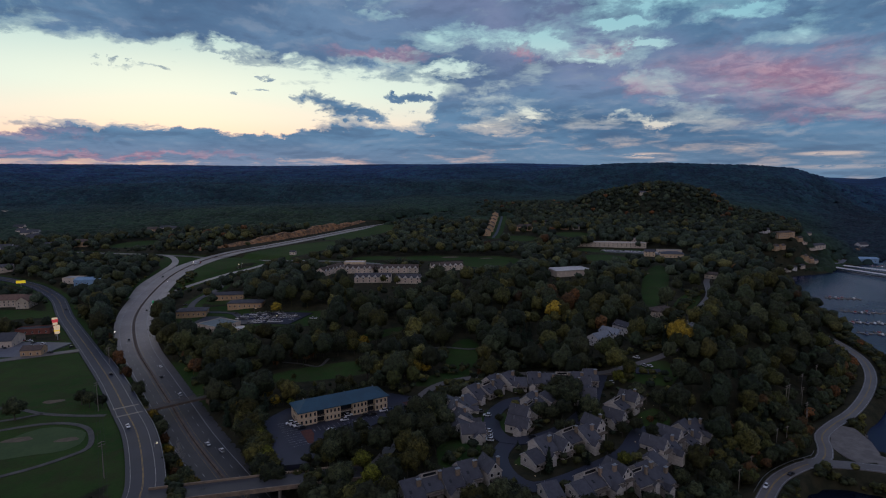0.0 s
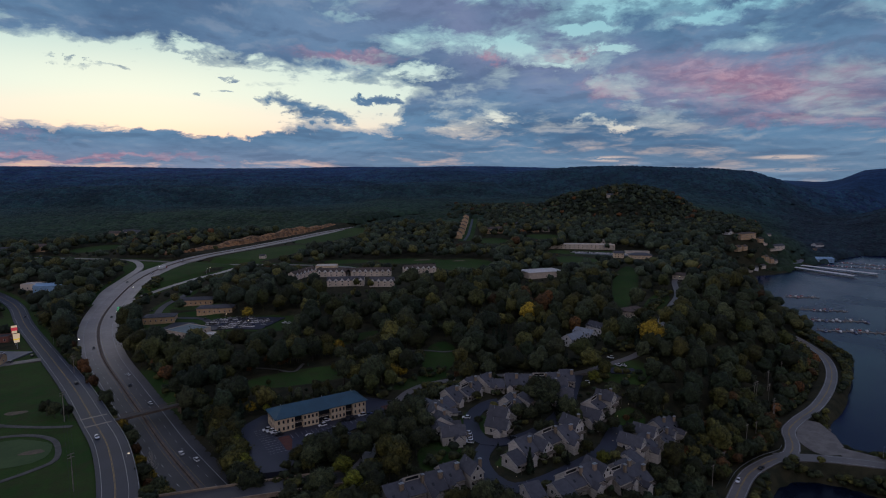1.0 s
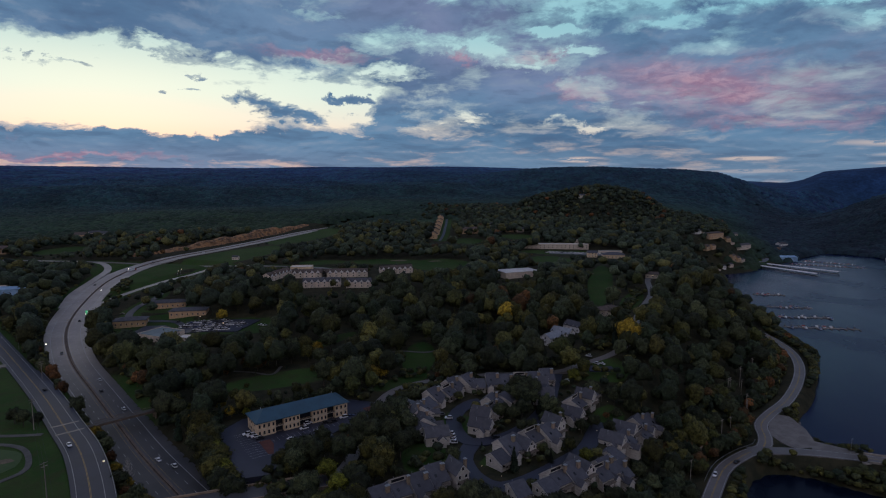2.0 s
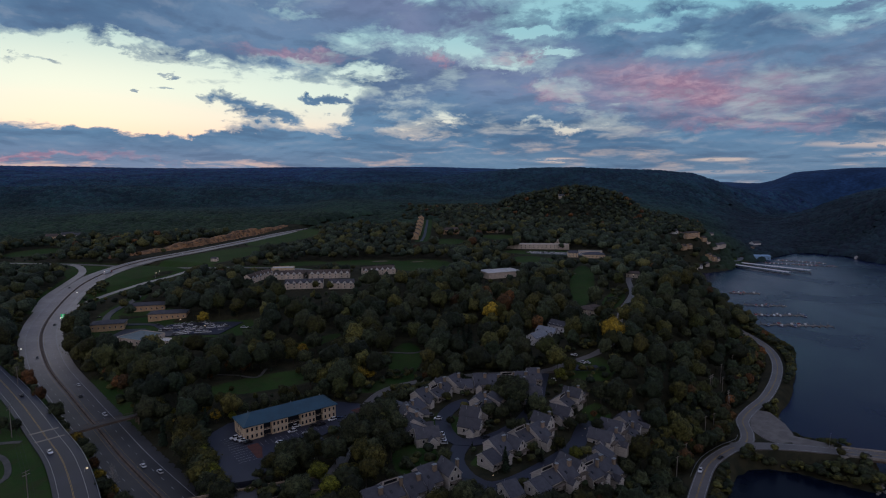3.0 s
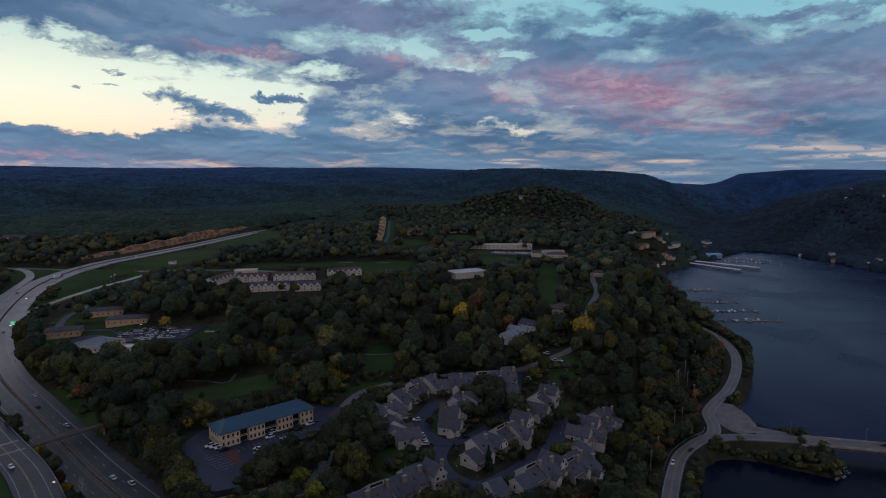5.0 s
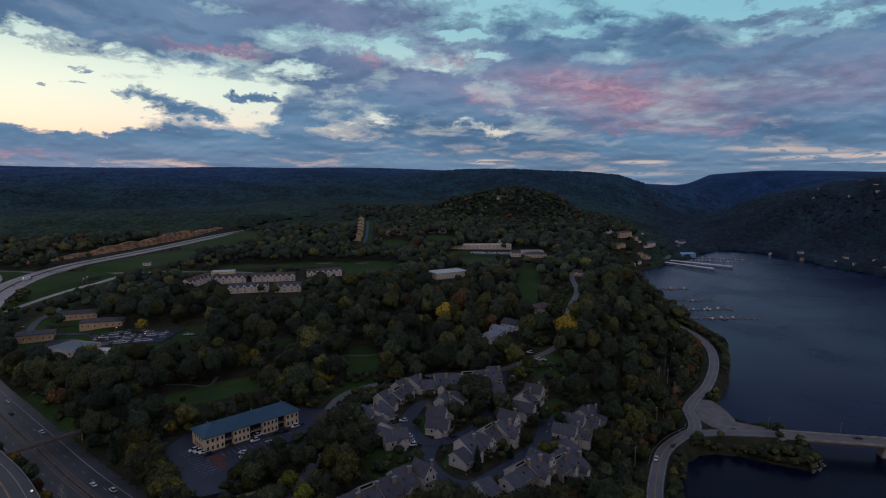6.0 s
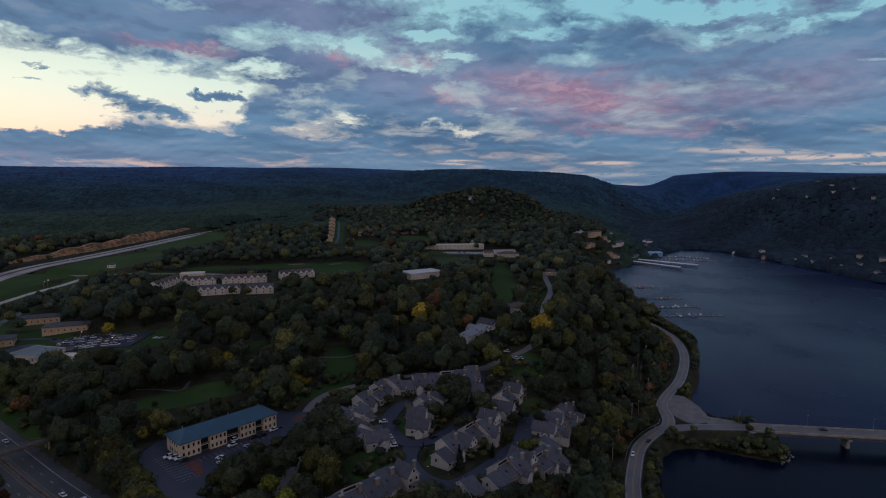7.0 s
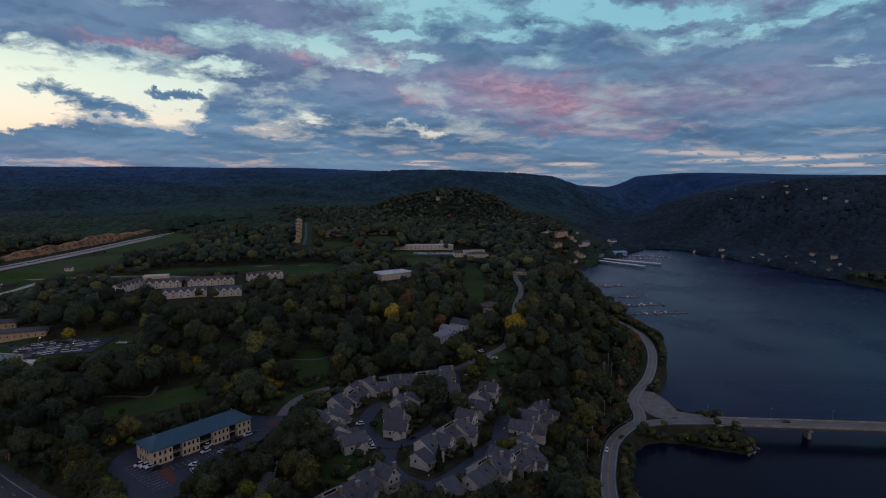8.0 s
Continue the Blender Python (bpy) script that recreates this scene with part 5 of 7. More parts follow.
simple_building("store", stand(-360, 451, 12), 34, 22, 5.6, "gable", CREAM, DARK_ROOF, "cream shop building with a dark gabled roof", "shop", per=4.0, rise=4.2)
simple_building("store", stand(-353, 487, 14), 26, 11, 4.2, "flat", RED_BRICK, DARK_ROOF, "long low brick shop row with a flat roof", "shop", per=4.5)
simple_building("store", stand(-311, 426, 12), 14, 11, 4.2, "gable", TAN_BRICK, BROWN_ROOF, "small tan brick shop with a gabled front", "shop", per=4.0, rise=2.6)
# the townhouse terrace across the golf course
for x, y, n, a in ((-98, 690, 3, 0), (-57, 690, 4, 0), (4, 708, 3, 12), (-78, 634, 3, -2), (-38, 628, 2, -2), (-136, 690, 3, 62)):
    for i in range(n):
        ox = (i - (n - 1) / 2) * 13.5
        c, s_ = math.cos(radians(a)), math.sin(radians(a))
        th = simple_building("terrace_house", stand(x + ox * c, y + ox * s_, a), 13.2, 12, 6.0, "gable", CREAM, DARK_ROOF if y < 650 else BROWN_ROOF, "pale two-storey terrace house with small gables", "terrace house", "pale terrace", 2, 4.4, 3.4)
        for gx_ in (-3.4, 3.4):
            part("gable", gable_walls(5.0, 4.6, 6.0, 8.6, down=-5.5).mesh("gable", WHITE_PAINT), th, "white front gable", pose(gx_, -4.0, 0, 0, 0, 90))
            part("gable_roof", gable_roof(5.0, 4.6, 6.0, 8.6, 0, 0.3).mesh("gable_roof", BROWN_ROOF), th, "", pose(gx_, -4.0, 0, 0, 0, 90))
simple_building("hall", stand(-112, 726, 0), 26, 16, 7.0, "flat", TAN_STUCCO, WHITE_ROOF, "square cream hall with a flat roof", "hall", per=5.0)
# the pale halls on the golf course
simple_building("pool_hall", stand(147, 668, 16), 44, 26, 6.6, "hip", CREAM, WHITE_ROOF, "large windowless pale hall with a shallow white roof", "hall", per=30.0, rise=1.6)
simple_building("club_house", stand(258, 886, -11), 104, 16, 6.5, "flat", CREAM, WHITE_ROOF, "long pale flat-roofed club building", "club house", floors=2, per=6.5)
simple_building("club_house", stand(318, 796, -14), 30, 17, 4.6, "hip", TAN_STUCCO, SHINGLE, "cream club house with a dark slate-blue hip roof", "club house", floors=1, per=5.0, rise=3.4)
simple_building("club_house", stand(290, 806, -14), 14, 12, 6.2, "gable", TAN_STUCCO, SHINGLE, "tall cream entrance block with a dark slate-blue roof", "club house", floors=2, per=4.5, rise=2.6)
simple_building("club_house", stand(330, 838, -10), 34, 11, 4.2, "flat", CREAM, TEAL_ROOF, "low cream flat-roofed wing behind the club house", "club house", floors=1, per=5.0)
simple_building("club_house", stand(312, 930, -10), 40, 12, 5.0, "flat", CREAM, WHITE_ROOF, "low pale flat-roofed building", "building", per=6.0)
# houses beside the hill road
simple_building("villa", stand(119, 430, 38), 17, 10, 5.0, "gable", WHITE_PAINT, PALE_SHINGLE, "white house with a grey shingle roof", "house", "hillside houses", 2, 4.0, 3.2)
simple_building("villa", stand(189, 491, 25), 21, 13, 4.6, "hip", CREAM, BROWN_ROOF, "cream house with a brown hip roof among trees", "house", "hillside houses", 1, 4.0, 3.0)
simple_building("villa", stand(131, 440, 128), 17, 9, 4.2, "gable", WHITE_PAINT, PALE_SHINGLE, "white house with a grey shingle roof", "house", "hillside houses", 2, 4.0, 3.2)
simple_building("villa", stand(145, 451, 120), 17, 10, 4.4, "gable", WHITE_PAINT, SHINGLE, "white house with a grey shingle roof", "house", "hillside houses", 2, 4.0, 3.2)
simple_building("villa", stand(186, 489, -30), 17, 13, 4.0, "hip", CREAM, BROWN_ROOF, "low house with a brown hip roof", "house", "hillside houses", 1, 4.0, 3.6)
simple_building("villa", stand(298, 622, -40), 22, 10, 4.4, "gable", CREAM, BROWN_ROOF, "long low house beside the hill road", "house", "hillside houses", 1, 5.0, 2.4)


HOUSE_KINDS = [("gable", CREAM, DARK_ROOF, "pale two-storey house with a dark roof"), ("hip", CREAM, BROWN_ROOF, "cream house with a brown hip roof"), ("gable", WHITE_PAINT, DARK_ROOF, "white house with a dark gabled roof"),
               ("gable", TAN_BRICK, BROWN_ROOF, "tan brick house with a brown gabled roof"), ("flat", CREAM, WHITE_ROOF, "pale flat-roofed house among the trees")]
HOUSE_TEMPLATES = {}


def far_house(kind, x, y, heading, size=1.0, group="houses in the woods"):
    m = stand(x, y, heading, 0.5)
    key = (kind, size)
    if key in HOUSE_TEMPLATES:
        return copy_thing(HOUSE_TEMPLATES[key], m)
    roof, wall, cover, label = HOUSE_KINDS[kind]
    HOUSE_TEMPLATES[key] = simple_building("house", m, 14 * size, 10 * size, 5.8 * size, roof, wall, cover, label, "house", group, 2 if size > 0.9 else 1, 5.0 * size, 3.0 * size)


for k, x, y, a, s_ in ((3, -540, 1071, 10, 1.3), (0, -526, 1092, 30, 1.3), (0, -508, 1084, 5, 1.3), (3, -414, 1033, 5, 1.3), (3, -400, 1036, 5, 1.3), (2, -657, 922, 20, 1.3), (0, -771, 1055, 0, 1.3), (4, -634, 876, 15, 1.3),
                       (2, -612, 884, 15, 1.3), (0, -632, 834, 40, 1.3), (2, -567, 847, 12, 1.0), (0, -218, 832, -15, 0.6), (0, -817, 1111, 10, 1.3), (0, -743, 1026, 30, 1.3), (2, -736, 1036, 10, 1.3), (0, -681, 949, 25, 1.5), (0, -646, 912, 10, 1.5), (2, -651, 853, 5, 1.5), (0, -634, 854, 5, 1.3), (0, -552, 722, 20, 1.0), (3, -578, 918, 10, 1.3), (0, -700, 985, 40, 1.3), (2, -654, 2370, 10, 0.7), (4, -1148, 1507, 0, 1.3)):
    far_house(k, x, y, a, s_)
for k, x, y, a, s_ in ((3, 143, 1056, -10, 1.3), (3, 161, 1058, -10, 1.3), (0, 192, 1141, 0, 1.0), (3, 226, 1071, 0, 1.0), (0, 245, 1068, 10, 1.0), (3, 474, 1338, 20, 1.3), (0, 453, 1318, 0, 1.0), (0, 492, 1345, 30, 1.0), (0, 206, 1146, 0, 1.0)):
    far_house(k, x, y, a, s_)
for y in (1005, 1052, 1100, 1150, 1205, 1265):
    cx = float(np.interp(y, SCHOOL_ROAD[:, 1], SCHOOL_ROAD[:, 0]))
    far_house(3, cx - 14, y, 82, 1.3, "houses along the climbing street")
# the village by the marina
for k, x, y, a, s_ in ((2, 578, 1035, 10, 1.0), (0, 587, 1007, 20, 0.85), (2, 742, 1246, 10, 1.0), (3, 641, 1036, 25, 0.85), (0, 655, 1043, 20, 0.7), (3, 567, 981, 35, 1.0), (3, 583, 988, 35, 0.85), (3, 626, 992, 35, 0.85), (3, 640, 999, 35, 0.85), (0, 655, 1008, 30, 0.7), (0, 573, 951, 20, 0.7),
                       (0, 608, 970, 20, 0.7), (2, 588, 960, 0, 0.7), (0, 597, 1052, 30, 0.85), (2, 923, 1266, 10, 1.5), (2, 901, 1234, 10, 0.85), (3, 880, 1215, 25, 0.85), (0, 700, 1105, -20, 0.85), (0, 540, 935, 0, 0.7), (3, 525, 930, 40, 0.7)):
    far_house(k, x, y, a, s_, "lakeside village")
simple_building("condominium", stand(600, 1012, 24), 40, 12, 8.5, "hip", TAN_BRICK, BROWN_ROOF, "three-storey tan brick lakeside apartment building", "apartment building", floors=3, per=4.5, rise=2.4)
simple_building("terrace", stand(684, 1055, 26), 46, 11, 6.5, "gable", CREAM, DARK_ROOF, "long pale terrace of lakeside homes", "terrace", floors=2, per=4.5, rise=3.0)
simple_building("boat_house", stand(790, 1078, -10), 44, 24, 6.0, "gable", BLUE_ROOF, BLUE_ROOF, "wide boat shed with a blue metal roof", "boat shed", per=9, rise=2.0)
# houses on the far bank
for i, (x, y) in enumerate(((1354, 1269), (1307, 1240), (1318, 1148), (1390, 1186), (1412, 1196), (1335, 1090), (1350, 1046), (1315, 975), (1308, 917), (1376, 1290), (1420, 1160), (1365, 1120))):
    far_house((2, 0, 4)[i % 3], x, y, 35 + 12 * i, 0.7, "houses on the far hill")
for i, (x, y) in enumerate(((1009, 1066), (1056, 1032), (997, 969), (1055, 924), (1012, 866), (1056, 860), (1009, 806), (1092, 833), (1040, 795), (1089, 787), (1016, 710), (987, 724), (1045, 745), (1000, 900))):
    far_house((2, 0, 3, 1)[i % 4], x, y, 50 + 29 * i, (0.7, 0.85)[i % 2], "cottages on the far shore")

# ---- cars


def build_car(m, paint_mat, kind="car"):
    label = {"car": "parked %s saloon car", "suv": "parked %s sport utility car"}[kind] % paint_mat.name.split("_")[0]
    ob = empty("car", m, label, "car", "cars")
    h1, h2 = (0.85, 1.42) if kind == "car" else (1.0, 1.75)
    body = [(-2.25, 0.35), (2.25, 0.35), (2.28, 0.7), (2.1, h1 - 0.06), (1.0, h1 + 0.05), (-1.9, h1 + 0.05), (-2.25, h1 - 0.05)]
    s = Shape().prism([(y, z) for y, z in body], -0.88, 0.88)
    part("body", s.mesh("body", paint_mat), ob)
    back = -1.75 if kind == "car" else -2.1
    v = [(-0.82, 1.0, h1), (0.82, 1.0, h1), (0.82, back, h1), (-0.82, back, h1), (-0.66, 0.25, h2), (0.66, 0.25, h2), (0.66, back + 0.55, h2), (-0.66, back + 0.55, h2)]
    part("cabin", Shape().add(v, [(0, 1, 5, 4), (1, 2, 6, 5), (2, 3, 7, 6), (3, 0, 4, 7)]).mesh("cabin", GLASS), ob, "dark car windows")
    part("roof_panel", Shape().add([(x, y, z + dz_) for dz_ in (0, 0.05) for x, y, z in v[4:]], [(4, 5, 6, 7), (0, 1, 5, 4), (1, 2, 6, 5), (2, 3, 7, 6), (3, 0, 4, 7)]).mesh("roof_panel", paint_mat), ob)
    for x in (-0.86, 0.86):
        for y in (-1.4, 1.4):
            wheel = Shape().rod((x - 0.1, y, 0.34), (x + 0.1, y, 0.34), 0.34, 10)
            part("wheel", wheel.mesh("wheel", RUBBER), ob)
    return ob


CARS = [build_car(stand(-78, 300, 30, 0.27), CAR_PAINTS[0], "suv")] + [build_car(stand(x, y, a, 0.27), p, k) for x, y, a, p, k in (
    (-75.4, 298.2, 30, CAR_PAINTS[0], "car"), (-72.8, 296.6, 30, CAR_PAINTS[2], "car"), (-52, 303, -60, CAR_PAINTS[0], "suv"), (-58, 284, 62, CAR_PAINTS[0], "suv"), (-46, 293, 60, CAR_PAINTS[1], "car"))]
CARS += [build_car(stand(-30, 312, -60, 0.27), CAR_PAINTS[3]), build_car(stand(-26, 305, 60, 0.27), CAR_PAINTS[4]), build_car(stand(20, 311, 90, 0.4), CAR_PAINTS[5], "suv")]


def car(k, x, y, heading, z=None):
    m = stand(x, y, heading, 0.4) if z is None else pose(x, y, z, 0, 0, heading)
    return copy_thing(CARS[k], m)


for k, x, y, a in ((0, 22.6, 286, 80), (0, 22.8, 282.6, 80), (1, 22.6, 279.2, 80), (0, 20.5, 262, 100), (0, 22.8, 275.8, 80), (0, 24, 306, 80), (2, 45, 279, -70), (0, 131, 366, 20), (1, 134.5, 365, 20), (0, 131, 381, 50), (2, 127, 358, 20), (2, 92, 340, 0), (1, 105, 348, 0),
                   (0, -41, 288, 30), (2, -38, 285, 30), (3, -33.6, 309, 119), (2, -43.5, 302.6, 119), (2, -39, 303.8, 119), (0, -81.4, 292.6, 119), (0, -78.9, 290.8, 119), (1, -76.4, 289.2, 119), (2, -74, 286.8, 119), (0, -53.3, 296.5, 119), (0, -58.1, 278, 20), (3, -106, 301, 20)):
    car(k, x, y, a)
rnd = random.Random(5)
for row_, (x0, yy, n, head) in enumerate(((-178, 546, 8, 92), (-186, 539.5, 12, -88), (-188, 529.5, 17, 90), (-190, 523, 19, -90), (-178, 512.5, 14, 90), (-174, 506, 10, -90))):
    for i in range(n):
        if rnd.random() < 0.8:
            car(rnd.choice((0, 1, 0, 2, 3, 5, 6, 8, 8)), x0 + i * 3.1, yy - 0.12 * i, head + rnd.uniform(-3, 3))
for x, y, a, k in ((-120, 515, 80, 0), (-116, 514, 80, 1), (-112, 513, 80, 8), (-200, 545, 0, 2), (-262, 575, 80, 2)):
    car(k, x, y, a)
for i in range(34):
    car(rnd.choice((0, 1, 2, 3, 5, 8)), 236 + (i % 17) * 5.3 + rnd.uniform(-0.5, 0.5), 850 - (i % 17) * 1.6 + (9 if i > 16 else 0), rnd.choice((70, -110)))
for x, y, a, k in ((-340, 462, 80, 1), (-346, 462, 80, 7), (-352, 463, 80, 3), (-332, 455, 0, 8), (-322, 452, 0, 0), (-328, 447, 20, 1), (-345, 441, 60, 2), (-300, 428, 70, 2), (-295, 445, 10, 2)):
    car(k, x, y, a)


def on_line(line, y, side):
    """Place and heading on a road at a given northing, side metres to its right."""
    k = int(np.argmin(np.abs(line[:, 1] - y)))
    s_, _ = frames_of(line)
    t = line[min(k + 1, len(line) - 1)] - line[max(k - 1, 0)]
    return line[k][0] + s_[k][0] * side, line[k][1] + s_[k][1] * side, line[k][2] + 0.04, math.degrees(math.atan2(-t[0], t[1]))


for line, y, side, k in ((HIGHWAY, 287, 4.4, 1), (HIGHWAY, 276, 7.9, 3), (HIGHWAY, 352, 7.8, 0), (HIGHWAY, 386, 4.3, 2), (HIGHWAY, 402, 8.0, 1), (HIGHWAY, 470, -4.4, 8), (HIGHWAY, 560, 8, 2), (HIGHWAY, 742, 4.5, 0), (HIGHWAY, 700, -8, 2),
                         (HIGHWAY, 830, -4.5, 0), (HIGHWAY, 905, 4.5, 1), (ARTERIAL, 376, 2.8, 2), (ARTERIAL, 293, -2.8, 1), (LAKE_DRIVE, 270, -2.0, 4), (LAKE_DRIVE, 285, 2.0, 2), (ARTERIAL, 560, 2.6, 2)):
    x, y_, z, a = on_line(line, y, side)
    car(k, x, y_, a + (180 if side < 0 else 0), z)
for s_, side, k in ((42, 2.0, 2), (10, -2.0, 8)):
    p = BRIDGE_A + BRIDGE_D * s_ + np.array([-BRIDGE_D[1], BRIDGE_D[0]]) * side
    car(k, p[0], p[1], BRIDGE_TURN - 90 + (180 if side > 0 else 0), 8.46)


def build_truck():
    x, y, z, a = on_line(HIGHWAY, 775, 4.4)
    ob = empty("lorry", pose(x, y, z, 0, 0, a), "white articulated lorry on the highway", "lorry")
    part("trailer", Shape().box(-1.3, -9.5, 1.1, 1.3, 4.2, 4.0).mesh("trailer", WHITE_PAINT), ob)
    part("cab", Shape().prism([(4.7, 0.6), (8.2, 0.6), (8.2, 1.9), (7.2, 2.1), (6.6, 3.4), (4.7, 3.6)], -1.2, 1.2).mesh("cab", CAR_PAINTS[4]), ob, "red tractor cab")
    for yy in (-8.2, -7.0, 4.9, 7.2):
        for xx in (-1.1, 1.1):
            part("wheel", Shape().rod((xx - 0.15, yy, 0.5), (xx + 0.15, yy, 0.5), 0.5, 10).mesh("wheel", RUBBER), ob)


build_truck()

# ---- poles, lamps and signs


def utility_pole(m, tall=13.0, arms=2):
    ob = empty("utility_pole", m, "weathered wooden utility pole with crossarms", "utility pole", "utility poles")
    part("post", Shape().tube(0, 0, -1.5, tall, 0.24, 0.15).mesh("post", POLE_WOOD), ob)
    for i in range(arms):
        z = tall - 0.5 - 1.4 * i
        arm = part("crossarm", Shape().box(-1.5, -0.12, z, 1.5, 0.12, z + 0.22).mesh("crossarm", POLE_WOOD), ob)
        for x in (-1.3, -0.5, 0.5, 1.3):
            part("insulator", Shape().tube(x, 0, z + 0.22, z + 0.5, 0.07, 0.05, 6).mesh("insulator", GLASS), arm)
    return ob


POLES = [(-197, 316, 17), (-150, 241, 17), (-240, 402, 14), (217, 352, 19), (221, 356, 19), (188, 311, 13), (196, 315, 12), (252, 392, 15), (240, 372, 14), (277, 415, 14), (222, 338, 13), (146, 270, 12), (160, 285, 12), (226, 345, 15)]
for x, y, t_ in POLES:
    utility_pole(stand(x, y, 60 if x < 0 else 30, 0), t_, 2 if t_ > 13 else 1)


def wire(a, b, sag, off):
    a, b = Vector(a), Vector(b)
    s = Shape()
    side = Vector((-(b - a).y, (b - a).x, 0)).normalized() * off
    pts = [a.lerp(b, i / 8) + side - Vector((0, 0, sag * 4 * (i / 8) * (1 - i / 8))) for i in range(9)]
    for p, q in zip(pts, pts[1:]):
        s.rod(p, q, 0.035, 4)
    return s


def span(p, q, drop=0.2):
    (x0, y0, t0), (x1, y1, t1) = p, q
    ob = empty("power_lines", pose(0, 0, 0), "dark overhead power lines between wooden poles", "power line", "power lines")
    for off in (-1.3, 0.0, 1.3):
        part("wire", wire((x0, y0, height(x0, y0) + t0 - drop), (x1, y1, height(x1, y1) + t1 - drop), 1.6, off).mesh("wire", RUBBER), ob)


span(POLES[0], POLES[1])
span(POLES[1], (-95, 150, 17))
span(POLES[2], POLES[0])
span(POLES[3], POLES[8])
span(POLES[8], POLES[7])
span(POLES[3], POLES[5])


def lamp_post(m, tall=9.0, glow=None, label="tall grey street lamp"):
    ob = empty("street_lamp", m, label, "street lamp", "street lamps")
    part("post", Shape().tube(0, 0, -1, tall, 0.12, 0.07).rod((0, 0, tall), (0.9, 0, tall + 0.25), 0.05).mesh("post", STEEL), ob)
    part("lamp_head", Shape().box(0.7, -0.18, tall + 0.12, 1.5, 0.18, tall + 0.3).mesh("lamp_head", STEEL), ob)
    if glow:
        part("lens", Shape().tube(1.1, 0, tall - 0.45, tall + 0.11, 0.5, 0.3).mesh("lens", glow), ob, "lit lamp lens")
    return ob


for s_ in (-6, 34, 72, 110, 148, 186):
    p = BRIDGE_A + BRIDGE_D * s_ + np.array([-BRIDGE_D[1], BRIDGE_D[0]]) * 5.5
    lamp_post(pose(p[0], p[1], 8.4, 0, 0, BRIDGE_TURN - 90), 8.0, None, "tall unlit grey lamp post on the bridge")
for y, side in ((474, 15.2), (548, 15.2), (640, 15.2), (745, 15.2), (474, -15.2)):
    x, y_, z, a = on_line(HIGHWAY, y, side)
    lamp_post(pose(x, y_, z - 0.5, 0, 0, a + (180 if side > 0 else 0)), 10.0, LAMP_WHITE, "lit highway lamp on a tall grey post")
for x, y in ((-142, 270), (-300, 480), (-180, 540), (-150, 505), (-40, 268), (285, 606), (-264, 735), (-262, 741)):
    lamp_post(stand(x, y, 40, 0), 6.5, LAMP_WARM, "lit lamp on a thin grey post")


def garden_light(x, y):
    ob = empty("path_light", stand(x, y, 0, 0), "small lit path light in a lawn", "path light", "path lights")
    part("stake", Shape().tube(0, 0, -0.3, 0.9, 0.05, 0.05, 6).mesh("stake", RUBBER), ob)
    part("lamp", Shape().tube(0, 0, 0.9, 1.1, 0.12, 0.08, 6).mesh("lamp", LAMP_WARM), ob)


for x, y in ((106, 299), (109, 305), (113, 312), (101, 285), (96, 276), (120, 318), (70, 243), (40, 240), (33, 250), (-4, 262), (90, 336), (86, 320), (118, 256), (84, 262)):
    garden_light(x, y)


def highway_sign():
    x, y, z, a = on_line(HIGHWAY, 568, 17.0)
    ob = empty("highway_sign", pose(x, y, z - 0.5, 0, 0, a - 8), "lit green overhead highway sign on steel posts", "road sign")
    for k in (-3.2, 3.2):
        part("post", Shape().tube(k, 0.3, 0, 8.2, 0.18, 0.18).mesh("post", STEEL), ob)
    board = part("board", Shape().box(-4.6, -0.1, 4.4, 4.6, 0.1, 8.4).mesh("board", SIGN_GREEN), ob)
    s = Shape()
    for z0, x0, x1 in ((7.2, -3.6, 2.0), (6.2, -3.6, 3.2), (5.2, -3.6, 0.6)):
        s.box(x0, -0.14, z0, x1, -0.105, z0 + 0.45)
    part("legend", s.mesh("legend", SIGN_WHITE), board, "white lettering too far to read")


highway_sign()


def pylon_sign(x, y, heading, panels, tall):
    ob = empty("pylon_sign", stand(x, y, heading, 0), "tall lit roadside shop sign with stacked panels", "shop sign", "shop signs")
    part("post", Shape().box(-0.3, -0.3, -0.5, 0.3, 0.3, tall).mesh("post", STEEL), ob)
    z = tall
    for mat, h_, w_ in panels:
        part("panel", Shape().box(-w_ / 2, -0.35, z - h_, w_ / 2, -0.31, z).box(-w_ / 2, 0.31, z - h_, w_ / 2, 0.35, z).box(-w_ / 2, -0.3, z - h_, w_ / 2, 0.3, z).mesh("panel", mat), ob)
        z -= h_ + 0.15


pylon_sign(-329, 478, 40, [(SIGN_CREAM, 1.4, 4.0), (SIGN_RED, 2.6, 4.2), (SIGN_CREAM, 1.8, 3.4)], 16)
pylon_sign(-321, 468, 40, [(SIGN_CREAM, 1.6, 4.4), (SIGN_CREAM, 2.2, 4.2), (SIGN_YELLOW, 0.8, 4.0), (SIGN_CREAM, 2.0, 3.6)], 12)
pylon_sign(-484, 652, 20, [(SIGN_YELLOW, 3.0, 9.0)], 7)


def welcome_sign():
    ob = empty("entrance_sign", pose(-113, 229, height(-113, 229), 0, 0, 15), "small lit green and white entrance sign", "sign")
    part("board", Shape().box(-2.6, -0.12, 0.6, 2.6, 0.12, 2.2).mesh("board", SIGN_WHITE), ob)
    part("stripe", Shape().box(-2.5, -0.16, 1.2, 2.5, -0.125, 1.6).mesh("stripe", SIGN_GREEN), ob)
    part("base", Shape().box(-2.9, -0.4, -0.6, 2.9, 0.4, 0.6).mesh("base", CONCRETE), ob)


welcome_sign()

# ---- the marina


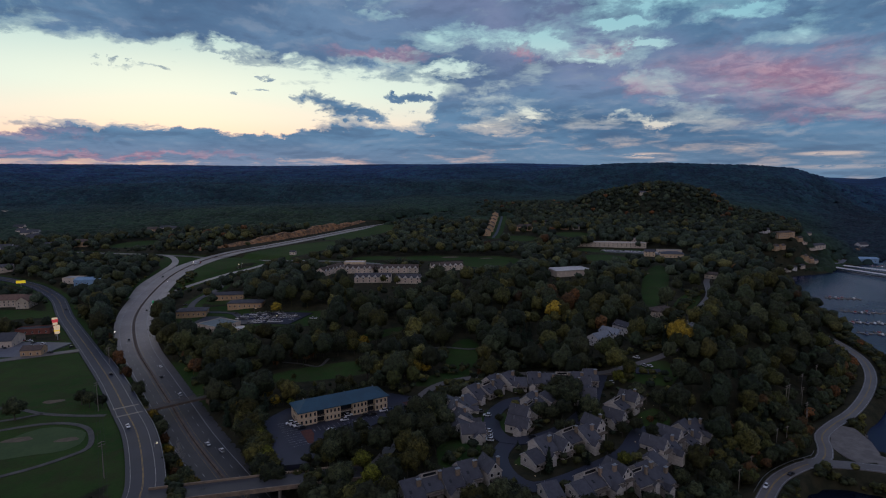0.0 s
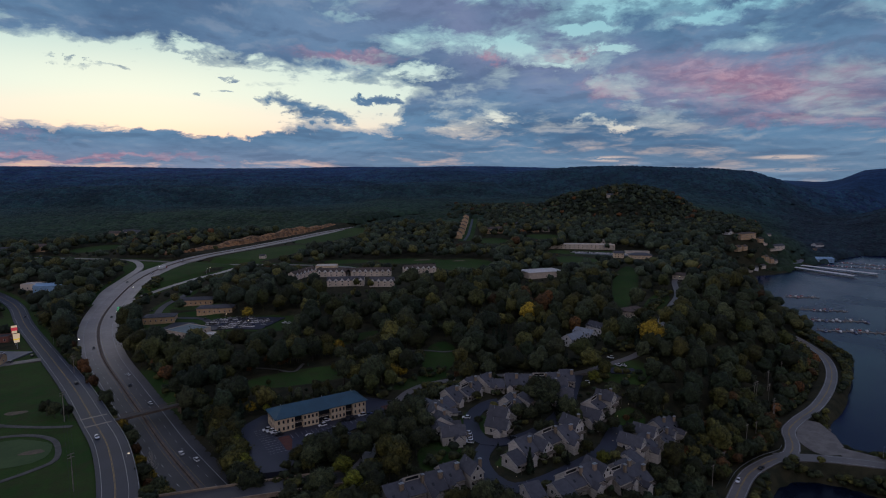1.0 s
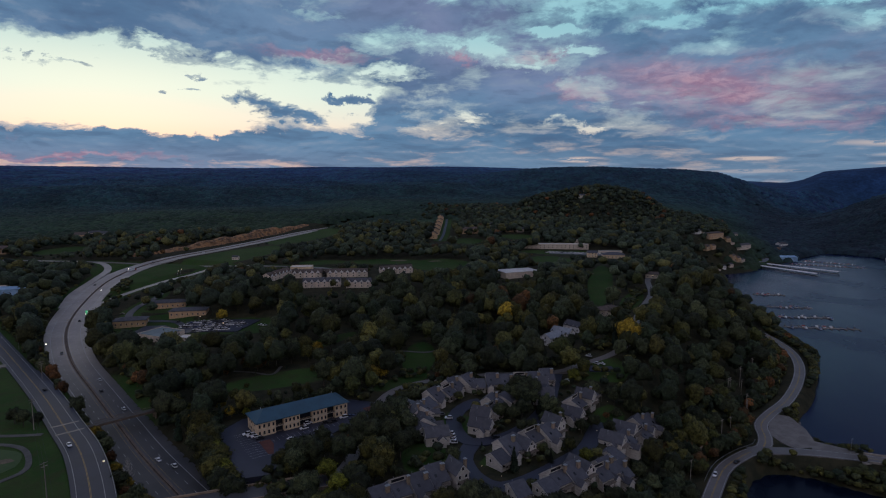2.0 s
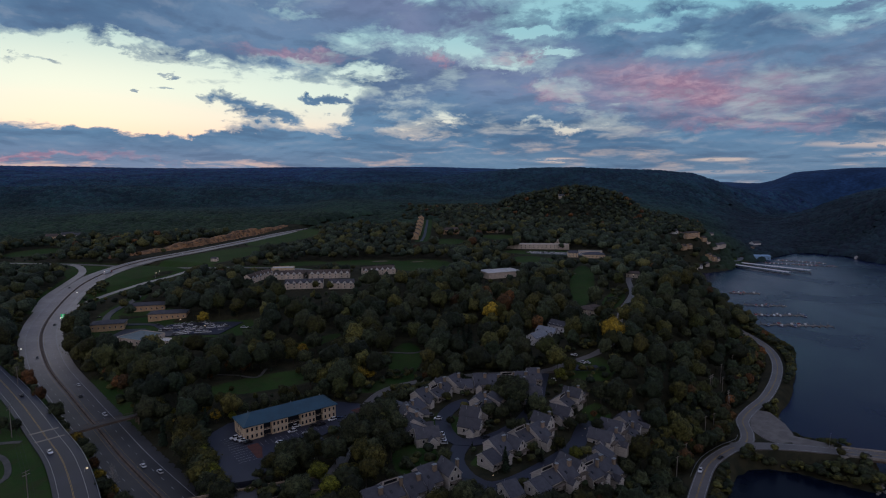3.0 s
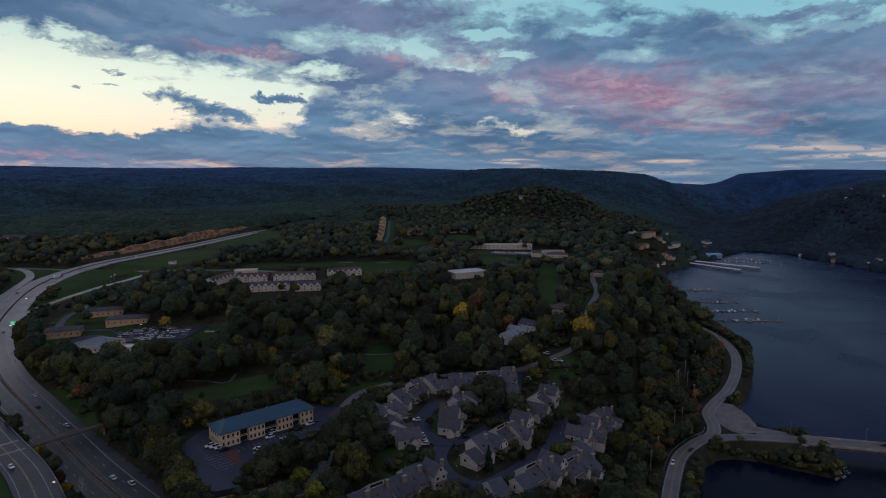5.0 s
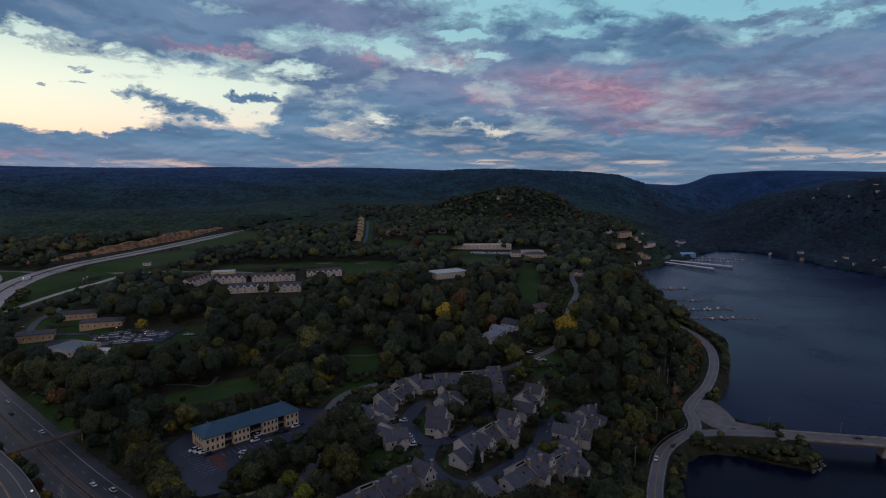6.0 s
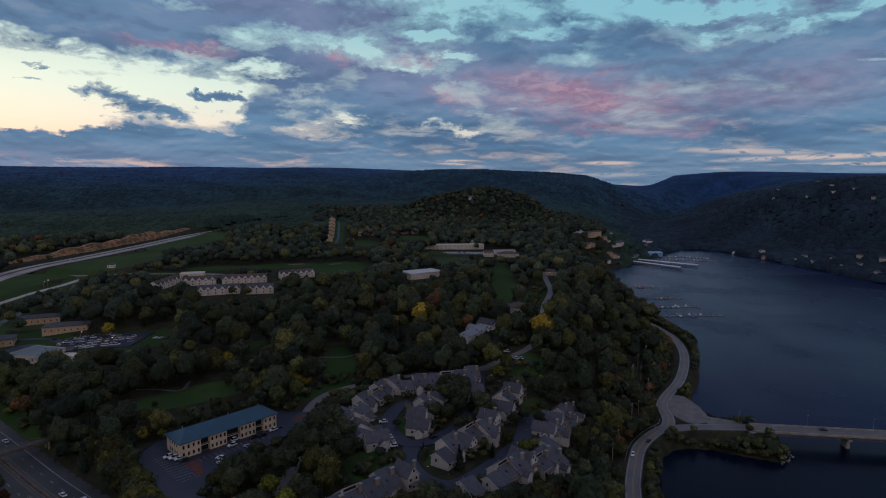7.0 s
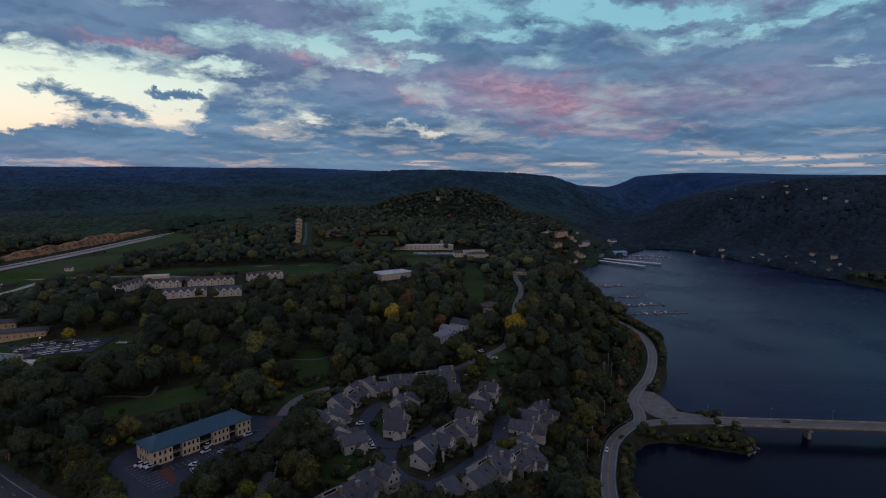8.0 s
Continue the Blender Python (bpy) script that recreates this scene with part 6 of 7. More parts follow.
def boat(m, long_=7.0, cover=None):
    ob = empty("boat", m, "small white motor boat moored at a dock", "boat", "moored boats")
    a, w_ = long_ / 2, long_ * 0.17
    v = [(-w_, -a, 0.75), (w_, -a, 0.75), (w_, a * 0.3, 0.8), (0, a, 1.0), (-w_, a * 0.3, 0.8), (-w_ * 0.7, -a, -0.3), (w_ * 0.7, -a, -0.3), (w_ * 0.6, a * 0.3, -0.3), (0, a * 0.75, -0.2), (-w_ * 0.6, a * 0.3, -0.3)]
    part("hull", Shape().add(v, [(0, 1, 2, 3, 4)] + [(i, 5 + i, 5 + (i + 1) % 5, (i + 1) % 5) for i in range(5)]).mesh("hull", WHITE_PAINT), ob)
    part("canopy", Shape().prism([(-a * 0.6, 0.75), (a * 0.25, 0.8), (0.0, 1.9), (-a * 0.6, 2.0)], -w_ * 0.75, w_ * 0.75).mesh("canopy", cover or CAR_PAINTS[3]), ob)
    return ob


def dock(p, q, boats, k0=0):
    p, q = np.array(p, float), np.array(q, float)
    L_ = float(np.hypot(*(q - p)))
    turn = math.degrees(math.atan2(q[1] - p[1], q[0] - p[0]))
    ob = empty("floating_dock", pose(p[0], p[1], 0, 0, 0, turn), "long grey floating dock with finger piers", "dock", "floating docks")
    part("walkway", Shape().box(0, -1.1, -0.2, L_, 1.1, 0.55).mesh("walkway", CONCRETE), ob)
    for s in np.arange(4, L_, 7.0):
        part("finger", Shape().box(s - 0.45, -8, -0.2, s + 0.45, -1.12, 0.5).box(s - 0.45, 1.12, -0.2, s + 0.45, 8, 0.5).mesh("finger", WOOD), ob)
        part("mooring_post", Shape().tube(s, 8.2, -4, 2.6, 0.18, 0.15, 6).mesh("mooring_post", POLE_WOOD), ob)
    M = pose(p[0], p[1], 0, 0, 0, turn)
    for i, s in enumerate(np.arange(7.5, L_ - 2, 7.0)):
        for side in (-1, 1):
            if rnd.random() < boats:
                m = M @ pose(s, side * 5.2, 0, 0, 0, 0 if side > 0 else 180)
                if BOATS and len(BOATS) > 2:
                    copy_thing(BOATS[rnd.randrange(3)], m)
                else:
                    BOATS.append(boat(m, (7.5, 6.5, 8.5)[len(BOATS)], (CAR_PAINTS[3], CAR_PAINTS[0], CAR_PAINTS[4])[len(BOATS)]))


BOATS = []
dock((428, 584), (500, 562), 0.5)
dock((447, 631), (511, 613), 0.55)
dock((478, 683), (527, 665), 0.4)
dock((510, 759), (551, 748), 0.3)


def covered_dock(p, q):
    p, q = np.array(p, float), np.array(q, float)
    L_ = float(np.hypot(*(q - p)))
    turn = math.degrees(math.atan2(q[1] - p[1], q[0] - p[0]))
    ob = empty("covered_dock", pose(p[0], p[1], 0, 0, 0, turn), "long covered boat dock under a white metal roof", "dock", "covered docks")
    part("walkway", Shape().box(0, -1.2, -0.2, L_, 1.2, 0.6).mesh("walkway", CONCRETE), ob)
    part("roof", gable_roof(L_, 11.5, 3.9, 4.9, 0, 0.4).mesh("roof", WHITE_PAINT), ob, "white metal roof", pose(L_ / 2, 0, 0))
    for s in np.arange(0.5, L_, 9.0):
        for y in (-5.4, 5.4):
            part("post", Shape().box(s - 0.12, y - 0.12, -3, s + 0.12, y + 0.12, 4.0).mesh("post", STEEL), ob)


covered_dock((684, 1010), (721, 898))
covered_dock((716, 1020), (774, 914))
dock((772, 1040), (876, 968), 0.75)
dock((826, 1073), (888, 1009), 0.75)

# ---- paths and shore


def path(name, pts, half, mat, label):
    line = smooth_line([(x, y, 0) for x, y in pts], 3.0)
    line[:, 2] = ground(line[:, 0].copy(), line[:, 1].copy()) + 0.25
    return tagged(new(name, ribbon(Shape(), line, -half, half, 0, 0.5).mesh(name, mat)), label, "path", kind="structure")


path("pavement_cart_path", [(-300, 326), (-262, 321), (-243, 318), (-226, 312), (-205, 309), (-189, 309)], 1.4, PATH, "pale concrete golf cart path")
path("pavement_ring_path", [(-262, 272), (-240, 286), (-222, 296), (-206, 299), (-191, 294), (-181, 283), (-175, 270), (-179, 261), (-188, 250), (-200, 240)], 1.3, PATH, "pale concrete golf cart path curling round a green")
path("pavement_branch_path", [(-226, 312), (-240, 303), (-262, 296), (-290, 292)], 1.2, PATH, "pale concrete golf cart path")
path("pavement_fairway_path", [(-152, 411), (-138, 426), (-128, 437), (-112, 448)], 1.5, PATH, "pale golf cart path between trees")
path("pavement_tee_path", [(-134, 399), (-120, 403), (-104, 400), (-88, 393), (-84, 409)], 1.0, PATH, "narrow grey golf cart path beside the fairway")
path("pavement_north_path", [(-20, 425), (0, 432), (22, 428), (40, 440)], 1.2, PATH, "pale golf cart path between trees")


def draped(name, cx, cy, rx, ry, turn, mat, label, lift):
    """A mown or sandy patch laid over the ground, with an uneven rim."""
    v, f, n = [(cx, cy)], [], 22
    for ring in (0.45, 0.8, 1.0):
        for i in range(n):
            a = 2 * math.pi * i / n
            k = ring * (1 + 0.09 * math.sin(3 * a + cx) + 0.05 * math.sin(5 * a + cy))
            u, w_ = rx * k * math.cos(a), ry * k * math.sin(a)
            c, q = math.cos(radians(turn)), math.sin(radians(turn))
            v.append((cx + u * c - w_ * q, cy + u * q + w_ * c))
    f = [(0, 1 + i, 1 + (i + 1) % n) for i in range(n)] + [(1 + r_ * n + i, 1 + (r_ + 1) * n + i, 1 + (r_ + 1) * n + (i + 1) % n, 1 + r_ * n + (i + 1) % n) for r_ in range(2) for i in range(n)]
    z = ground(np.array([p_[0] for p_ in v]), np.array([p_[1] for p_ in v]))
    return tagged(new(name, make_mesh(name, [(x, y, h + lift) for (x, y), h in zip(v, z)], f, mat, True)), label, name.replace("_", " "), "golf course")


draped("putting_green", -204, 276, 22, 17, 20, GREEN_TURF, "smooth light green mown putting green", 0.10)
for x, y, a, b in ((-216, 279, 7, 3.0), (-191, 279, 5.5, 2.6), (-232, 330, 6, 3)):
    draped("sand_bunker", x, y, a, b, 15, SAND, "dull tan sand bunker beside the green", 0.18)
for x, y, a, b in ((10, 800, 12, 5), (232, 662, 8, 5), (60, 790, 9, 4)):
    draped("sand_bunker", x, y, a, b, 5, SAND, "pale sand bunker on the far fairway", 0.35)

draped("earth_bank", 637, 997, 22, 5, 32, BANK_EARTH, "bare tan earth bank above the marina", 0.6)
draped("parking_ground", 728, 1052, 30, 6, 32, GREY_LOT, "pale worn parking ground beside the marina", 0.6)


def gravel_apron():
    """The gravel lay-by between the road and the lake."""
    line = smooth_line([(247, 342, 6.9), (238, 325, 6.92), (231, 310, 6.93), (232, 299, 6.94), (243, 290.5, 7.7), (252, 285, 8.0)], 3.0)
    return tagged(new("pavement_gravel", ribbon(Shape(), line, -np.interp(line[:, 1], [285, 291, 300, 312, 325, 342], [3, 6, 12, 13, 12, 6]), np.interp(line[:, 1], [285, 291, 300, 312, 325, 342], [3, 6, 9, 10, 8, 4]), 0, 3.0).mesh("pavement_gravel", GRAVEL)), "pale gravel lay-by above the lake shore", "lay-by", kind="structure")


gravel_apron()
GUARD = LAKE_DRIVE[(LAKE_DRIVE[:, 1] > 262) & (LAKE_DRIVE[:, 1] < 306) & (LAKE_DRIVE[:, 0] < 214)]
gr = empty("guard_rail", pose(0, 0, 0), "galvanised steel guard rail along the lakeside bend", "guard rail")
part("rail", ribbon(Shape(), GUARD, -5.5, -5.4, 0.75, 0.32).mesh("rail", STEEL), gr)
gside, _ = frames_of(GUARD)
for p, s_ in zip(GUARD[::1], gside[::1]):
    part("post", Shape().box(-0.08, -0.08, -0.8, 0.08, 0.08, 0.72).mesh("post", STEEL), gr, at=pose(p[0] - s_[0] * 5.6, p[1] - s_[1] * 5.6, p[2]))


def rock_mesh(seed):
    r = random.Random(seed)
    bm = bmesh.new()
    bmesh.ops.create_icosphere(bm, subdivisions=1, radius=1.0)
    for v in bm.verts:
        v.co *= r.uniform(0.7, 1.2)
        v.co.z *= 0.7
    me = bpy.data.meshes.new("boulder")
    bm.to_mesh(me)
    bm.free()
    me.materials.append(RIPRAP)
    return me


ROCKS = [rock_mesh(i) for i in range(5)]
bank = empty("riprap_bank", pose(0, 0, 0), "grey boulder riprap along the lake edge", "riprap")
edge_pts = smooth_line([(270, 355, 0), (257.5, 338, 0), (249.5, 325, 0), (246.5, 315, 0), (249.5, 308, 0), (260, 299, 0), (261, 287, 0), (253.5, 271, 0), (261, 259, 0), (246, 248, 0)], 2.0)
for i, p in enumerate(edge_pts):
    for j in range(3):
        s_ = rnd.uniform(0.5, 1.2)
        part("boulder", ROCKS[rnd.randrange(5)], bank, at=pose(p[0] + rnd.uniform(-2, 2), p[1] + rnd.uniform(-2, 2), rnd.uniform(0.0, 1.1), rnd.uniform(0, 360), 0, rnd.uniform(0, 360)) @ Matrix.Scale(s_, 4))


def rock_cut():
    """The blasted bank above the highway: ledges and broken faces."""
    line = smooth_line([(-372, 872, 0), (-345, 905, 0), (-312, 950, 0), (-280, 1000, 0), (-248, 1060, 0), (-215, 1120, 0), (-180, 1180, 0), (-140, 1240, 0)], 3.0)
    side, _ = frames_of(line)
    rows_, prof = [], [(7, 0.0), (4.6, 1.4), (4.0, 3.4), (3.5, 5.6), (1.9, 6.1), (1.5, 8.2), (1.0, 10.2), (-1.2, 10.7), (-1.6, 12.4), (-2.4, 13.6), (-6, 14.2), (-12, 12)]
    r = random.Random(3)
    jag = [0.0] * len(prof)
    for i, (p, s) in enumerate(zip(line, side)):
        base = float(np.interp(p[1], HIGHWAY[:, 1], HIGHWAY[:, 2])) - 0.5
        k = float(np.interp(p[1], [872, 940, 1010, 1120, 1200, 1240], [0.25, 0.42, 0.62, 0.84, 0.55, 0.2])) + 0.10 * math.sin(p[1] / 17) + 0.08 * math.sin(p[1] / 6.1)
        cleft = r.uniform(-1.5, 1.5)
        jag = [0.45 * j + cleft + r.uniform(-0.6, 0.6) for j in jag]
        rows_.append([(p[0] + s[0] * (a + j), p[1] + s[1] * (a + j), base + h * k + r.uniform(-0.35, 0.35)) for (a, h), j in zip(prof, jag)])
    n = len(prof)
    v = [q for row in rows_ for q in row]
    f = [(i * n + j, i * n + j + 1, (i + 1) * n + j + 1, (i + 1) * n + j) for i in range(len(rows_) - 1) for j in range(n - 1)]
    return tagged(new("rock_face", make_mesh("rock_face", v, f, ROCK)), "ochre blasted rock cutting beside the highway", "rock face", kind="structure")


rock_cut()

# ---- trees and woods
tr = np.random.default_rng(11)
def ball(cuts):
    """Vertices and triangles of a unit ball."""
    bm = bmesh.new()
    bmesh.ops.create_icosphere(bm, subdivisions=cuts, radius=1.0)
    v, f = np.array([p.co[:] for p in bm.verts]), np.array([[p.index for p in q.verts] for q in bm.faces])
    bm.free()
    return v, f


BALLS = [ball(k) for k in (1, 2, 3, 4)]


def raw_mesh(name, pieces, mat, smooth=False):
    """One mesh from pieces of (vertices, faces of one size, tint for each vertex)."""
    vs, loops, starts, sizes, tints, n, l = [], [], [], [], [], 0, 0
    for v, f, t in pieces:
        vs.append(v)
        tints.append(np.broadcast_to(t, len(v)))
        loops.append((f + n).ravel())
        starts.append(l + np.arange(len(f)) * f.shape[1])
        n, l = n + len(v), l + f.size
    me = bpy.data.meshes.new(name)
    me.vertices.add(n)
    me.vertices.foreach_set("co", np.concatenate(vs).astype(np.float32).ravel())
    me.loops.add(l)
    me.loops.foreach_set("vertex_index", np.concatenate(loops).astype(np.int32))
    st = np.concatenate(starts).astype(np.int32)
    me.polygons.add(len(st))
    me.polygons.foreach_set("loop_start", st)
    if smooth:
        me.polygons.foreach_set("use_smooth", np.ones(len(st), bool))
    me.attributes.new("tint", "FLOAT", "POINT").data.foreach_set("value", np.concatenate(tints).astype(np.float32))
    me.materials.append(mat)
    me.update()
    me.validate()
    return me


def leaf_cards(centres, normals, size, shake=0.8):
    """Bent leaf sprays: one four-cornered card at each centre."""
    n = len(centres)
    nn = normals + tr.normal(0, shake, (n, 3))
    nn /= np.linalg.norm(nn, axis=1)[:, None]
    a = np.cross(nn, tr.normal(0, 1, (n, 3)))
    a /= np.linalg.norm(a, axis=1)[:, None]
    b = np.cross(nn, a)
    s = size * tr.uniform(0.6, 1.35, (n, 1))
    k = tr.uniform(0.55, 1.0, (n, 4, 1))
    v = np.stack([centres + s * (a * 0.9) * k[:, 0], centres + s * b * 0.7 * k[:, 1] + nn * s * 0.18, centres - s * a * 0.9 * k[:, 2], centres - s * b * 0.7 * k[:, 3] - nn * s * 0.1], 1).reshape(-1, 3)
    return v, np.arange(n * 4).reshape(n, 4)


def broad_crown(tall, wide, lobes, cards, card, fine=2):
    """A rounded crown with deep creases between its boughs, and leaf sprays all over it."""
    V, F = BALLS[fine]
    k = np.arange(lobes) + 0.5
    up = 1.0 - 1.75 * k / lobes
    ang = k * 2.39996 + tr.uniform(-0.5, 0.5, lobes)
    flat = np.sqrt(np.maximum(0.0, 1 - up * up))
    D = np.stack([flat * np.cos(ang), flat * np.sin(ang), up], -1) + tr.normal(0, 0.12, (lobes, 3))
    D /= np.linalg.norm(D, axis=1)[:, None]
    spread = 1.05 / math.sqrt(lobes) * tr.uniform(0.85, 1.3, lobes)
    rise = tr.uniform(0.24, 0.52, lobes)

    def reach(d):
        away = np.arccos(np.clip(d @ D.T, -1, 1)) / spread
        return 0.66 + (rise * np.sqrt(np.maximum(0.0, 1 - (away / 1.7) ** 2))).max(1)

    lean = np.array([*(tr.normal(0, 0.05, 2) * wide), tall * 0.60])
    half = np.array([wide / 2, wide / 2, tall * 0.41])
    r = reach(V) * tr.uniform(0.86, 1.10, len(V)) * (1 - 0.25 * np.maximum(0, -V[:, 2]))
    pieces = [(V * r[:, None] * half + lean, F, 0.0)]
    if cards:
        d = tr.normal(0, 1, (cards, 3))
        d[:, 2] = np.abs(d[:, 2]) * tr.choice([1, 1, 1, -0.6], cards)
        d /= np.linalg.norm(d, axis=1)[:, None]
        p = d * (reach(d) * tr.uniform(0.96, 1.16, cards))[:, None] * half + lean
        pieces.append((*leaf_cards(p, d / half * wide, card, 0.75), 0.0))
    return pieces, D[up > -0.3] * half * 0.8 + lean


def fir_crown(tall, wide, cards, card):
    u = tr.uniform(0, 1, cards) ** 0.75
    h = tall * (0.12 + 0.88 * (1 - u) ** 1.0)
    r = wide / 2 * u * (0.8 + 0.25 * np.sin(h * 4.5)) * tr.uniform(0.6, 1.05, cards)
    a = tr.uniform(0, 2 * math.pi, cards)
    p = np.stack([r * np.cos(a), r * np.sin(a), h], -1)
    d = np.stack([np.cos(a), np.sin(a), np.full(cards, 0.9)], -1)
    cone = np.concatenate([np.stack([wide * 0.34 * np.cos(np.arange(7) * 0.9), wide * 0.34 * np.sin(np.arange(7) * 0.9), np.full(7, tall * 0.14)], -1), [[0, 0, tall * 0.93]]])
    return [(*leaf_cards(p, d, card), 0.0), (cone, np.array([[i, (i + 1) % 7, 7] for i in range(7)]), 0.0)]


def trunk_mesh(tall, limbs):
    s = Shape().tube(0, 0, -1.0, tall * 0.28, tall * 0.028, tall * 0.019, 7).tube(0, 0, tall * 0.28, tall * 0.75, tall * 0.019, tall * 0.006, 7)
    for c in limbs[:7]:
        s.rod((0, 0, tall * 0.26), tuple(c * np.array([0.85, 0.85, 0.92])), tall * 0.006, 5)
    return s.mesh("trunk", BARK)


TREE_WORDS = {"dark": "tall deep green broadleaf tree", "olive": "broadleaf tree with olive leaves turning yellow", "gold": "autumn tree with golden yellow leaves", "rust": "autumn tree with rust-red leaves",
              "lime": "small tree with bright lime-yellow leaves", "fir": "dark conifer with a narrow pointed crown"}
LEAVES = {"dark": LEAF_DARK, "olive": LEAF_OLIVE, "gold": LEAF_GOLD, "rust": LEAF_RUST, "lime": LEAF_LIME, "fir": LEAF_FIR}
KINDS = []
for sort, count in (("dark", 5), ("olive", 3), ("gold", 1), ("rust", 1), ("lime", 1), ("fir", 2)):
    for i in range(count):
        tall = {"dark": 15, "olive": 13.5, "gold": 13, "rust": 10, "lime": 10, "fir": 14}[sort] * tr.uniform(0.92, 1.08)
        if sort == "fir":
            pieces, limbs = fir_crown(tall, tall * 0.46, 420, 0.8), []
        else:
            pieces, limbs = broad_crown(tall, tall * tr.uniform(0.74, 0.92), 26 + 3 * i, 1000, 0.52, 2)
        KINDS.append((sort, raw_mesh("crown", pieces, LEAVES[sort], True), trunk_mesh(tall, limbs)))


def tree(k, x, y, size, turn):
    sort, crown, trunk = KINDS[k]
    ob = empty("tree", pose(x, y, height(x, y) - 0.2, 0, 0, turn), TREE_WORDS[sort], "tree", "trees")
    ob.scale = (size, size, size * tr.uniform(0.9, 1.12))
    part("trunk", trunk, ob)
    part("crown", crown, ob)


SITES += [(-70, 298), (-45, 312), (-30, 322), (-85, 292), (-60, 308), (130, 655), (150, 664), (170, 672), (220, 892), (245, 888), (285, 880), (300, 876), (340, 850), (325, 858), (-470, 580), (-440, 576), (-425, 570), (-450, 681), (-430, 681),
          (-380, 462), (-356, 466), (-362, 497), (-336, 495), (-235, 600), (-218, 601), (-188, 567), (-206, 567), (-250, 543), (-232, 546)]
SITES += [(236 + 11 * i, 826 - 3 * i) for i in range(6)]
SITES += [(300 + 8 * i, 800 - 2 * i) for i in range(6)] + [(286 + 9 * i, 790 - 2 * i) for i in range(5)] + [(316 + 8 * i, 840 - 2 * i) for i in range(4)]
SITES += [(214 + 10.5 * i, 893 - 2.0 * i) for i in range(10)] + [(312 + 8 * i, 862 - 1.5 * i) for i in range(5)]
SITES += [(150 + 7 * i * 0.93 - 6 * j * 0.37, 664 + 7 * i * 0.37 + 6 * j * 0.93) for i in range(-3, 4) for j in (0, 1)] + [(-12 + 7 * i, 703 + 1.5 * i) for i in range(7)] + [(-150 + 6 * i, 664 + 11 * i) for i in range(5)] + [(-100 + 9 * i, 630) for i in range(9)] + [(-108 + 9 * i, 682 + 0.4 * i) for i in range(13)]
SITE_XY = np.array(SITES)


EYE_XY, EYE_Z = np.array([-20.0, 5.0]), 160.0
OPEN_ROADS = [(HIGHWAY, 16.2), (ARTERIAL, 7.0), (LAKE_DRIVE, 5.2), (CROSS_ROAD, 5.0), (EXIT_RAMP, 4.2), (ENTRY_RAMP, 3.6), (LOOP_ROAD, 4.2), (SOUTH_LANE, 4.2), (OFFICE_LOT, 20.0), (PLAZA_LOT, 20.0),
              (SCHOOL_LOT, 14.0), (SCHOOL_ROAD, 17.0), (UPPER_LOT, 7.0), (HILL_ROAD[HILL_ROAD[:, 0] < 25], 2.6), (HILL_ROAD[(HILL_ROAD[:, 1] > 550) & (HILL_ROAD[:, 1] < 605)], 3.0)]


def is_open(x, y, extra=0.0):
    """Grass, paving and plots that lie open to the sky."""
    g = np.zeros(len(x))
    for row in LAWNS:
        g = np.maximum(g, pool(x, y, *row))
    o = (g > 0.5) | inside(x, y, [(-99, 293), (-89, 313), (-57, 330), (-40, 300), (-62, 286), (-66, 262), (-73, 252)])
    for line, half in OPEN_ROADS:
        lo, hi = line.min(0) - half - 20, line.max(0) + half + 20
        k = np.where((x > lo[0]) & (x < hi[0]) & (y > lo[1]) & (y < hi[1]) & ~o)[0]
        if len(k):
            o[k] |= line_distance(x[k], y[k], [tuple(p) for p in line[::3]] + [tuple(line[-1])]) < half + 1.0
    k = np.where(~o & (np.hypot(x, y) < 2300))[0]
    for i in range(0, len(k), 400):
        j = k[i:i + 400]
        d = np.hypot(x[j][:, None] - SITE_XY[None, :, 0], y[j][:, None] - SITE_XY[None, :, 1]).min(1)
        o[j] |= d < np.where(np.hypot(x[j], y[j]) > 930, np.where(x[j] > 900, 6.0, np.where(x[j] > 500, 7.0, 4.5)), 7.0) + extra
    return o


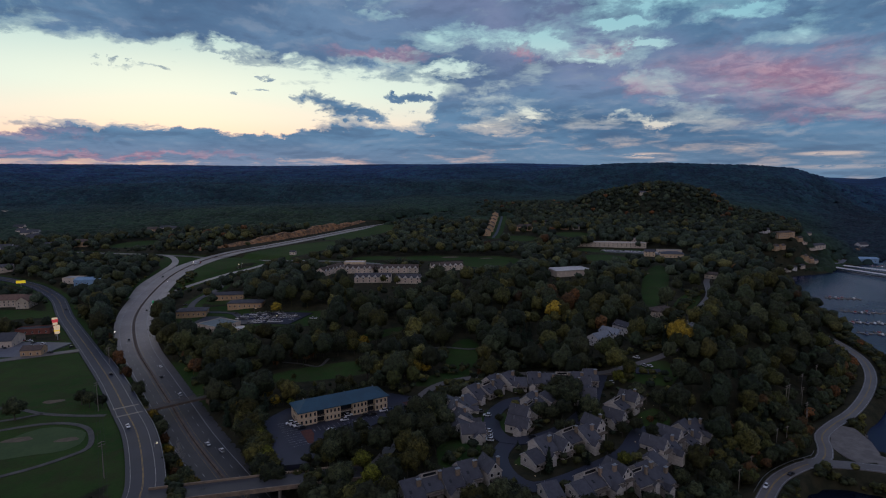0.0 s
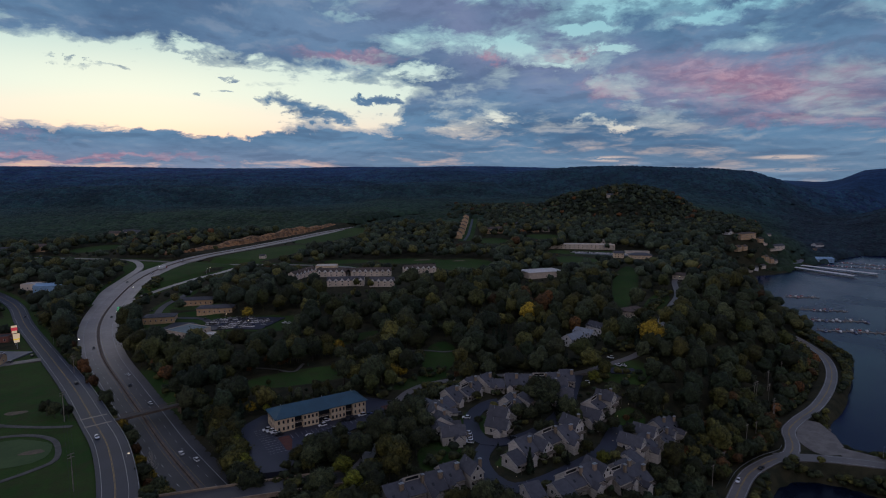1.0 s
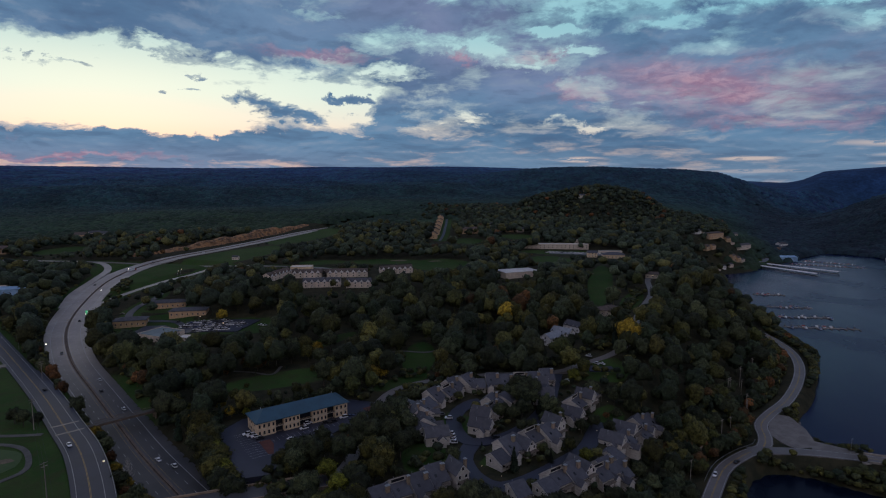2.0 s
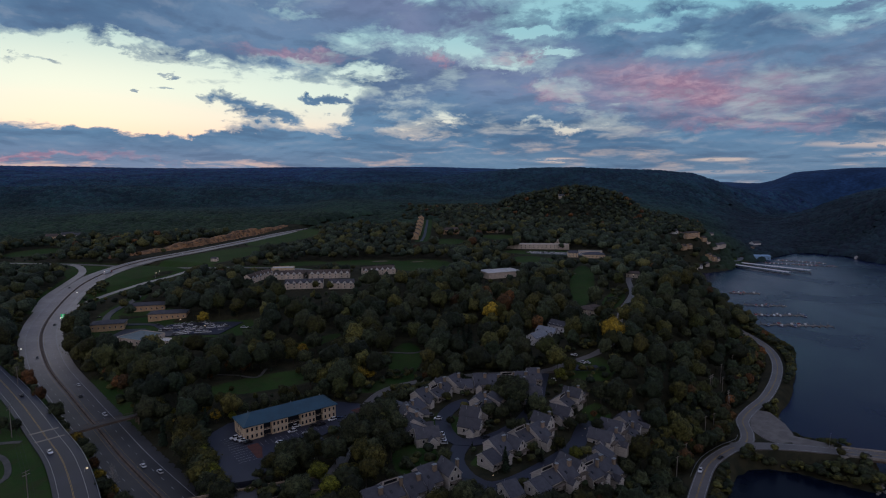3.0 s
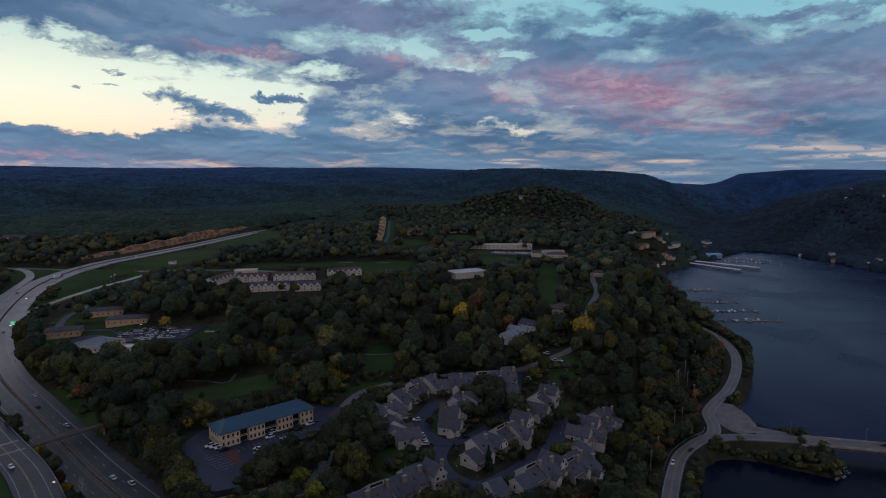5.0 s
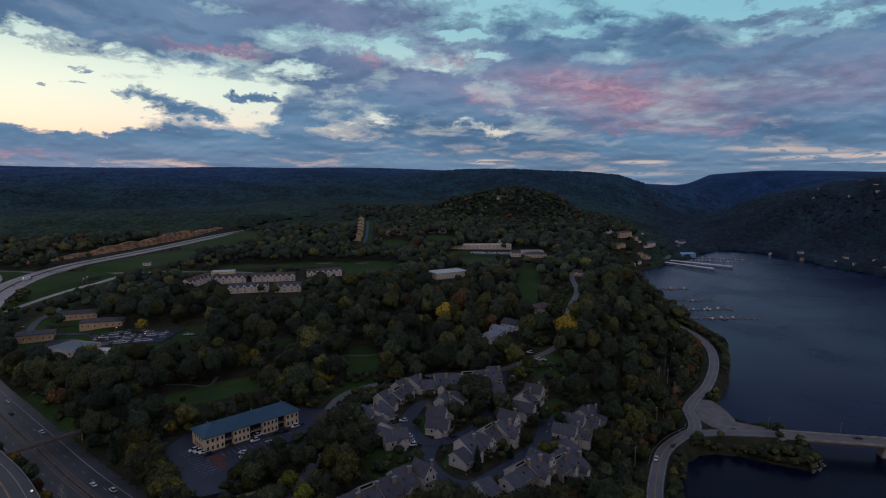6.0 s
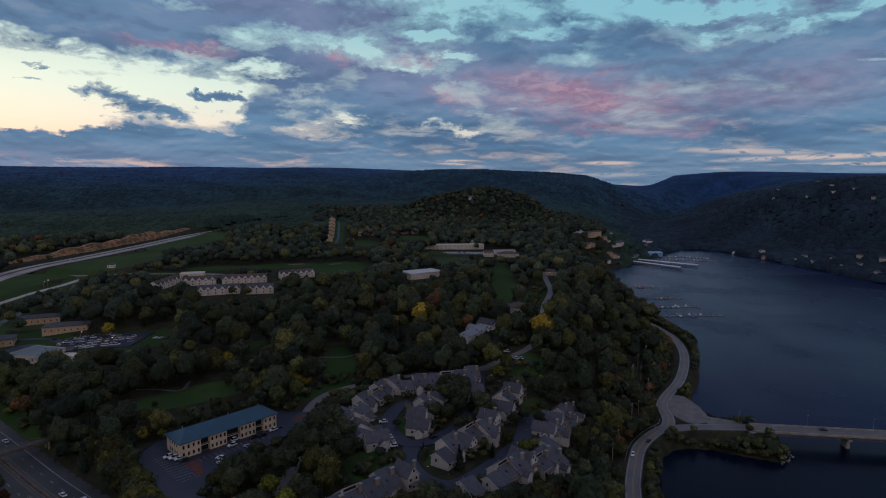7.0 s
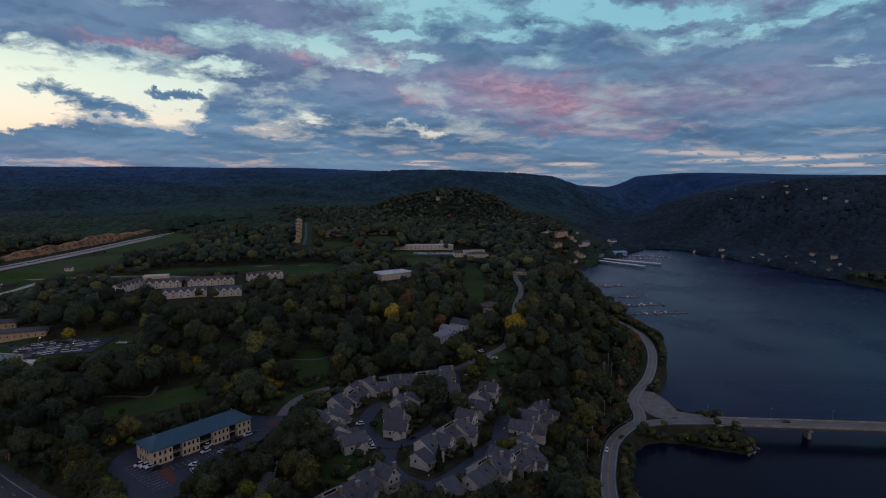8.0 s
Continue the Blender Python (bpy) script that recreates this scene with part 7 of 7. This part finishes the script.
def wooded(x, y, sparse=0.0, tall=14.0):
    """Where trees can stand, off the water, roads, lawns and plots, and how tall they grow: low in front of open ground."""
    ok = shore(x, y) > 4.0
    for line, half in ROADS:
        pts = [tuple(p) for p in line[::3]] + [tuple(line[-1])]
        ok &= line_distance(x, y, pts) > half + (0.6 if line is HILL_ROAD else 4.0 if half < 9 else 4.5)
    free = is_open(x, y, 2.5)
    ok &= ~free | (tr.uniform(0, 1, len(x)) < sparse)
    ok &= ~((y > 880) & (y < 1230) & (line_distance(x, y, [(-372, 872), (-312, 950), (-248, 1060), (-140, 1240)]) < 26))
    ok &= ~inside(x, y, OFFICE_PAD) & (line_distance(x, y, [(-123, 223), (-36, 245)]) > 9)
    ok &= line_distance(x, y, [(244, 342), (238, 325), (232, 306), (244, 290), (252, 258), (206, 281)]) > 13
    grow = np.ones(len(x))
    k = np.where(ok & (np.hypot(x, y) < 2300))[0]
    drop = EYE_Z - land(x[k], y[k])
    alive = np.ones(len(k), bool)
    lim = np.full(len(k), 1.0)
    for s in (0.25, 0.4, 0.55, 0.7, 0.85, 1.0):
        f = drop / np.maximum(drop - tall * s * 0.92, 8.0)
        qx, qy = EYE_XY[0] + (x[k] - EYE_XY[0]) * f, EYE_XY[1] + (y[k] - EYE_XY[1]) * f
        hit = is_open(qx, qy, 0.0) & alive
        lim[hit] = s - 0.15
        alive &= ~hit
    grow[k] = lim
    strip = (x > 150) & (y > 180) & (y < 560) & (shore(x, y) < 24)
    grow = np.where(strip, np.minimum(grow, 0.42), grow)
    ok &= grow > 0.2
    return ok, grow


def scatter(r0, r1, gap, az0=-50.0, az1=64.0):
    """A shaken grid of places in the wedge of land that the path looks over."""
    lo, hi = -r1, r1
    gx, gy = np.meshgrid(np.arange(lo, hi, gap), np.arange(60, r1, gap))
    x, y = gx.ravel() + tr.uniform(-0.45, 0.45, gx.size) * gap, gy.ravel() + tr.uniform(-0.45, 0.45, gx.size) * gap
    r, az = np.hypot(x, y), np.degrees(np.arctan2(x + 20, y))
    k = (r >= r0) & (r < r1) & (az > az0) & (az < az1)
    return x[k], y[k]


# trees that stand out one by one
for k, x, y, s in ((8, 162, 386, 1.55), (8, -18, 372, 0.8), (5, -26, 368, 1.2), (6, -34, 366, 1.2), (7, -42, 364, 1.1), (2, -50, 366, 1.1), (1, -32, 376, 1.1), (8, -13, 376, 0.7), (10, 108, 343, 0.9), (5, 116, 347, 0.9), (9, -112, 322, 0.75), (9, -99, 402, 1.0), (5, -70, 428, 1.15), (8, -62, 432, 0.8), (3, -78, 424, 1.0), (6, -90, 414, 0.9), (9, -108, 408, 0.8), (9, -118, 345, 0.85), (2, -52, 436, 1.0), (9, 24, 372, 0.55), (9, 152, 282, 0.55),
                   (9, 196, 350, 0.5), (8, -128, 262, 0.5), (8, -119, 252, 0.55), (11, 75, 304, 0.9), (0, 70, 312, 0.95), (1, 66, 320, 0.9), (11, 47, 246, 0.8), (10, -30, 232, 1.0), (10, -24, 225, 0.9), (5, -12, 250, 1.1), (10, 82, 250, 0.75),
                   (0, 64, 300, 0.8), (3, 60, 282, 0.55), (0, 100, 300, 0.6), (2, -235, 303, 0.85), (3, -205, 321, 0.6), (4, -212, 325, 0.6), (1, -198, 322, 0.55), (5, -100, 345, 0.7), (8, -105, 331, 0.6), (8, -96, 318, 0.55), (6, -92, 330, 0.6),
                   (10, -88, 318, 0.5), (0, 118, 300, 0.5), (4, 20, 255, 0.55), (2, 112, 256, 0.6), (5, 178, 306, 0.8), (8, -160, 540, 0.9), (0, -14, 284, 1.3), (1, -8, 273, 1.1), (2, -22, 270, 1.2), (3, -30, 262, 1.0), (5, -38, 266, 0.9), (4, -46, 258, 1.0), (5, -18, 255, 1.1), (0, -4, 262, 0.9), (9, -28, 282, 0.5), (10, -36, 246, 1.0), (0, -52, 250, 0.9), (1, 74, 318, 1.05), (2, 78, 300, 0.8), (5, -175, 640, 1.1), (5, -190, 645, 1.0), (8, -185, 635, 0.9)):
    tree(k, x, y, s, float(tr.uniform(0, 360)))
bare = empty("tree", pose(-129, 267, height(-129, 267) - 0.2, 0, 0, 40), "leafless pale grey tree with bare branches", "tree", "trees")
boughs = Shape().tube(0, 0, -1, 5.0, 0.28, 0.2).tube(0, 0, 5.0, 12.5, 0.2, 0.05)
for i in range(26):
    h_, a_ = 3.4 + 0.34 * i, 2.4 * i
    out_ = 3.4 * (1 - i / 34)
    mid_ = (out_ * 0.55 * math.cos(a_), out_ * 0.55 * math.sin(a_), h_ + 1.0)
    boughs.rod((0, 0, h_), mid_, 0.075, 5)
    boughs.rod(mid_, (out_ * math.cos(a_ + 0.3), out_ * math.sin(a_ + 0.3), h_ + 2.3), 0.045, 4)
    boughs.rod(mid_, (out_ * 0.8 * math.cos(a_ - 0.5), out_ * 0.8 * math.sin(a_ - 0.5), h_ + 2.0), 0.04, 4)
part("trunk", boughs.mesh("trunk", PALE_BARK), bare)
# young trees and shrubs along both banks of the highway and round the car park
BANK_ROWS = []
for i in range(72):
    py_ = 240 + i * 3.4
    x, y, z, a = on_line(HIGHWAY, py_, -(float(np.interp(py_, [340, 520], [11.6, 17.0])) + float(tr.uniform(1.8, 7.0))))
    if line_distance(np.array([x]), np.array([y]), [tuple(p) for p in ARTERIAL[::3]])[0] > 10.4:
        if py_ < 345:
            tree((0, 5, 2, 6, 8, 3, 1, 9, 7, 4)[i % 10], x, y, float(tr.uniform(0.42, 0.72)), float(tr.uniform(0, 360)))
        else:
            BANK_ROWS.append((x, y, 0.50))
for i in range(96):
    py_ = 262 + i * 2.4
    if abs(py_ - 352) > 5:
        x, y, z, a = on_line(HIGHWAY, py_, 16.2 + float(tr.uniform(5, 14)))
        if not inside(np.array([x]), np.array([y]), OFFICE_PAD)[0]:
            if py_ < 340:
                tree((5, 0, 6, 8, 2, 1, 7, 3, 10, 4, 0, 1)[i % 12], x, y, float(tr.uniform(0.42, 0.80)), float(tr.uniform(0, 360)))
            else:
                BANK_ROWS.append((x, y, 0.55))
for i in range(22):
    t = i / 21
    tree((5, 6, 10, 0, 7, 2)[i % 6], -104 + 30 * t - 3.0 * (i % 2), 296 - 52 * t - 2.0 * (i % 2), float(tr.uniform(0.85, 1.15)), float(tr.uniform(0, 360)))
# the wooded slope above the lakeside road
for i in range(120):
    off = float(tr.uniform(8, 30))
    x, y, z, a = on_line(LAKE_DRIVE, 232 + i * 1.9, -off)
    if np.hypot(SITE_XY[:, 0] - x, SITE_XY[:, 1] - y).min() > 8:
        if i < 50:
            tree((0, 1, 2, 5, 3, 4, 0, 6, 1, 9, 2, 7)[i % 12], x, y, 0.30 + 0.016 * off, float(tr.uniform(0, 360)))
        else:
            BANK_ROWS.append((x, y, 0.28 + 0.015 * off))
# the big trees that part the townhouse rows
for k, x, y, s in ((0, 68, 330, 1.0), (1, 73, 322, 0.95), (2, 70, 314, 0.9), (3, 62, 328, 0.7), (11, 47, 244, 0.75), (12, 66, 252, 0.55), (5, 78, 262, 0.6), (10, 84, 254, 0.55), (2, 52, 300, 0.6), (4, 30, 298, 0.35), (3, 58, 296, 0.6), (9, 112, 300, 0.45),
                   (0, 92, 284, 0.6), (1, 100, 290, 0.55), (2, 106, 282, 0.5), (11, 118, 276, 0.5), (0, -2, 300, 0.9), (1, -4, 312, 0.8), (2, 0, 288, 0.9), (3, 2, 276, 0.7), (4, 84, 320, 0.45), (2, 74, 290, 0.5), (0, 66, 284, 0.5), (12, 36, 268, 0.35),
                   (5, -105, 402, 0.7), (9, -97, 408, 0.8), (6, -88, 412, 0.8), (2, -78, 414, 0.9), (5, -66, 416, 0.95), (0, -58, 410, 0.9), (1, -40, 405, 1.0), (6, -48, 398, 0.8), (3, -35, 392, 0.9), (9, -118, 392, 0.7), (5, -98, 366, 0.35), (7, -60, 392, 0.45),
                   (1, -54, 263, 0.75), (6, -57, 256, 0.7), (0, -49, 270, 0.7), (5, -66, 243, 0.6), (2, -42, 278, 0.6), (1, 112, 322, 0.7), (0, 124, 318, 0.8), (3, 132, 312, 0.7), (2, 44, 356, 0.6), (0, 2, 330, 0.5)):
    tree(k, x, y, s, float(tr.uniform(0, 360)))
# a clipped row of small trees behind the office building
for i in range(17):
    tree(int(tr.integers(0, 5)), -112 + i * 4.9 + float(tr.uniform(-0.8, 0.8)), 313 + i * 2.15 + float(tr.uniform(-0.8, 0.8)), float(tr.uniform(0.36, 0.5)), float(tr.uniform(0, 360)))
# the nearest woods, tree by tree
x, y = scatter(150, 420, 9.2)
ok, grow = wooded(x, y, 0.02)
ok &= (x > -120) & (x < 185) & (y > 196) & (y < 372)
x, y, grow = x[ok], y[ok], grow[ok]
order = np.argsort(np.hypot(x + 10, y - 190))[:58]
SINGLE_XY = np.stack([x[order], y[order]], -1)
for px_, py_, big_ in zip(x[order], y[order], grow[order]):
    u = tr.uniform()
    k = int(tr.integers(0, 5)) if u < 0.62 else int(tr.integers(5, 8)) if u < 0.86 else (8 if u < 0.885 else 9 if u < 0.905 else 10 if u < 0.93 else int(tr.integers(11, 13)))
    tree(k, float(px_), float(py_), float(tr.uniform(0.75, 1.12) * max(0.35, big_)), float(tr.uniform(0, 360)))


def forest(name, x, y, lib, mat, size, label, grow=None):
    """Many trees as one piece of woodland; lib: crowns as pieces of quads and triangles."""
    n = len(x)
    if not n:
        return
    z = ground(x.copy(), y.copy())
    which = tr.integers(0, len(lib), n)
    out = []
    for i, pieces in enumerate(lib):
        k = np.where(which == i)[0]
        if not len(k):
            continue
        a = tr.uniform(0, 2 * math.pi, len(k))
        s = size * tr.uniform(0.62, 1.42, len(k))
        if grow is not None:
            s = s * np.maximum(grow[k], 0.3)
        c, sn = np.cos(a) * s, np.sin(a) * s
        tint = tr.uniform(0, 1, len(k))
        for v, f, _ in pieces:
            X = v[None, :, 0] * c[:, None] - v[None, :, 1] * sn[:, None] + x[k][:, None]
            Y = v[None, :, 0] * sn[:, None] + v[None, :, 1] * c[:, None] + y[k][:, None]
            Z = v[None, :, 2] * s[:, None] + z[k][:, None] - 0.3
            V = np.stack([X, Y, Z], -1).reshape(-1, 3)
            F = (f[None] + (np.arange(len(k)) * len(v))[:, None, None]).reshape(-1, f.shape[1])
            out.append((V, F, np.repeat(tint, len(v))))
    tagged(new(name, raw_mesh(name, out, mat, True)), label, "woodland", kind="stuff")


def bole(tall):
    r = tall * 0.02
    v = np.array([(r, 0, -1), (-r * 0.5, r * 0.87, -1), (-r * 0.5, -r * 0.87, -1), (0, 0, tall * 0.6)])
    return (v, np.array([[0, 1, 3], [1, 2, 3], [2, 0, 3]]), 0.0)


MID = [broad_crown(19.0, 13.6 * tr.uniform(0.82, 1.15), int(tr.integers(14, 24)), 250, 0.58)[0] + [bole(19.0)] for _ in range(9)]
MID_FIR = [fir_crown(15, 6.5, 70, 1.4) for _ in range(3)]
x, y = scatter(150, 640, 12.2)
ok, grow = wooded(x, y, 0.03, 19.0)
ok &= np.hypot(x[:, None] - SINGLE_XY[None, :, 0], y[:, None] - SINGLE_XY[None, :, 1]).min(1) > 6.0
x, y, grow = x[ok], y[ok], grow[ok]
u = tr.uniform(0, 1, len(x)) + 0.13 * np.sin(x / 47) * np.sin(y / 61)
WORDS = {"dark": "dense deep green broadleaf woods", "olive": "olive and yellowing broadleaf trees in the woods", "gold": "scattered golden autumn trees", "rust": "scattered rust-red autumn trees", "fir": "scattered dark conifers"}
left = (x < -150) & (y > 330)
LEAVES["grey"], LEAVES["brown"] = LEAF_GREY_HAZED, LEAF_BROWN_HAZED
WORDS["grey"], WORDS["brown"] = "grey-green broadleaf woods beside the highway, hazed in colour", "brown and olive broadleaf trees in the woods, hazed in colour"
forest("woods", x[left & (u < 0.6)], y[left & (u < 0.6)], MID, LEAF_GREY_HAZED, 1.0, WORDS["grey"], grow[left & (u < 0.6)])
forest("woods", x[left & (u >= 0.6)], y[left & (u >= 0.6)], MID, LEAF_BROWN_HAZED, 1.0, WORDS["brown"], grow[left & (u >= 0.6)])
x, y, grow, u = x[~left], y[~left], grow[~left], u[~left]
for sort, lo, hi, lib in (("dark", -1, 0.66, MID), ("olive", 0.70, 0.93, MID), ("gold", 1.11, 2, MID), ("rust", 1.02, 1.06, MID), ("fir", 0.93, 1.02, MID_FIR)):
    k = (u >= lo) & (u < hi)
    forest("woods", x[k], y[k], lib, LEAVES[sort], 0.9, WORDS[sort], grow[k])
BACK = [broad_crown(16.5, 13.0, 9, 14, 1.0, 1)[0] for _ in range(8)]
x, y = scatter(640, 1150, 12.0)
ok, grow = wooded(x, y, 0.02, 12.0)
x, y, grow = x[ok], y[ok], grow[ok]
u = tr.uniform(0, 1, len(x)) + 0.12 * np.sin(x / 90) * np.sin(y / 120)
for sort, lo, hi in (("grey", -1, 0.70), ("brown", 0.70, 1.03), ("rust", 1.03, 2)):
    k = (u >= lo) & (u < hi)
    forest("woods", x[k], y[k], BACK, LEAVES[sort], 0.88, WORDS[sort], grow[k])
# the wooded hill above the marina
x, y = scatter(1150, 1620, 11.5, 2.0, 34.0)
ok, grow = wooded(x, y, 0.0, 9.0)
ok &= (x > tr.uniform(0.05, 0.16, len(x)) * y) & (x < 0.62 * y)
x, y, grow = x[ok], y[ok], grow[ok]
u = tr.uniform(0, 1, len(x))
for sort, lo, hi in (("dark", 0, 0.42), ("grey", 0.42, 0.9), ("brown", 0.9, 0.97), ("rust", 0.97, 1.01)):
    k = (u >= lo) & (u < hi)
    forest("woods", x[k], y[k], BACK, LEAVES[sort], 0.78, WORDS[sort], grow[k])


def dome(tall, wide):
    """A distant crown: a low ragged cap that runs into its neighbours."""
    a = np.arange(5) * 1.2566 + tr.uniform(-0.3, 0.3, 5)
    r = wide / 2 * tr.uniform(0.8, 1.2, 5)
    low = np.stack([r * 1.2 * np.cos(a), r * 1.2 * np.sin(a), np.full(5, -1.5)], -1)
    mid = np.stack([r * 0.68 * np.cos(a + 0.3), r * 0.68 * np.sin(a + 0.3), tall * tr.uniform(0.62, 0.86, 5)], -1)
    v = np.concatenate([low, mid, [[tr.uniform(-0.1, 0.1) * wide, tr.uniform(-0.1, 0.1) * wide, tall]]])
    f = [[i, (i + 1) % 5, 5 + i] for i in range(5)] + [[(i + 1) % 5, 5 + (i + 1) % 5, 5 + i] for i in range(5)] + [[5 + i, 5 + (i + 1) % 5, 10] for i in range(5)]
    return [(v, np.array(f), 0.0)]


FAR = [dome(7.5, 18) for _ in range(8)]
RIDGE = [dome(6.0, 36) for _ in range(8)]
MIDDLE = [dome(7.5, 22) for _ in range(8)]
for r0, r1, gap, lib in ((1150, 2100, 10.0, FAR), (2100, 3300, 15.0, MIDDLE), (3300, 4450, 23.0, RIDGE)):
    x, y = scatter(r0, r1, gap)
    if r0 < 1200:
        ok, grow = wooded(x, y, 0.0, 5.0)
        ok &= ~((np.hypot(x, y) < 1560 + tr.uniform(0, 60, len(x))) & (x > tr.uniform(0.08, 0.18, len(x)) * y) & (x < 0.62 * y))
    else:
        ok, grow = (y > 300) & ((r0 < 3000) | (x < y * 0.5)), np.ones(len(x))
    forest("woods", x[ok], y[ok], lib, LEAF_HILL, 1.0, "green wooded hills in the distance, painted bluer as haze", grow[ok])

# the steep wood between the townhouses and the lakeside road
BANK = [(100, 232), (127, 226), (165, 282), (215, 318), (240, 352), (200, 352), (160, 318), (147, 292), (120, 258)]
x, y = tr.uniform(98, 242, 1400), tr.uniform(226, 354, 1400)
ok = inside(x, y, BANK) & (np.hypot(x[:, None] - SITE_XY[None, :, 0], y[:, None] - SITE_XY[None, :, 1]).min(1) > 6.0)
for line, half in ROADS:
    ok &= line_distance(x, y, [tuple(p) for p in line[::3]] + [tuple(line[-1])]) > half + 2.5
x, y = x[ok][:170], y[ok][:170]
part_ = tr.uniform(0, 1, len(x))
for sort, lo, hi in (("dark", 0, 0.62), ("olive", 0.62, 0.9), ("rust", 0.9, 1.01)):
    k = (part_ >= lo) & (part_ < hi)
    forest("woods", x[k], y[k], MID, LEAVES[sort], 0.46, {"dark": "young deep green trees on the steep lake bank", "olive": "young olive trees on the steep lake bank", "rust": "rust-red young trees on the steep lake bank"}[sort])

# young woods on the farther banks of the highway and the lakeside road
x, y, grow = np.array(BANK_ROWS).T
part_ = tr.uniform(0, 1, len(x))
for sort, lo, hi in (("dark", 0, 0.5), ("olive", 0.5, 0.85), ("rust", 0.85, 1.01)):
    k = (part_ >= lo) & (part_ < hi)
    forest("woods", x[k], y[k], MID, LEAVES[sort], 1.0, {"dark": "young deep green trees beside the roads", "olive": "young olive trees beside the roads", "rust": "rust-red young trees beside the roads"}[sort], grow[k])

# scrub along the banks of the roads and the lake
SCRUB = [broad_crown(4.6, 4.6, 6, 18, 0.5, 1)[0] for _ in range(5)]
sx, sy = [], []
for line, half, lo, hi in ((HIGHWAY, 16.2, 200, 700), (ARTERIAL, 8.0, 215, 560), (LAKE_DRIVE, 5.2, 200, 540), (HILL_ROAD, 3.6, 250, 560)):
    side, _ = frames_of(line)
    for p, s in zip(line, side):
        if lo < p[1] < hi:
            for _ in range(8):
                o = (half + tr.uniform(4.5, 15)) * (1 if line is ARTERIAL else tr.choice([-1, 1]))
                sx.append(p[0] + s[0] * o + tr.uniform(-3, 3))
                sy.append(p[1] + s[1] * o + tr.uniform(-3, 3))
lake_edge = smooth_line([(x_, y_, 0) for x_, y_ in LAKE[1:26]], 3.0)
for p in lake_edge:
    for _ in range(5):
        sx.append(p[0] - tr.uniform(0.5, 12))
        sy.append(p[1] + tr.uniform(-3, 3))
for t in np.linspace(0, 1, 90):
    sx.append(200 + 50 * t + tr.uniform(-2, 2))
    sy.append(280 - 23 * t + tr.uniform(-6, 6))
for _ in range(520):
    sx.append(tr.uniform(-8, 145))
    sy.append(tr.uniform(225, 352))
side, _ = frames_of(LAKE_DRIVE)
for p, q in zip(LAKE_DRIVE, side):
    for _ in range(16 if 338 < p[1] < 545 else 0):
        o = tr.uniform(7.6, 26)
        sx.append(p[0] + q[0] * o + tr.uniform(-2, 2))
        sy.append(p[1] + q[1] * o + tr.uniform(-2, 2))
sx, sy = np.array(sx), np.array(sy)
ok = shore(sx, sy) > 1.0
ok &= np.hypot(sx[:, None] - SITE_XY[None, :, 0], sy[:, None] - SITE_XY[None, :, 1]).min(1) > 7.0
for line, half in ROADS:
    ok &= line_distance(sx, sy, [tuple(p) for p in line[::3]] + [tuple(line[-1])]) > half + 2.0
ok &= line_distance(sx, sy, [(241, 334), (236, 323), (232, 308), (240, 293)]) > 12.5
sx, sy = sx[ok], sy[ok]
half_ = tr.uniform(0, 1, len(sx)) < 0.5
ok = ~inside(sx, sy, OFFICE_PAD)
sx, sy, half_ = sx[ok], sy[ok], half_[ok]
forest("scrub", sx[half_], sy[half_], SCRUB, LEAF_OLIVE, 1.0, "olive scrub along the banks")
forest("scrub", sx[~half_], sy[~half_], SCRUB, LEAF_DARK, 1.0, "dark green scrub along the banks")
